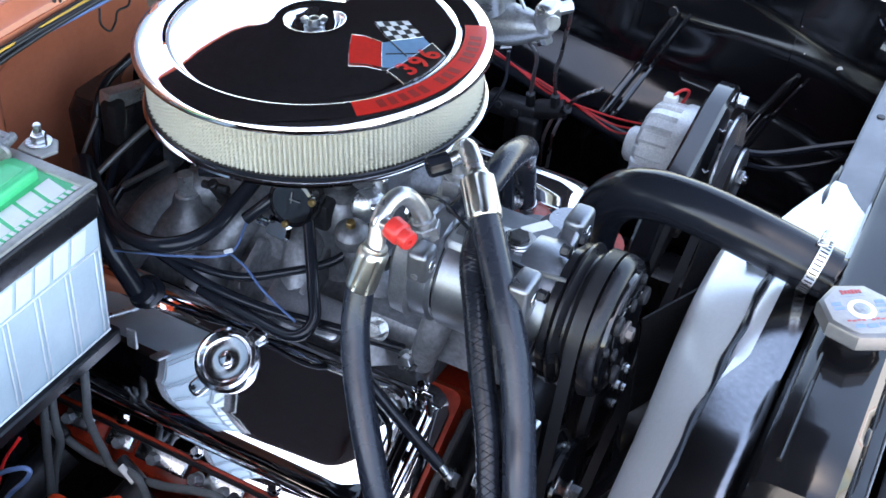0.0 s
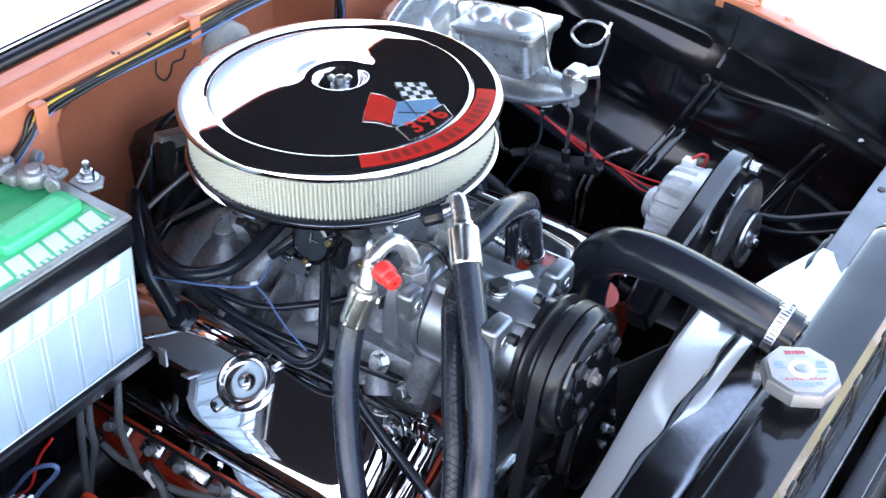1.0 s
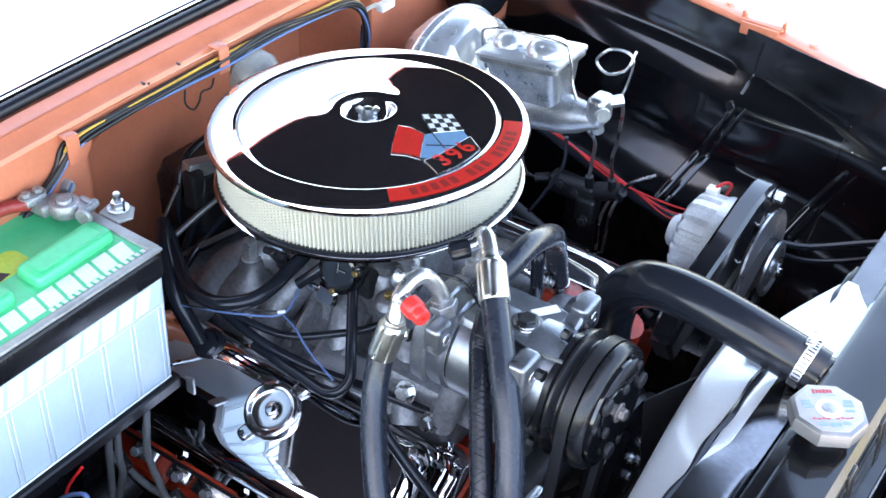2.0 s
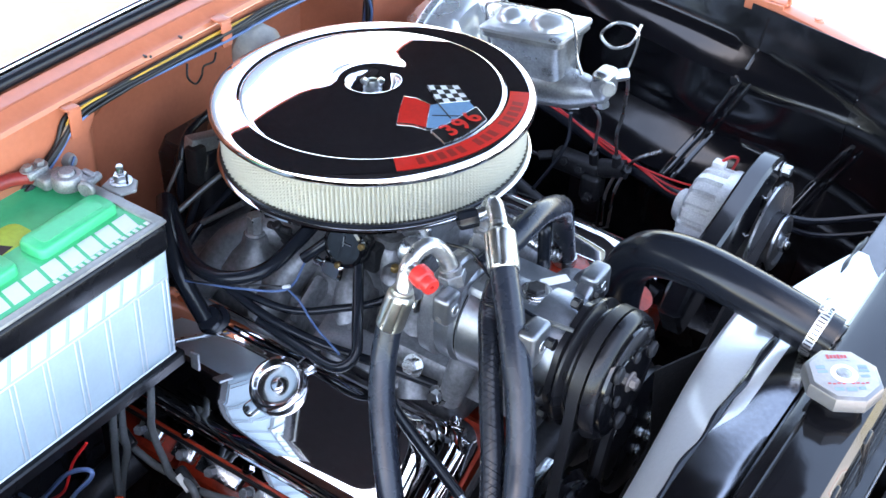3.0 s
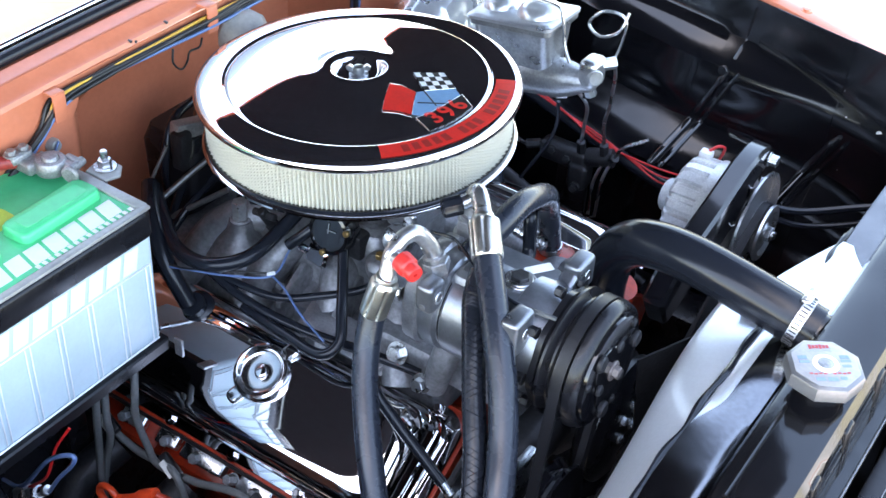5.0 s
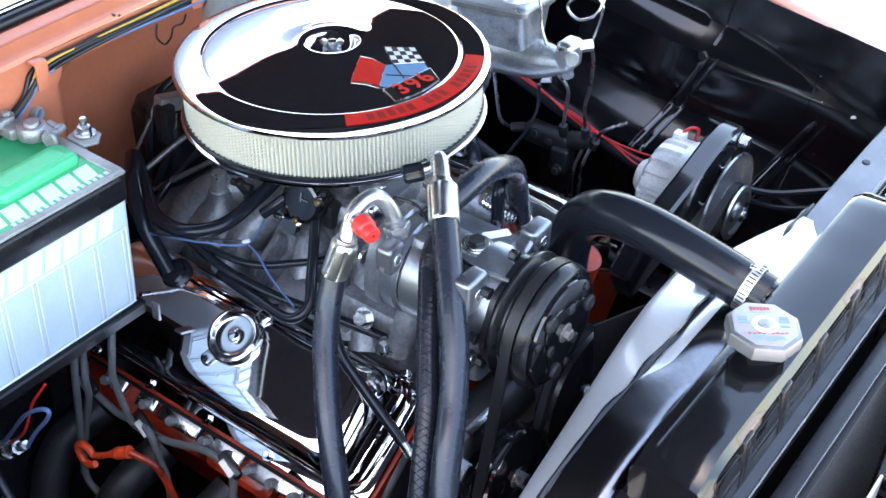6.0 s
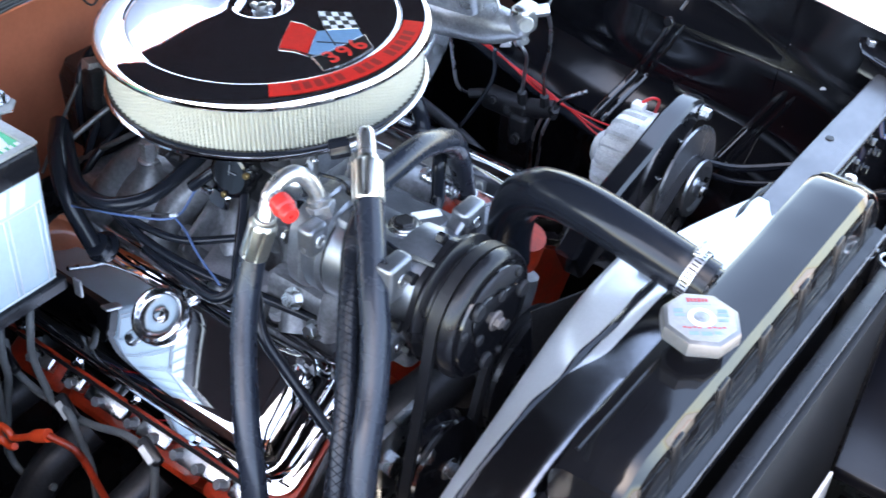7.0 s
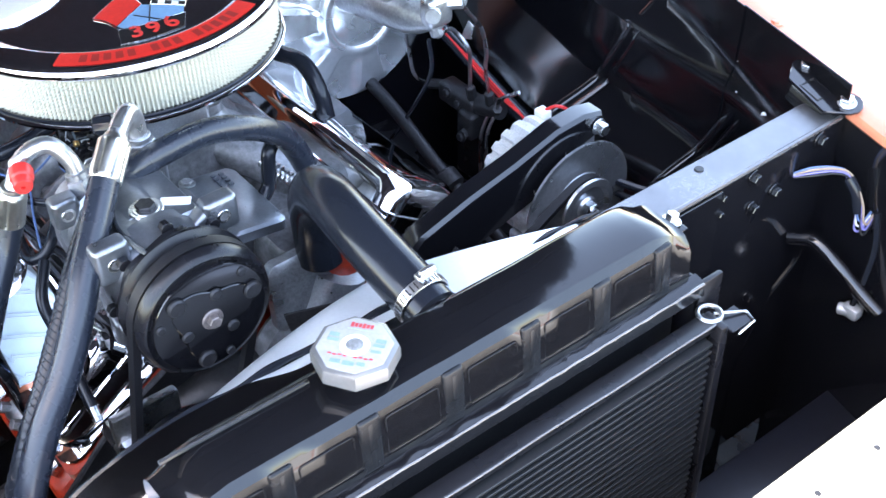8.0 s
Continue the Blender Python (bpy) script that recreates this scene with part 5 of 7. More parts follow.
for y0, y1 in zip((Y0 + 0.004,) + RIBS, RIBS + (Y1 - 0.002,)):
    hy = (y1 - y0) / 2 - 0.015
    if hy > 0.006:
        loop = [(x, y) for x, y in round_rect(hy, 0.019, 0.003, 2)]
        part("panel_frame", tube([tuple(Matrix.Translation((0.6112, (y0 + y1) / 2, 0.846)) @ FACE @ Vector((a, b, -b * 0.07 - 0.0006))) for a, b in loop + loop[:1]], 0.0007, 6, 1), TANKDULL, tank, "raised frame of a pressed field")
part("rear_seam", tube([(0.556, y, 0.8832) for y in span(Y0 + 0.01, -0.13, 8)], 0.0022, 8, 1), TANKBLACK, tank)
part("header_flange", sheet(lambda u, y: ([0.610, 0.617, 0.622, 0.624][u], y, [0.818, 0.8168, 0.815, 0.800][u] + 0.0010 * noise.noise(Vector((u, y * 60, 0)))), list(range(4)), span(Y0 - 0.008, Y1 + 0.012, 70), 0.003), TANKBLACK, rad, "soldered header flange")
# A paler metal bead stands in for the highlight along the flange's lower edge.
part("flange_edge", tube([(0.6235, y, 0.8150 + 0.0010 * noise.noise(Vector((3, y * 60, 0)))) for y in span(Y0 - 0.006, Y1 + 0.010, 70)], lambda t: 0.0014 + 0.0006 * noise.noise(Vector((t * 40, 0, 0))), 8, 1), BAR, rad, "bright edge of the flange, its highlight set in paler metal")
part("rear_flange", rbox(0.534, -0.015, 0.815, 0.02, 0.515, 0.006, 0.002), SATIN, rad)
core = part("core", rbox(0.577, -0.015, 0.59, 0.055, 0.50, 0.44, 0.002), FIN, rad, "dark finned core")
for y in (Y0 - 0.006, Y1 + 0.010):
    part("side_channel", merge(rbox(0.580, y, 0.59, 0.085, 0.006, 0.45, 0.002), rbox(0.620, y + (0.008 if y < 0 else 0.012), 0.59, 0.006, 0.03, 0.45, 0.002)), SATIN, rad)
bolt((0.571, 0.254, 0.852), (0, 0.2, 1), 0.0065, 0.009, STEEL, rad)
part("end_tab", rbox(0.571, 0.250, 0.848, 0.030, 0.024, 0.004, 0.0015), TANKBLACK, rad)
part("filler_neck", lathe([(0.021, 0), (0.021, 0.012), (0.027, 0.014), (0.030, 0.016), (0.030, 0.019), (0.0, 0.019)], Matrix.Translation((0.571, -0.095, 0.8815)), 32), TANKBLACK, rad)
def octagon(R):
    return [((R if k % 2 == 0 else R * 0.925) * math.cos(radians(22.5 * k + 10)), (R if k % 2 == 0 else R * 0.925) * math.sin(radians(22.5 * k + 10))) for k in range(16)]
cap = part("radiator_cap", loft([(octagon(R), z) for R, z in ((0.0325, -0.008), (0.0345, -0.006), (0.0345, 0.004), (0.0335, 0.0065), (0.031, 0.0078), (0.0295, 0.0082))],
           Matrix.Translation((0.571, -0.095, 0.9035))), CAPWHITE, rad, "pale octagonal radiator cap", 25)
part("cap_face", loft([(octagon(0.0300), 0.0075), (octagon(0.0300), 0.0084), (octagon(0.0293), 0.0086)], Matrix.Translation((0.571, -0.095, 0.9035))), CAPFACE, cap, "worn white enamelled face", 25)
part("cap_ring", lathe([(0, 0.0092), (0.0110, 0.0092), (0.0118, 0.0084)], Matrix.Translation((0.571, -0.095, 0.9035)), 28), LETTER, cap, "pale washer ring")
part("cap_centre", lathe([(0, 0.0100), (0.0050, 0.0100), (0.0068, 0.0096), (0.0072, 0.0090)], Matrix.Translation((0.571, -0.095, 0.9035)), 24), LEAD, cap, "bare centre rivet")
capm = Matrix.Translation((0.571, -0.095, 0.9035 + 0.0087)) @ Matrix.Rotation(radians(38), 4, "Z")
def cap_bar(x, y, w, h, material):
    part("print_bar", plate([(x - w / 2, y - h / 2), (x + w / 2, y - h / 2), (x + w / 2, y + h / 2), (x - w / 2, y + h / 2)], 0.0002, capm, 0), material, cap)
for k in range(6):
    cap_bar(-0.0080 + 0.0031 * k, 0.0212, 0.0024, 0.0052 if k % 3 == 0 else 0.0040, FAINTRED)
for k in range(9):
    cap_bar(-0.0100 + 0.0024 * k, 0.0165, 0.0018, 0.0011, FAINTBLUE)
    if k != 4:
        cap_bar(-0.0165 + 0.0041 * k, -0.0120 - 0.0006 * (k % 2), 0.0030, 0.0016, FAINTRED)
for x, y, w, h in ((-0.0185, 0.0080, 0.008, 0.0042), (-0.0180, 0.0026, 0.009, 0.0030), (0.0185, 0.0078, 0.008, 0.0040), (0.0182, 0.0030, 0.009, 0.0030), (0.0175, -0.0035, 0.008, 0.0026), (-0.0100, -0.0190, 0.008, 0.0040), (0.0005, -0.0195, 0.009, 0.0046), (0.0100, -0.0185, 0.006, 0.0038)):
    cap_bar(x, y, w, h, PALEBLUE)

cond = thing("condenser", (0.65, -0.01, 0.40), "dark air-conditioning condenser in a black frame before the radiator", "condenser")
part("top_rail", merge(rbox(0.641, -0.02, 0.785, 0.018, 0.525, 0.010, 0.002)), SATIN, cond, "black top rail")
part("rail_edge", tube([(0.650, y, 0.789 + 0.0008 * math.sin(40 * y)) for y in span(-0.28, 0.24, 16)], 0.0011, 8, 1), BAR, cond, "worn bright edge of the rail")
FINS = 46
for k in range(FINS):
    z = 0.772 - 0.0095 * k
    part("fin", rbox(0.646, -0.02, z, 0.020, 0.505, 0.0035, 0.0006, 1), FIN, cond)
part("backing", rbox(0.638, -0.02, 0.56, 0.008, 0.51, 0.44, 0.001), INK, cond)
for y in (-0.285, 0.243):
    part("side_rail", rbox(0.646, y, 0.57, 0.026, 0.010, 0.44, 0.002), SATIN, cond)
part("lifting_eye", tube([(0.637 + 0.011 * math.cos(a), 0.245 + 0.011 * math.sin(a), 0.790) for a in span(0, 2 * math.pi, 14)], 0.0022, 8, 2), STEEL, cond)
part("tab", plate([(-0.012, -0.012), (0.012, -0.012), (0.012, 0.016), (-0.012, 0.016)], 0.0025, Matrix.Translation((0.650, 0.262, 0.780))), SATIN, cond)
part("tab_edge", tube([(0.638, 0.250, 0.788), (0.652, 0.279, 0.784), (0.664, 0.276, 0.783), (0.664, 0.256, 0.778)], 0.0014, 6, 1), STEEL, cond)

shroud = thing("fan_shroud", (0.47, 0, 0.3), "bare aluminium fan shroud ring on a black painted plate", "fan shroud")
def ring_rear(y):
    return 0.8215 - (y - 0.04) ** 2 / 1.12
def arch(y):
    return 0.8290 - 2.2 * max(0.0, -0.20 - y) ** 2
def ring_point(u, y):
    """The pressed ring: a rolled rear edge, a sloping band, and a lip under the plate."""
    t, dz = [(-0.02, -0.022), (-0.03, -0.014), (0.02, -0.006), (0.14, -0.0005), (0.32, 0.0020), (0.55, 0.0026), (0.78, 0.0016), (1.0, 0.0)][u]
    return (0.428 + 0.008 * ease((-y) / 0.2) + (0.052 - 0.008 * ease((-y) / 0.2)) * t, y, ring_rear(y) * (1 - t) + arch(y) * t + dz)
part("ring", sheet(ring_point, list(range(8)), span(-0.335, 0.045, 76), 0.002), SHEET, shroud, "bare aluminium ring")
def plate_rear(y):
    return 0.4985 - 0.0145 * ease((-0.10 - y) / 0.06)
part("inner_lip", sheet(lambda u, y: (0.4850 + (plate_rear(y) - 0.4835) * [0.0, 0.25, 1.0][u], y, arch(y) + [0.0015, 0.0045, 0.0052][u]), [0, 1, 2], span(-0.158, 0.012, 18), 0.0015), SHEET, shroud, "bare aluminium lip beside the seal")
part("ring_seal", tube([(0.4825 + 0.0012 * math.sin(70 * y), y, arch(y) + 0.0022 + 0.001 * math.sin(43 * y)) for y in span(-0.325, 0.03, 40)], lambda t: 0.0036 + 0.0007 * math.sin(37 * t), 8, 2), RUBBER, shroud, "crimped black sealing strip")
def shroud_plate(u, y):
    """A flat strip from the seal to the radiator, folded down at its front."""
    rear = plate_rear(y)
    t, dz = [(0.0, -0.001), (0.03, 0.003), (0.2, 0.0042), (0.45, 0.0048), (0.7, 0.0050), (0.9, 0.0046), (0.97, 0.002), (1.0, -0.004), (1.0, -0.016), (1.0, -0.030)][u]
    return (rear + (0.5345 - rear) * t, y, arch(y) + 0.0035 + dz)
DULLBLACK = mat("dull_scuffed_black_sheet", (0.22, 0.22, 0.23), 0.17, 1.0, grain=0.15, scale=160, bump=0.06, rough_var=0.04, stains=0.15)
part("plate", sheet(shroud_plate, list(range(10)), span(-0.325, 0.03, 56), 0.002), DULLBLACK, shroud, "scuffed black sheet plate over the ring")
part("plate_edge", tube([shroud_plate(0, y) for y in span(-0.32, 0.0, 36)], 0.0016, 8, 1), BLACK, shroud, "rolled edge of the plate")
def top_sheet(u, y):
    k = max(0.0, (y - 0.02) / 0.18)
    rear = 0.456 + 0.040 * k ** 1.4
    return (rear + (0.540 - rear) * u / 5, y, 0.8405 - 0.012 * k - 0.004 * u / 5)
part("top_sheet", sheet(top_sheet, list(range(6)), span(0.020, 0.205, 20), 0.002), SHEET, shroud, "bare aluminium sheet reaching the support bar")
part("far_skirt", sheet(lambda u, y: (top_sheet(0, y)[0] + 0.004 + 0.002 * u, y, top_sheet(0, y)[2] - 0.003 - 0.06 * u), [0, 1, 2, 3], span(0.022, 0.205, 16), 0.002), SATIN, shroud)
part("side_skirt", sheet(lambda u, y: (0.506 + 0.004 * u, y, arch(y) - 0.005 - 0.11 * u), [0, 1, 2, 3], span(-0.27, 0.20, 40), 0.002), SATIN, shroud)
fan = thing("cooling_fan", (0.42, 0.02, 0.62), "dark multi-blade cooling fan inside the shroud", "fan")
part("hub", rod((0.385, 0.02, 0.60), (0.430, 0.02, 0.60), 0.05, 28, 0.006), IRON, fan)
for k in range(6):
    part("blade", sheet(lambda u, v: tuple(Matrix.Translation((0.415, 0.02, 0.60)) @ Matrix.Rotation(radians(60 * k + 12), 4, "X") @ Vector((0.022 * (v - 0.5) * 2, (v - 0.5) * 0.075, 0.045 + 0.155 * u))), span(0, 1, 4), span(0, 1, 3), 0.002), IRON, fan)

rh = thing("radiator_hose", (0.4, 0.02, 0.74), "thick black moulded upper radiator hose", "hose")
part("hose", tube([(0.302, 0.040, 0.745), (0.303, 0.037, 0.790), (0.312, 0.031, 0.828), (0.334, 0.024, 0.857), (0.364, 0.017, 0.872), (0.402, 0.010, 0.878), (0.445, 0.006, 0.876), (0.49, 0.006, 0.868), (0.536, 0.007, 0.858)],
     lambda t: 0.0245 if t < 0.93 else 0.0240, 28, 8), RUBBER, rh)
part("outlet", rod((0.518, 0.0068, 0.860), (0.548, 0.0068, 0.854), 0.0215, 28), TANKBLACK, rh)
cl = part("clamp", lathe([(0.0248, 0), (0.0256, 0.0005), (0.0256, 0.0105), (0.0248, 0.0110)], axis((0.514, 0.0065, 0.8635), (0.985, 0.0, -0.19)), 44), STEEL, rh, "slotted steel worm clamp")
for k in range(36):
    t = 2 * math.pi * k / 36
    part("slot", rbox(0, 0, 0, 0.0008, 0.0012, 0.0075, 0, 1, axis((0.514, 0.0065, 0.8635), (0.985, 0.0, -0.19)) @ Matrix.Rotation(t, 4, "Z") @ Matrix.Translation((0.0257, 0, 0.0055))), INK, cl)
part("worm_screw", merge(rbox(0.520, 0.008, 0.8885, 0.010, 0.013, 0.005, 0.002, 3), rod((0.520, 0.004, 0.8912), (0.520, 0.016, 0.8920), 0.0034, 14), hexbar((0.520, 0.015, 0.892), (0.5205, 0.020, 0.8925), 0.0036)), STEEL, cl)
hh = thing("heater_hose", (0.22, 0.0, 0.75), "black heater hose arching behind the compressor", "hose")
HEATER = [(0.215, -0.125, 0.866), (0.226, -0.108, 0.880), (0.2325, -0.076, 0.8917), (0.2310, -0.034, 0.8925), (0.2273, 0.0058, 0.8788), (0.2190, 0.0420, 0.8550), (0.2079, 0.0709, 0.8215), (0.2035, 0.093, 0.770), (0.2025, 0.102, 0.735)]
part("hose", tube(HEATER, 0.0130, 18, 8), HOSERUBBER, hh)
hp = smooth_path(HEATER, 12)
for k in range(11):
    a, b = hp[30 + k], hp[31 + k]
    part("print_bar", rbox(0, 0, 0, 0.0005, 0.0020, 0.0022, 0, 1, axis(a + Vector((0.0035, -0.0035, 0.0122)), b - a)), GREYWIRE, hh, "faint grey print")
part("hose_flange", lathe([(0.012, 0), (0.026, 0.0), (0.031, 0.003), (0.031, 0.008), (0.024, 0.012), (0.012, 0.014)], axis((0.2025, 0.1025, 0.722), (0, 0.02, 1)), 28), ORANGE, hh, "orange enamelled outlet flange")
part("clamp", lathe([(0.0128, 0), (0.0138, 0.0004), (0.0138, 0.009), (0.0128, 0.0095)], axis((0.2027, 0.100, 0.748), (0, 0.12, -1)), 28), STEEL, hh)
def ribbed(p, q, r, ribs):
    """A short corrugated sleeve from p to q."""
    p, q = Vector(p), Vector(q)
    h = (q - p).length
    prof = [(0, 0)]
    for k in range(ribs * 2 + 1):
        prof.append((r * (1.0 if k % 2 else 0.72), h * k / (ribs * 2)))
    return lathe(prof + [(0, h)], axis(p, q - p), 20)
solid("corrugated_sleeve", ribbed((0.176, 0.052, 0.790), (0.206, 0.078, 0.760), 0.0085, 9), STEEL, "plated corrugated sleeve under the heater hose", "sleeve")
solid("bypass_hose", tube([(0.186, 0.078, 0.805), (0.192, 0.064, 0.818), (0.199, 0.050, 0.812), (0.203, 0.045, 0.793), (0.207, 0.040, 0.776), (0.213, 0.022, 0.767), (0.222, -0.003, 0.771), (0.230, -0.020, 0.773)], 0.0078, 14, 8), RUBBER, "thin black coolant hose behind the compressor", "hose")
solid("vacuum_hose", merge(tube([(0.155, -0.190, 0.765), (0.181, -0.210, 0.742), (0.206, -0.212, 0.718), (0.240, -0.214, 0.692), (0.272, -0.216, 0.668)], 0.0062, 12, 8)), RUBBER, "thin black hose passing over the chrome cover", "hose")
solid("hose_end", rod((0.270, -0.216, 0.670), (0.284, -0.217, 0.658), 0.0052, 14), STEEL, "plated end of a thin hose", "fitting")

def hose(name, points, r, material, label, category, group=""):
    return solid(name, tube(points, r, 12, 8), material, label, category, group)

# ---- brakes ----
mc = thing("brake_master_cylinder", (0.03, 0.335, 0.80), "bare cast brake master cylinder with a wire bail on its lid", "master cylinder")
part("bore", lathe([(0, 0), (0.024, 0), (0.027, 0.004), (0.027, 0.120), (0.022, 0.142), (0.015, 0.158), (0.012, 0.172), (0, 0.174)], axis((-0.050, 0.322, 0.800), (0.165, 0.013, 0.024)), 28), CASTDARK, mc)
mcm = Matrix.Translation((0.020, 0.333, 0.807)) @ Matrix.Rotation(radians(-8), 4, "Y")
part("reservoir", loft([(round_rect(0.044, 0.018, 0.012), -0.015), (round_rect(0.049, 0.024, 0.016), 0.015), (round_rect(0.053, 0.031, 0.020), 0.040), (round_rect(0.057, 0.037, 0.020), 0.070), (round_rect(0.060, 0.041, 0.008), 0.074), (round_rect(0.060, 0.041, 0.008), 0.081)], mcm), CASTDARK, mc)
part("casting_line", merge(*[rbox(-0.030 + 0.010 * k, -0.0205, -0.004, 0.005, 0.003, 0.0035, 0.0008, 1, mcm) for k in range(5)]), CASTDARK, mc, "raised casting marks")
part("lid", merge(loft([(round_rect(0.062, 0.043, 0.008), 0.081), (round_rect(0.062, 0.043, 0.008), 0.085), (round_rect(0.057, 0.038, 0.008), 0.087)], mcm),
     lathe([(0.030, 0.0), (0.0285, 0.005), (0.025, 0.010), (0.018, 0.014), (0.008, 0.0155), (0, 0.0158)], mcm @ Matrix.Translation((0.025, 0, 0.0865)), 32), lathe([(0.022, 0.0), (0.0205, 0.005), (0.016, 0.010), (0.008, 0.0125), (0, 0.013)], mcm @ Matrix.Translation((-0.034, 0, 0.0865)), 32)), PLATED, mc, "plated lid with two domes")
part("bail", tube([tuple(mcm @ Vector(v)) for v in ((-0.066, -0.01, 0.05), (-0.066, -0.014, 0.09), (-0.058, -0.014, 0.108), (0.0, -0.014, 0.111), (0.056, -0.014, 0.107), (0.066, -0.014, 0.092), (0.068, -0.014, 0.055), (0.078, -0.020, 0.036))], 0.0023, 8), STEEL, mc, "plated wire bail")
part("outlet_boss", merge(rbox(0.113, 0.338, 0.838, 0.026, 0.036, 0.040, 0.008, 3), rod((0.118, 0.330, 0.838), (0.128, 0.322, 0.840), 0.010, 16), hexbar((0.120, 0.350, 0.845), (0.134, 0.362, 0.848), 0.008), hexbar((0.112, 0.334, 0.820), (0.118, 0.336, 0.805), 0.008)), TUBEALU, mc, "bright aluminium outlet fittings")
booster = thing("brake_booster", (-0.12, 0.32, 0.64), "plated round brake booster on the firewall", "brake booster")
bo = axis((-0.158, 0.346, 0.747), (1, 0.02, 0.07)) @ Matrix.Scale(1.085, 4)
shell = lathe([(0, 0), (0.10, 0.0), (0.122, 0.010), (0.128, 0.026), (0.132, 0.030), (0.132, 0.036), (0.127, 0.040), (0.126, 0.060), (0.120, 0.070), (0.112, 0.076), (0.104, 0.079), (0.096, 0.081), (0.088, 0.0825), (0.080, 0.084),
     (0.072, 0.085), (0.064, 0.0855), (0.058, 0.088), (0.055, 0.092), (0.048, 0.093), (0.044, 0.090), (0.040, 0.091), (0.034, 0.098), (0, 0.100)], bo, 144)
back = bo.inverted()
for v in shell.verts:
    q = back @ v.co
    r, a = math.hypot(q.x, q.y), math.atan2(q.y, q.x)
    press = ease((r - 0.060) / 0.010) * ease((0.122 - r) / 0.016)
    v.co -= bo.to_3x3() @ Vector((0, 0, 0.013 * press * ease((math.cos(7 * a + 0.6) + 0.35) / 0.5)))
part("shell", shell, BRIGHTPLATE, booster, "bright plated shell with pressed lobes", 50)
part("rolled_seam", lathe([(0.1315, 0.027), (0.1345, 0.029), (0.1350, 0.034), (0.1325, 0.038)], bo, 72), BRIGHTPLATE, booster)
part("vacuum_valve", merge(rod((-0.078, 0.375, 0.845), (-0.055, 0.378, 0.850), 0.011, 16), rod((-0.06, 0.378, 0.850), (-0.035, 0.38, 0.853), 0.006, 12)), RUBBER, booster)
valve = thing("proportioning_valve", (0.06, 0.43, 0.6), "black brake proportioning valve with line fittings", "valve")
part("body", merge(rbox(0.045, 0.432, 0.638, 0.075, 0.028, 0.03, 0.006, 3), rod((0.08, 0.434, 0.645), (0.118, 0.438, 0.655), 0.014, 18), rbox(0.075, 0.425, 0.618, 0.03, 0.03, 0.04, 0.006, 3)), IRON, valve)
for p, q in (((0.005, 0.43, 0.64), (-0.014, 0.42, 0.636)), ((0.072, 0.428, 0.650), (0.071, 0.424, 0.672)), ((0.105, 0.432, 0.655), (0.105, 0.428, 0.678)), ((0.078, 0.42, 0.612), (0.078, 0.405, 0.606)), ((0.116, 0.432, 0.655), (0.126, 0.425, 0.666))):
    part("fitting", hexbar(p, q, 0.007), IRON, valve)
for p in ((0.03, 0.418, 0.645), (0.055, 0.418, 0.640), (0.078, 0.404, 0.606)):
    bolt(p, (0.1, -1, 0.2), 0.0055, 0.006, IRON, valve)
part("stand", rbox(0.06, 0.435, 0.57, 0.05, 0.01, 0.11, 0.002), SATIN, valve)
def line(points, r=0.0026, label="thin plated steel brake line", material=None):
    return solid("brake_line", tube(points, r, 8, 8), material or STEEL, label, "brake line", "brake lines")
line([(0.114, 0.335, 0.808), (0.100, 0.350, 0.790), (0.064, 0.400, 0.765), (0.075, 0.418, 0.735), (0.073, 0.422, 0.700), (0.071, 0.424, 0.670)])
line([(0.132, 0.360, 0.847), (0.128, 0.378, 0.822), (0.116, 0.405, 0.788), (0.108, 0.420, 0.745), (0.102, 0.424, 0.715), (0.105, 0.428, 0.676)])
line([(-0.040, 0.395, 0.76), (-0.030, 0.40, 0.690), (-0.022, 0.402, 0.655), (-0.013, 0.419, 0.637)])
line([(0.124, 0.426, 0.665), (0.138, 0.42, 0.690), (0.172, 0.42, 0.717)])
line([(0.118, 0.426, 0.650), (0.112, 0.42, 0.62), (0.110, 0.42, 0.57), (0.10, 0.43, 0.50)])
line([(0.106, 0.426, 0.645), (0.099, 0.42, 0.61), (0.099, 0.42, 0.55), (0.09, 0.43, 0.50)])
line([(0.122, 0.372, 0.832), (0.130, 0.380, 0.870), (0.128, 0.382, 0.900), (0.100, 0.380, 0.902), (0.081, 0.378, 0.880), (0.100, 0.376, 0.868), (0.126, 0.374, 0.884), (0.132, 0.384, 0.908)], 0.0021)
steering = thing("steering_shaft", (0.0, 0.40, 0.50), "dark steel steering shaft low beside the engine", "steering shaft")
part("shaft", tube([(-0.20, 0.36, 0.66), (-0.034, 0.36, 0.627), (0.094, 0.36, 0.576), (0.22, 0.37, 0.52)], 0.009, 14), IRON, steering)
part("joint", lathe([(0.010, 0), (0.016, 0.003), (0.016, 0.024), (0.010, 0.028)], axis((0.094, 0.36, 0.576), (0.9, 0.05, -0.4)), 18), IRON, steering)
solid("heat_pipe", tube([(-0.07, 0.30, 0.585), (-0.02, 0.315, 0.59), (0.05, 0.32, 0.585), (0.12, 0.325, 0.575)], 0.006, 12), CASTDARK, "grey steel pipe beside the far cover", "pipe")
solid("ground_strap", tube([(0.055, 0.37, 0.757), (0.05, 0.375, 0.70), (0.009, 0.36, 0.612), (-0.03, 0.35, 0.55)], 0.0028, 8), RUBBER, "thin black cable below the brake booster", "cable")
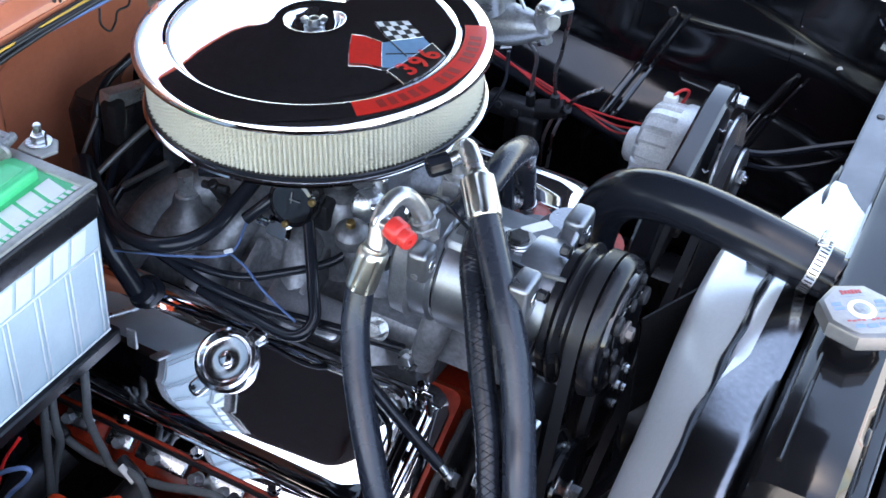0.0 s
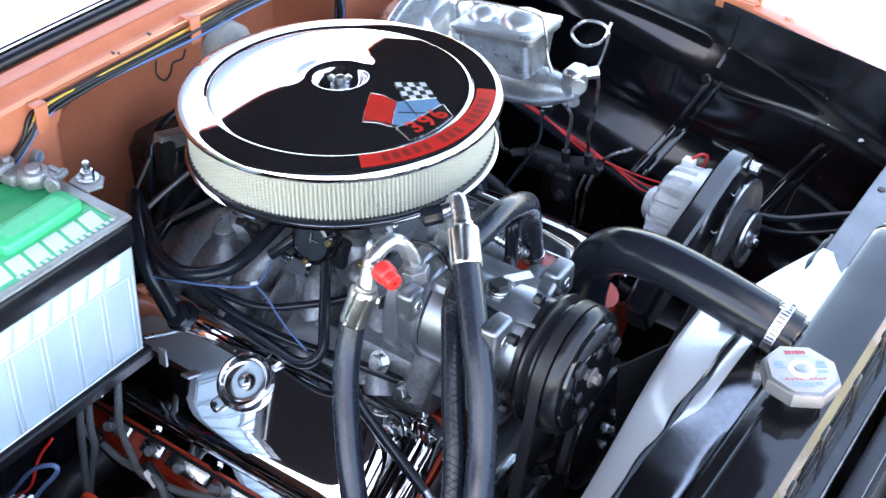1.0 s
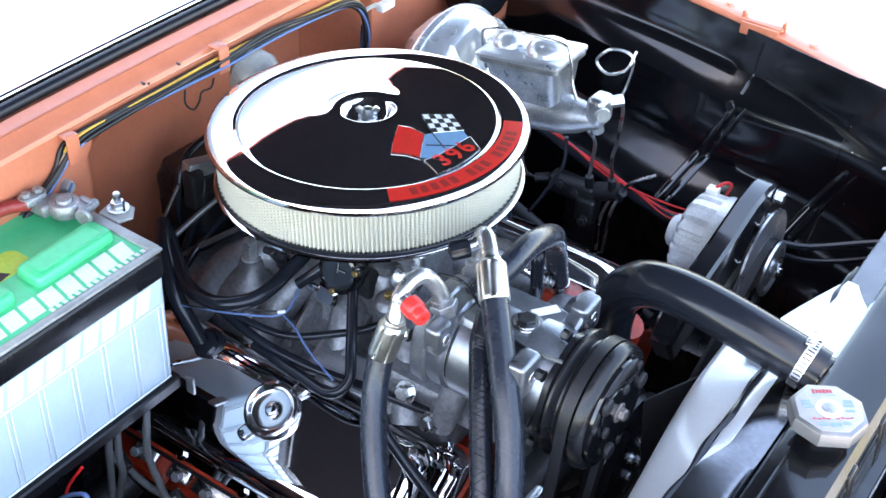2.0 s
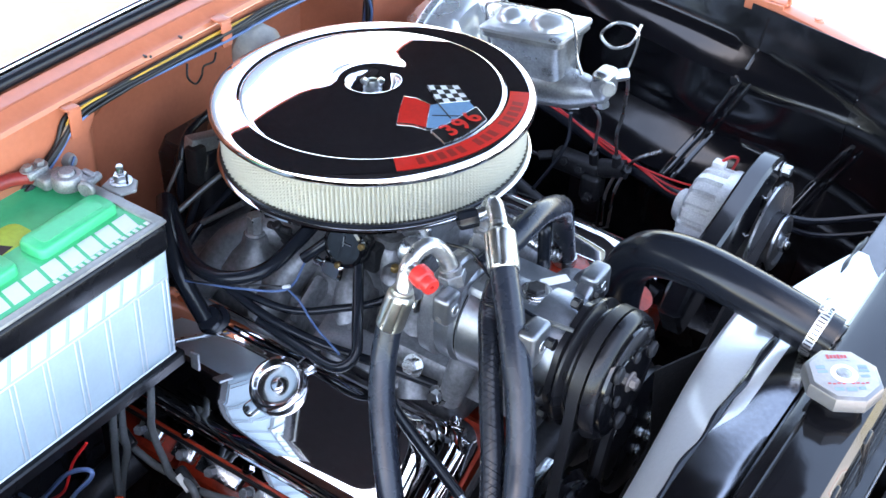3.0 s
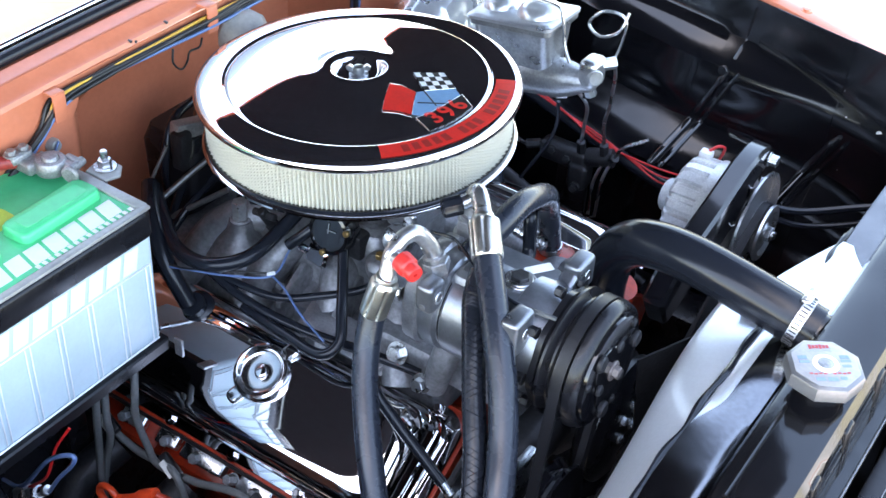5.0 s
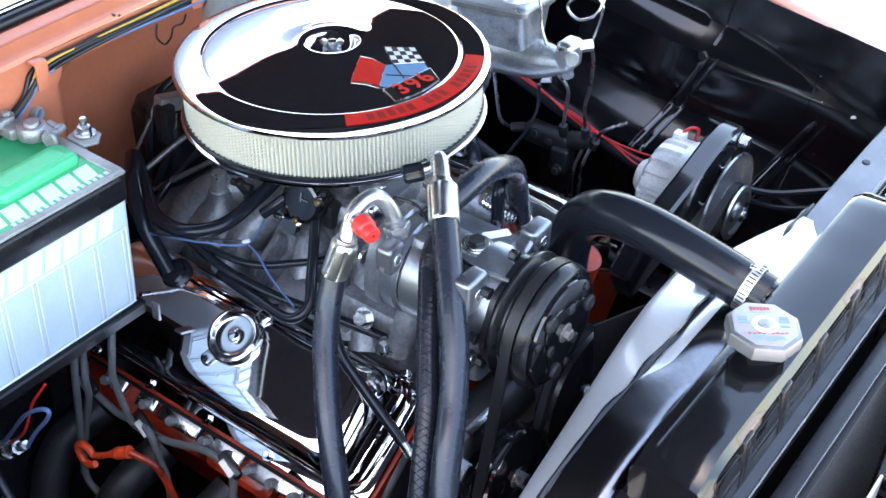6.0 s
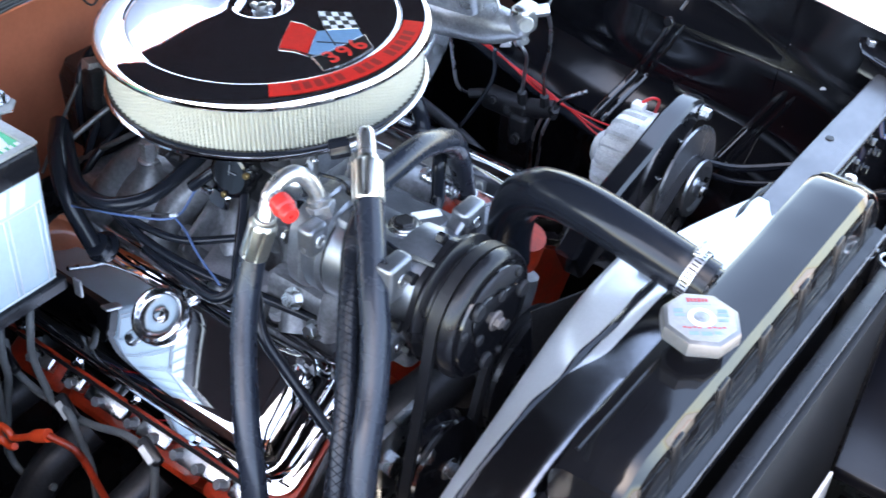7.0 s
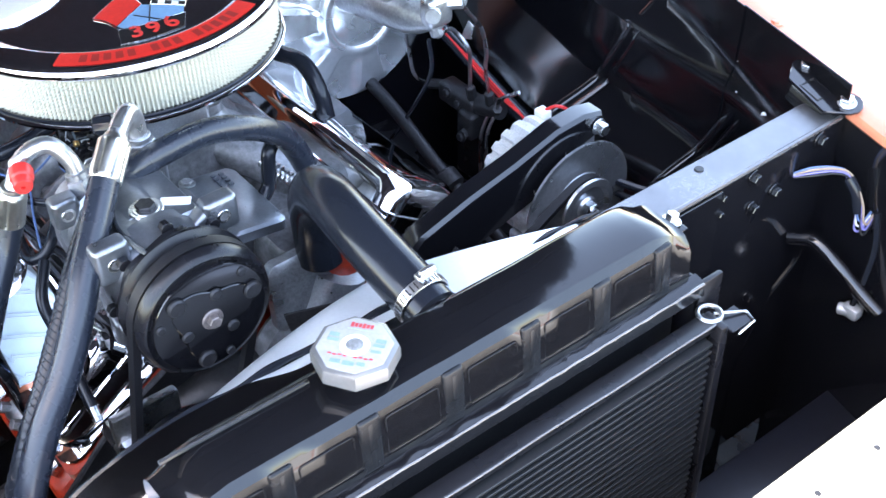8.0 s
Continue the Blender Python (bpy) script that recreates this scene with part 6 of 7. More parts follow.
for k, x in enumerate((-0.08, 0.02, 0.12)):
    hose("plug_wire", [(x - 0.03, 0.20, 0.70), (x, 0.245, 0.665), (x + 0.03, 0.285, 0.62), (x + 0.04, 0.30, 0.57)], 0.0042, RUBBER, "black spark plug wire over the far cover's edge", "wire", "spark plug wires")
tab = solid("bracket_tab", plate([(0, 0), (0.016, 0.002), (0.018, 0.02), (0.008, 0.026)], 0.0015, axis((0.004, 0.462, 0.70), (0.4, -0.8, 0.3))), STEEL, "small plated bracket with a hole", "bracket")
for k, off in enumerate(((0, 0, 0), (0.004, -0.007, 0.011), (-0.004, 0.006, -0.010))):
    solid("starter_wire", tube([(-0.10 + off[0], 0.45 + off[1], 0.735 + off[2]), (-0.035, 0.45 + off[1], 0.709 + off[2] * 1.2), (0.026, 0.452 + off[1], 0.690 + off[2] * 0.6), (0.084, 0.45, 0.671 - off[2] * 0.5), (0.142, 0.448 + off[1], 0.658 + off[2] * 0.7), (0.20, 0.43, 0.662 + off[2]), (0.26, 0.40, 0.70)], 0.0014, 8), WIRES["red"],
          "red wire running along the inner fender", "wire", "red wires")
solid("wire_loom", tube([(-0.16, 0.46, 0.735), (-0.02, 0.462, 0.690), (0.10, 0.460, 0.652), (0.20, 0.455, 0.632), (0.30, 0.45, 0.62)], 0.010, 12), RUBBER, "black wrapped wiring loom along the inner fender", "wire loom")
solid("alternator_cable", tube([(0.345, 0.40, 0.70), (0.39, 0.43, 0.69), (0.45, 0.47, 0.70), (0.50, 0.50, 0.71)], 0.005, 8), RUBBER, "black cable behind the alternator", "cable")
solid("alternator_cable", tube([(0.345, 0.40, 0.685), (0.40, 0.43, 0.672), (0.46, 0.47, 0.68), (0.50, 0.50, 0.70)], 0.004, 8), RUBBER, "black cable behind the alternator", "cable")
canister = thing("wiper_motor", (-0.2, 0.50, 0.8), "black round wiper motor on the firewall", "motor")
part("case", lathe([(0, 0), (0.045, 0), (0.05, 0.006), (0.05, 0.05), (0.04, 0.062), (0.015, 0.066), (0, 0.066)], axis((-0.215, 0.50, 0.86), (1, 0, 0.1)), 32), BLACK, canister)
part("gearbox", rbox(-0.19, 0.57, 0.85, 0.05, 0.09, 0.07, 0.012, 3), BLACK, canister)
part("terminal", rod((-0.165, 0.575, 0.872), (-0.155, 0.575, 0.878), 0.012, 14), STEEL, canister)

# ---- battery ----
bat = thing("battery", (-0.155, -0.385, 0.70), "white-cased car battery with a green label and black rim", "battery")
BX0, BX1, BY0, BY1 = -0.243, -0.068, -0.515, -0.254
bcx, bcy, bhx, bhy = (BX0 + BX1) / 2, (BY0 + BY1) / 2, (BX1 - BX0) / 2, (BY1 - BY0) / 2
bm0 = Matrix.Translation((bcx, bcy, 0))
case = part("case", loft([(round_rect(bhx - 0.004, bhy - 0.004, 0.006), 0.706), (round_rect(bhx - 0.002, bhy - 0.002, 0.007), 0.712), (round_rect(bhx - 0.001, bhy - 0.001, 0.007), 0.848)], bm0), WHITE, bat, "translucent white case")
for k in range(7):
    for d in (-0.003, 0.003):
        part("rib", rbox(BX1 + 0.0004, BY1 - 0.013 - 0.0392 * k + d, 0.7625, 0.0020, 0.0016, 0.098, 0.0007, 1), WHITER, case, "moulded vertical rib")
part("panel_line", rbox(BX1 + 0.0004, bcy, 0.8135, 0.0022, 0.245, 0.0022, 0.0008, 1), WHITER, case)
part("panel_line", rbox(BX1 + 0.0004, bcy, 0.7125, 0.0022, 0.245, 0.0022, 0.0008, 1), WHITER, case)
for k in range(10):
    y = BY0 + 0.018 + 0.0232 * k
    w = 0.007 if k == 0 else 0.0180
    sk = Matrix.Translation((BX1 - 0.0005, y, 0.8310)) @ Matrix(((0, 0, 1, 0), (1, 0.22, 0, 0), (0, 1, 0, 0), (0, 0, 0, 1)))
    part("raised_letter_bar", plate([(-w / 2, -0.0135), (w / 2, -0.0135), (w / 2, 0.0135), (-w / 2, 0.0135)], 0.0018, sk, 0.0005), WHITER, case)
cover = part("cover", loft([(round_rect(bhx, bhy, 0.008), 0.846), (round_rect(bhx + 0.001, bhy + 0.001, 0.008), 0.849), (round_rect(bhx + 0.001, bhy + 0.001, 0.008), 0.872), (round_rect(bhx - 0.001, bhy - 0.001, 0.008), 0.8755), (round_rect(bhx - 0.004, bhy - 0.004, 0.007), 0.877)], bm0), SATIN, bat, "black plastic cover rim")
part("label_field", plate(round_rect(bhx - 0.009, bhy - 0.011, 0.006), 0.0015, Matrix.Translation((bcx - 0.002, bcy, 0.8772)), 0.0003), GREEN, cover, "green printed label")
hold = thing("battery_clamp", (bcx, bcy, 0.877), "grey painted hold-down frame over the battery's edges", "clamp")
part("front_strap", rbox(BX1 - 0.0045, bcy, 0.8790, 0.009, 0.262, 0.004, 0.0015), GREYFRAME, hold)
part("side_strap", rbox(bcx, BY1 - 0.005, 0.8792, 0.165, 0.012, 0.0042, 0.0012), GREYFRAME, hold)
part("corner_tab", plate([(-0.012, -0.012), (0.016, -0.012), (0.022, 0.004), (0.010, 0.018), (-0.008, 0.018), (-0.016, 0.004)], 0.0035, Matrix.Translation((-0.150, -0.240, 0.879)), 0.0008), GREYFRAME, hold)
part("washer", rod((-0.151, -0.235, 0.8825), (-0.151, -0.235, 0.8845), 0.0125, 24), STEEL, hold)
part("nut", hexbar((-0.151, -0.235, 0.8845), (-0.151, -0.235, 0.893), 0.0075), STEEL, hold)
part("stud", rod((-0.151, -0.235, 0.893), (-0.151, -0.235, 0.903), 0.0040, 14), STEEL, hold)
part("long_bolt", rod((-0.151, -0.239, 0.70), (-0.151, -0.239, 0.880), 0.0035, 10), STEEL, hold)
def vent_cap(y0, y1):
    cy, hy = (y0 + y1) / 2, abs(y1 - y0) / 2
    m = Matrix.Translation((-0.134, cy, 0.8786)) @ Matrix.Rotation(radians(1.5), 4, "Z")
    v = part("vent_cap", loft([(round_rect(0.018, hy, 0.008, 3), 0), (round_rect(0.018, hy, 0.008, 3), 0.007), (round_rect(0.0165, hy - 0.0015, 0.008, 3), 0.010), (round_rect(0.0155, hy - 0.0025, 0.008, 3), 0.0105)], m), GREENCAP, bat, "green plastic vent cap")
    part("embossed_bar", plate(round_rect(0.010, hy - 0.012, 0.003), 0.0008, m @ Matrix.Translation((0, 0, 0.0104)), 0.0003), GREENCAP, v)
vent_cap(-0.372, -0.270)
vent_cap(-0.500, -0.395)
for k in range(10):
    y = BY0 + 0.028 + 0.0228 * k
    w = 0.007 if k == 0 else 0.0185
    m = Matrix.Translation((-0.0975, y, 0.8788)) @ Matrix(((0, -1, 0, 0), (1, 0.22, 0, 0), (0, 0, 1, 0), (0, 0, 0, 1)))
    part("letter_bar", plate([(-w / 2, -0.0125), (w / 2, -0.0125), (w / 2, 0.0125), (-w / 2, 0.0125)], 0.0004, m, 0), LETTER, cover, "white printed bar")
for k in range(16):
    y = -0.385 + 0.0078 * k
    part("small_print_bar", plate([(-0.0028, -0.0022), (0.0028, -0.0022), (0.0028, 0.0022), (-0.0028, 0.0022)], 0.0003, Matrix.Translation((-0.0815, y, 0.8788)), 0), LETTER, cover)
part("emblem", plate([(-0.012, -0.02), (0.006, -0.008), (0.014, -0.014), (0.010, 0.012), (-0.004, 0.004), (-0.014, 0.012)], 0.0004, Matrix.Translation((-0.165, -0.385, 0.8788)), 0), INK, cover)
part("emblem", plate(round_rect(0.018, 0.03, 0.012), 0.0003, Matrix.Translation((-0.170, -0.375, 0.8787)), 0), mat("yellow_green_print", (0.45, 0.62, 0.08), 0.4, grain=0.1, scale=150), cover)
term = thing("battery_terminal", (-0.185, -0.275, 0.88), "dull lead battery terminal clamp with bolts and a red cable", "terminal")
part("post", lathe([(0.0095, 0), (0.0085, 0.018), (0.007, 0.020), (0, 0.020)], Matrix.Translation((-0.184, -0.276, 0.884)), 20), LEAD, term)
part("clamp_ring", lathe([(0.0095, 0), (0.0155, 0.0), (0.0165, 0.002), (0.0160, 0.013), (0.0145, 0.015), (0.0095, 0.015)], Matrix.Translation((-0.184, -0.276, 0.886)), 28), LEAD, term)
part("jaw", merge(rbox(-0.167, -0.268, 0.893, 0.018, 0.010, 0.013, 0.003, 3), rbox(-0.172, -0.258, 0.893, 0.018, 0.008, 0.013, 0.003, 3), rod((-0.160, -0.276, 0.893), (-0.166, -0.250, 0.893), 0.005, 12), rod((-0.157, -0.273, 0.893), (-0.155, -0.279, 0.893), 0.0095, 14, 0.002)), LEAD, term)
part("cable_lug", merge(rbox(-0.204, -0.287, 0.892, 0.026, 0.022, 0.015, 0.004, 3), rbox(-0.214, -0.292, 0.900, 0.018, 0.026, 0.010, 0.003, 3)), LEAD, term)
bolt((-0.211, -0.286, 0.905), (0, 0, 1), 0.0055, 0.006, LEAD, term)
bolt((-0.213, -0.300, 0.905), (0, 0, 1), 0.0055, 0.006, LEAD, term)
part("cable", tube([(-0.212, -0.298, 0.897), (-0.222, -0.325, 0.900), (-0.228, -0.37, 0.897), (-0.24, -0.43, 0.875)], 0.0075, 12), mat("red_cable", (0.28, 0.03, 0.025), 0.4, grain=0.2, scale=200), term, "dark red cable")
tray = thing("battery_tray", (bcx, bcy, 0.69), "black steel battery tray on brackets", "tray")
part("pan", loft([(round_rect(bhx + 0.002, bhy + 0.002, 0.006), 0.690), (round_rect(bhx + 0.004, bhy + 0.004, 0.006), 0.692), (round_rect(bhx + 0.004, bhy + 0.004, 0.006), 0.704), (round_rect(bhx + 0.002, bhy + 0.002, 0.006), 0.706)], bm0), SATIN, tray)
part("leg", rbox(-0.20, -0.30, 0.50, 0.03, 0.03, 0.38, 0.003), SATIN, tray)
part("leg", rbox(-0.12, -0.50, 0.50, 0.03, 0.03, 0.38, 0.003), SATIN, tray)
part("hook", rbox(-0.060, -0.243, 0.688, 0.012, 0.004, 0.024, 0.0015), CASTDARK, tray, "plated hook plate")

# ---- wires and hoses on the near side ----
hose("vacuum_hose", [(-0.205, -0.125, 0.775), (-0.165, -0.152, 0.768), (-0.115, -0.182, 0.762), (-0.062, -0.188, 0.768), (-0.030, -0.159, 0.775), (-0.026, -0.108, 0.785), (-0.022, -0.072, 0.80)], 0.0085, RUBBER, "thick black hose looping to the carburettor", "hose")
hose("breather_hose", [(-0.05, 0.15, 0.80), (-0.020, 0.19, 0.775), (0.020, 0.205, 0.772), (0.052, 0.206, 0.748), (0.066, 0.206, 0.708)], 0.0105, RUBBER, "black breather elbow to the far chrome cover", "hose")
hose("breather_hose", [(-0.205, -0.13, 0.780), (-0.165, -0.168, 0.772), (-0.128, -0.190, 0.745), (-0.095, -0.190, 0.695)], 0.0105, RUBBER, "black breather hose to the chrome cover", "hose")
solid("breather_grommet", lathe([(0.0, 0.0), (0.020, 0.0), (0.021, 0.006), (0.015, 0.010), (0.014, 0.018), (0, 0.018)], bank(-1) @ Matrix.Translation((-0.103, -0.045, 0.062)), 24), RUBBER, "black rubber grommet in the chrome cover", "grommet")
hose("fuel_hose", [(0.026, -0.060, 0.815), (0.040, -0.080, 0.80), (0.064, -0.112, 0.775), (0.092, -0.150, 0.755), (0.106, -0.172, 0.735), (0.092, -0.188, 0.722), (0.04, -0.180, 0.715), (-0.03, -0.170, 0.712)], 0.0062, RUBBER, "thin black hose bending round the manifold", "hose")
hose("ignition_lead", [(-0.065, -0.165, 0.735), (0.001, -0.155, 0.733), (0.044, -0.128, 0.738), (0.085, -0.090, 0.748), (0.10, -0.06, 0.78)], 0.0045, RUBBER, "black lead across the manifold", "wire")
hose("ignition_lead", [(-0.075, -0.10, 0.80), (-0.045, -0.092, 0.805), (-0.015, -0.085, 0.812), (0.01, -0.07, 0.82)], 0.006, RUBBER, "black lead beside the carburettor", "wire")
hose("vacuum_hose", [(-0.010, -0.115, 0.775), (0.004, -0.105, 0.790), (0.018, -0.088, 0.808), (0.02, -0.07, 0.825)], 0.0065, RUBBER, "short black hose at the carburettor", "hose")
hose("ignition_lead", [(-0.09, -0.165, 0.735), (-0.02, -0.172, 0.726), (0.05, -0.165, 0.718), (0.12, -0.150, 0.715), (0.19, -0.14, 0.715)], 0.0055, RUBBER, "black lead lying along the cover's edge", "wire")
hose("sensor_wire", [(-0.120, -0.196, 0.742), (-0.100, -0.190, 0.745), (-0.055, -0.170, 0.745), (-0.014, -0.139, 0.745), (-0.018, -0.100, 0.760), (-0.002, -0.078, 0.785)], 0.0014, WIRES["blue"], "thin blue wire to the carburettor", "wire")
hose("sensor_wire", [(-0.120, -0.194, 0.745), (-0.095, -0.191, 0.748), (-0.055, -0.167, 0.749), (-0.014, -0.137, 0.747)], 0.0012, WIRES["black"], "thin black wire taped beside a blue wire", "wire")
hose("sensor_wire", [(-0.014, -0.139, 0.745), (0.010, -0.146, 0.742), (0.040, -0.158, 0.732), (0.085, -0.172, 0.725)], 0.0013, WIRES["blue"], "thin blue wire along the manifold", "wire")
solid("wire_joint", rod((-0.019, -0.142, 0.746), (-0.012, -0.136, 0.748), 0.0024, 8), LETTER, "pale crimp joint on a blue wire", "connector")
GP = [[(-0.085, -0.285, 0.70), (-0.069, -0.305, 0.660), (-0.066, -0.31, 0.630), (-0.053, -0.31, 0.592), (-0.039, -0.31, 0.572), (0.015, -0.31, 0.581), (0.069, -0.31, 0.603), (0.098, -0.31, 0.605), (0.117, -0.312, 0.590), (0.125, -0.33, 0.53)],
      [(-0.100, -0.33, 0.68), (-0.093, -0.34, 0.642), (-0.098, -0.34, 0.589), (-0.103, -0.34, 0.531), (-0.107, -0.34, 0.470), (-0.085, -0.34, 0.452), (-0.03, -0.34, 0.47)],
      [(-0.100, -0.32, 0.66), (-0.090, -0.33, 0.629), (-0.089, -0.33, 0.600), (-0.105, -0.33, 0.545), (-0.11, -0.34, 0.47)],
      [(-0.130, -0.30, 0.61), (-0.111, -0.31, 0.589), (-0.076, -0.31, 0.575), (-0.050, -0.31, 0.575)],
      [(-0.020, -0.315, 0.590), (0.0, -0.32, 0.586), (0.009, -0.32, 0.554), (0.019, -0.32, 0.519), (0.03, -0.33, 0.45)]]
for g in GP:
    hose("plug_wire", g, 0.0044, GREYWIRE, "grey spark plug wire hanging beside the head", "wire", "spark plug wires")
for x, y, z in ((-0.108, -0.314, 0.602), (-0.016, -0.313, 0.588), (0.116, -0.313, 0.612)):
    sep = thing("wire_separator", (x, y, z), "black plastic plug wire separator", "wire clip", "wire separators")
    mm = Matrix.Translation((x, y, z)) @ Euler((radians(35), radians(20), radians(-12))).to_matrix().to_4x4()
    part("clip", rbox(0, 0, 0, 0.034, 0.012, 0.012, 0.003, 2, mm), SATIN, sep)
    part("plate", rbox(0.002, -0.004, 0.0065, 0.022, 0.008, 0.002, 0.0008, 1, mm), GREYFRAME, sep)
dip = thing("dipstick", (0.02, -0.35, 0.5), "orange plastic dipstick handle with a ring pull", "dipstick")
part("ring", tube([(-0.066 + 0.0145 * math.cos(a), -0.362, 0.549 + 0.0145 * math.sin(a)) for a in span(radians(25), radians(330), 16)], 0.0042, 10, 3), mat("orange_plastic", (0.62, 0.055, 0.015), 0.35, grain=0.1, scale=200), dip)
OP = bpy.data.materials["orange_plastic"]
part("stem", tube([(-0.053, -0.362, 0.556), (-0.040, -0.360, 0.563), (-0.020, -0.357, 0.577), (0.0, -0.352, 0.588)], lambda t: 0.004 + 0.0035 * ease((t - 0.55) / 0.2), 12), OP, dip)
part("tube", tube([(0.0, -0.352, 0.588), (0.03, -0.34, 0.57), (0.05, -0.33, 0.50), (0.05, -0.30, 0.40)], 0.0042, 10), ORANGE, dip)
hose("lamp_wire", [(-0.20, -0.40, 0.52), (-0.134, -0.42, 0.572), (-0.079, -0.42, 0.647), (-0.045, -0.42, 0.678), (-0.032, -0.42, 0.682), (-0.040, -0.42, 0.665), (-0.064, -0.42, 0.632), (-0.086, -0.42, 0.596)], 0.0024, WIRES["blue"], "thin blue wire beneath the battery", "wire")
hose("lamp_wire", [(-0.060, -0.40, 0.69), (-0.075, -0.41, 0.66), (-0.085, -0.42, 0.62), (-0.12, -0.42, 0.58)], 0.0016, WIRES["red"], "thin red wire beneath the battery", "wire")
fitting = thing("line_fitting", (-0.10, -0.42, 0.58), "plated brass line fitting below the battery", "fitting")
part("nut", merge(hexbar((-0.120, -0.42, 0.570), (-0.104, -0.42, 0.583), 0.009), rod((-0.104, -0.42, 0.583), (-0.088, -0.42, 0.598), 0.006, 12), hexbar((-0.140, -0.42, 0.555), (-0.122, -0.42, 0.568), 0.011)), STEEL, fitting)
hose("ground_cable", [(-0.16, -0.44, 0.58), (-0.10, -0.45, 0.54), (-0.03, -0.46, 0.47), (0.03, -0.46, 0.40)], 0.007, RUBBER, "dark cable low beside the frame", "cable")

# behind the engine, at the firewall
coil = thing("ignition_coil", (-0.21, -0.05, 0.79), "black ignition coil bracket with a grey metal bar behind the engine", "ignition coil")
part("case", loft([(round_rect(0.040, 0.045, 0.012), 0.700), (round_rect(0.042, 0.047, 0.012), 0.79), (round_rect(0.036, 0.040, 0.012), 0.81)], Matrix.Translation((-0.232, -0.030, 0))), SATIN, coil)
part("bar", rbox(0, 0, 0, 0.018, 0.062, 0.020, 0.003, 2, Matrix.Translation((-0.208, -0.048, 0.818)) @ Euler((radians(-10), 0, radians(-12))).to_matrix().to_4x4()), CASTDARK, coil, "grey metal bar")
part("clamp", rbox(-0.205, -0.075, 0.800, 0.02, 0.02, 0.05, 0.004), IRON, coil)
GREYROD = mat("grey_cadmium_rod", (0.16, 0.16, 0.16), 0.4, 0.6, grain=0.2, scale=200)
for k, pts in enumerate(([(-0.17, -0.023, 0.803), (-0.19, -0.08, 0.775), (-0.21, -0.14, 0.74)], [(-0.147, -0.062, 0.761), (-0.19, -0.085, 0.728), (-0.225, -0.10, 0.70)], [(-0.215, -0.090, 0.808), (-0.222, -0.115, 0.765), (-0.226, -0.150, 0.71)])):
    hose("linkage_rod", pts, 0.0036 if k < 2 else 0.0022, GREYROD, "grey throttle linkage rod behind the engine", "rod", "linkage rods")
solid("cable_bracket", rbox(0, 0, 0, 0.045, 0.004, 0.016, 0.002, 2, Matrix.Translation((-0.19, -0.075, 0.700)) @ Euler((radians(-35), radians(-12), 0)).to_matrix().to_4x4()), GREYROD, "grey steel cable bracket behind the engine", "bracket")
for k, pts in enumerate(([(-0.235, -0.10, 0.60), (-0.215, -0.095, 0.70), (-0.205, -0.06, 0.775), (-0.20, -0.02, 0.80)], [(-0.22, -0.13, 0.62), (-0.20, -0.11, 0.70), (-0.19, -0.05, 0.745), (-0.18, 0.02, 0.77)], [(-0.25, -0.06, 0.60), (-0.235, -0.075, 0.70), (-0.225, -0.085, 0.78), (-0.23, -0.06, 0.825), (-0.24, 0.0, 0.83)],
        [(-0.20, -0.15, 0.66), (-0.18, -0.12, 0.69), (-0.16, -0.04, 0.72), (-0.17, 0.04, 0.74)])):
    hose("ignition_lead", pts, 0.0055, RUBBER, "black lead bundled behind the engine", "wire")
dist = thing("distributor", (-0.19, 0.0, 0.72), "black distributor at the rear of the engine", "distributor")
part("cap", lathe([(0, 0), (0.058, 0), (0.060, 0.01), (0.056, 0.045), (0.04, 0.06), (0, 0.06)], Matrix.Translation((-0.20, 0.02, 0.765)), 28), BLACK, dist)
part("shaft", rod((-0.20, 0, 0.68), (-0.20, 0, 0.77), 0.02), CAST, dist)
HARN = [(-0.226, -0.32, 0.865), (-0.224, -0.255, 0.905), (-0.222, -0.228, 0.931), (-0.2205, -0.17, 0.938), (-0.2205, -0.09, 0.940), (-0.2205, 0.0, 0.940), (-0.2205, 0.09, 0.938), (-0.221, 0.17, 0.932), (-0.221, 0.235, 0.925), (-0.216, 0.262, 0.905), (-0.214, 0.268, 0.865), (-0.224, 0.265, 0.82)]
random.seed(9)
for k, c in enumerate(("blue", "black", "blue", "black", "tan", "black", "black", "yellow", "black")):
    jit = Vector((0.003 * (k % 3), 0, 0.0042 * (k // 3) - 0.007))
    pts = [tuple(Vector(p) + jit + Vector((random.uniform(-1, 1), random.uniform(-2, 2), random.uniform(-1, 1))) * 0.0028) for p in HARN]
    hose("harness_wire", pts, 0.0019 if c != "black" else 0.0026, WIRES[c], c + " insulated wire in the firewall harness", "wire", "firewall harness wires")
for y, z in ((-0.002, 0.945), (-0.232, 0.935)):
    solid("harness_clip", merge(rbox(-0.2125, y, z - 0.006, 0.003, 0.016, 0.032, 0.001), rbox(-0.221, y, z + 0.010, 0.018, 0.016, 0.003, 0.001)), SALMON, "salmon painted strap holding the wiring harness", "clip", "harness clips")
plug = thing("wire_plug", (-0.205, 0.285, 0.90), "white plastic plug hanging from the harness", "connector")
part("shell", rbox(-0.196, 0.290, 0.905, 0.012, 0.028, 0.012, 0.002, 2), LETTER, plug)
part("lead", tube([(-0.20, 0.276, 0.910), (-0.212, 0.266, 0.90), (-0.215, 0.266, 0.88)], 0.003, 8), WIRES["white"], plug)
fg = thing("firewall_grommet", (-0.226, -0.245, 0.895), "blue-capped grommet in a dark opening of the firewall", "grommet")
part("opening", rbox(-0.2285, -0.243, 0.880, 0.004, 0.028, 0.044, 0.001), INK, fg)
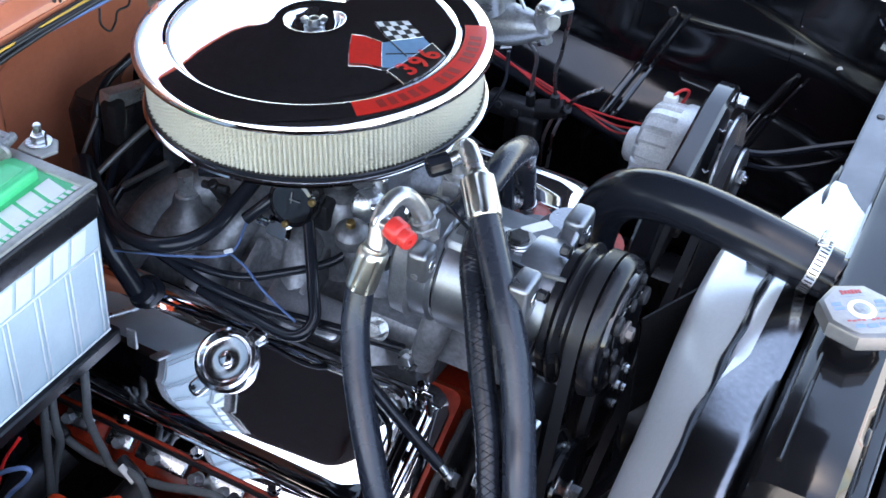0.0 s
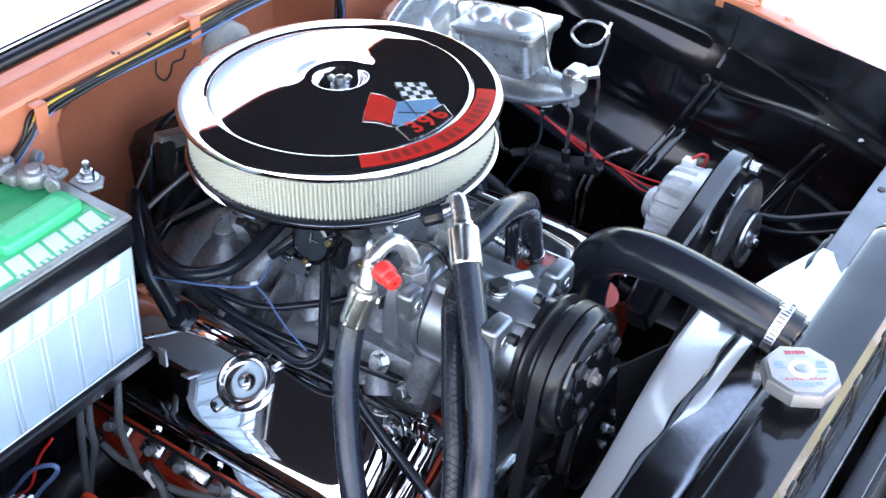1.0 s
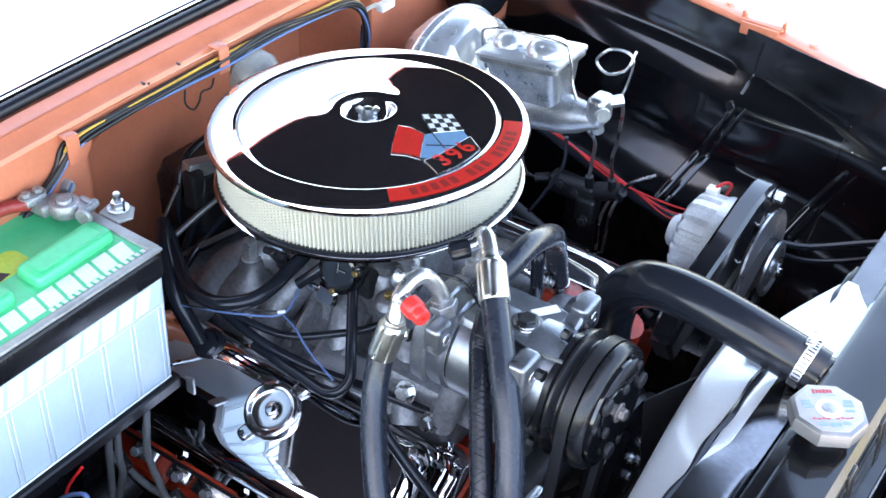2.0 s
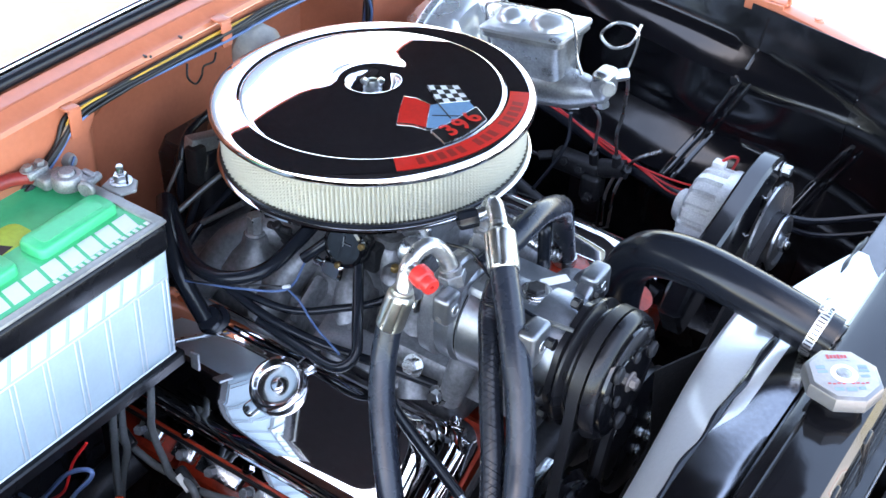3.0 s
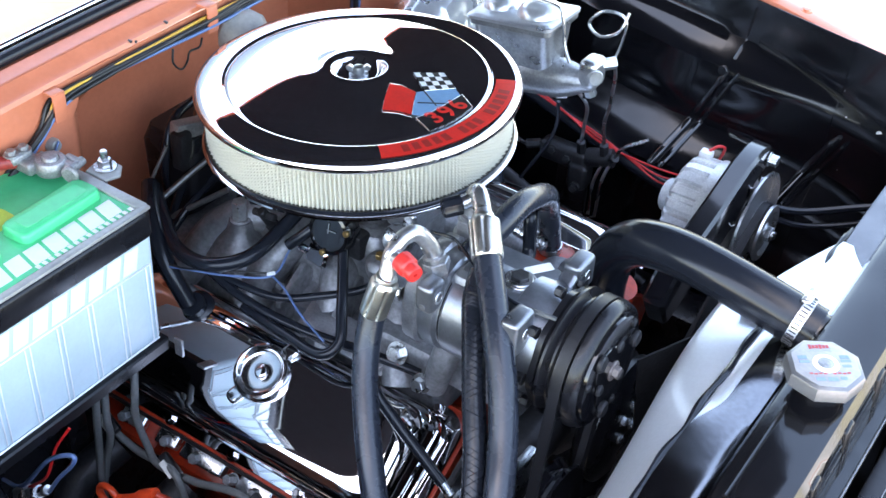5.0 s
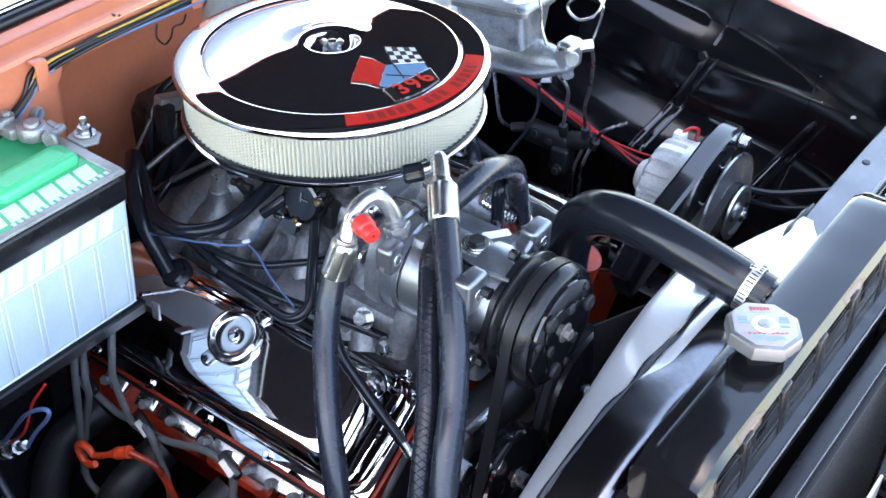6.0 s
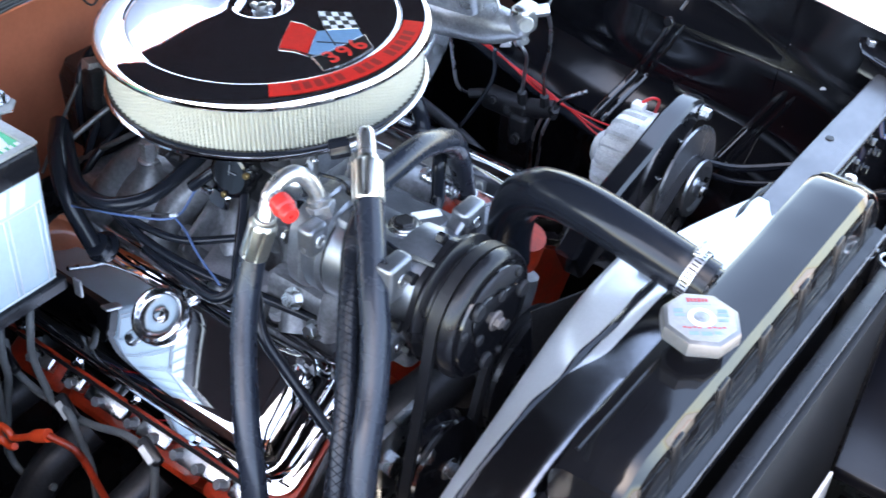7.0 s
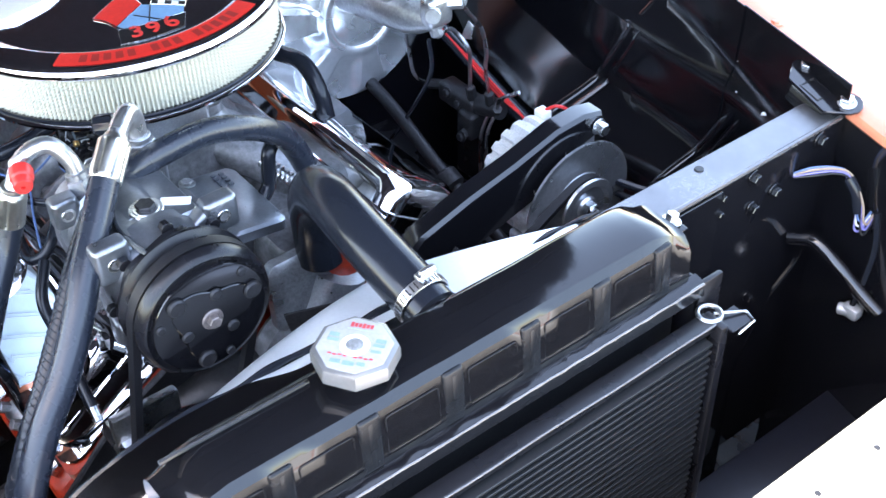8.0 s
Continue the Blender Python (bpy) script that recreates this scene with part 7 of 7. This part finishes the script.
part("cap", lathe([(0, 0.010), (0.006, 0.009), (0.008, 0.005), (0.0085, 0)], axis((-0.226, -0.240, 0.882), (1, 0, 0.2)), 20), GREYFRAME, fg)
part("lead", tube([(-0.216, -0.238, 0.889), (-0.213, -0.248, 0.878), (-0.220, -0.240, 0.865)], 0.0014, 8), WIRES["blue"], fg)
washer = solid("washer_bag", lathe([(0, 0), (0.02, 0.0), (0.03, 0.01), (0.032, 0.03), (0.024, 0.045), (0, 0.05)], axis((-0.232, 0.045, 0.905), (1, 0, -0.2)), 24), GREYFRAME, "pale grey plastic fitting on the firewall", "fitting")

# ---- in front of the radiator support ----
for k, c in enumerate(("purple", "black", "white", "purple", "blue", "tan")):
    d = Vector((0.004 * (k % 2), 0.0, 0.004 * (k // 2)))
    hose("headlamp_wire", [tuple(Vector(p) + d * s) for p, s in (((0.543, 0.476, 0.780), 0.5), ((0.554, 0.490, 0.783), 1), ((0.566, 0.508, 0.784), 0.8), ((0.577, 0.520, 0.780), 0.7), ((0.588, 0.523, 0.766), 0.8), ((0.596, 0.524, 0.742), 1.5), ((0.600, 0.522, 0.722), 2), ((0.606, 0.524, 0.722), 1.6), ((0.612, 0.526, 0.742), 1))],
         0.0013, WIRES[c], c + " headlamp wire looping from the support panel", "wire", "headlamp wires")
hose("wire_sleeve", [(0.579, 0.521, 0.779), (0.590, 0.524, 0.764), (0.597, 0.525, 0.742)], 0.0070, RUBBER, "black sleeve round the headlamp wires", "sleeve")
hose("horn_cable", [(0.618, 0.527, 0.752), (0.628, 0.524, 0.71), (0.632, 0.512, 0.67), (0.630, 0.505, 0.64)], 0.0036, RUBBER, "black cable hanging to a connector", "cable")
solid("side_brace", tube([(0.545, 0.490, 0.690), (0.572, 0.498, 0.697), (0.605, 0.502, 0.682), (0.632, 0.506, 0.664), (0.660, 0.510, 0.648)], 0.0080, 12), BLACK, "gloss black brace rod before the support", "brace")
conn = thing("cable_connector", (0.64, 0.49, 0.63), "pale plated cable connector on the side panel", "connector")
part("shell", rbox(0.632, 0.505, 0.635, 0.022, 0.016, 0.016, 0.005, 2), PLATED, conn)
part("collar", rod((0.618, 0.500, 0.632), (0.634, 0.505, 0.636), 0.007, 14), PLATED, conn)
solid("lower_rail", rbox(0.68, 0.42, 0.48, 0.12, 0.36, 0.02, 0.004), mat("dark_blue_black_paint", (0.006, 0.007, 0.012), 0.3, grain=0.2, scale=80), "dark painted shelf low before the radiator", "rail", kind="structure")
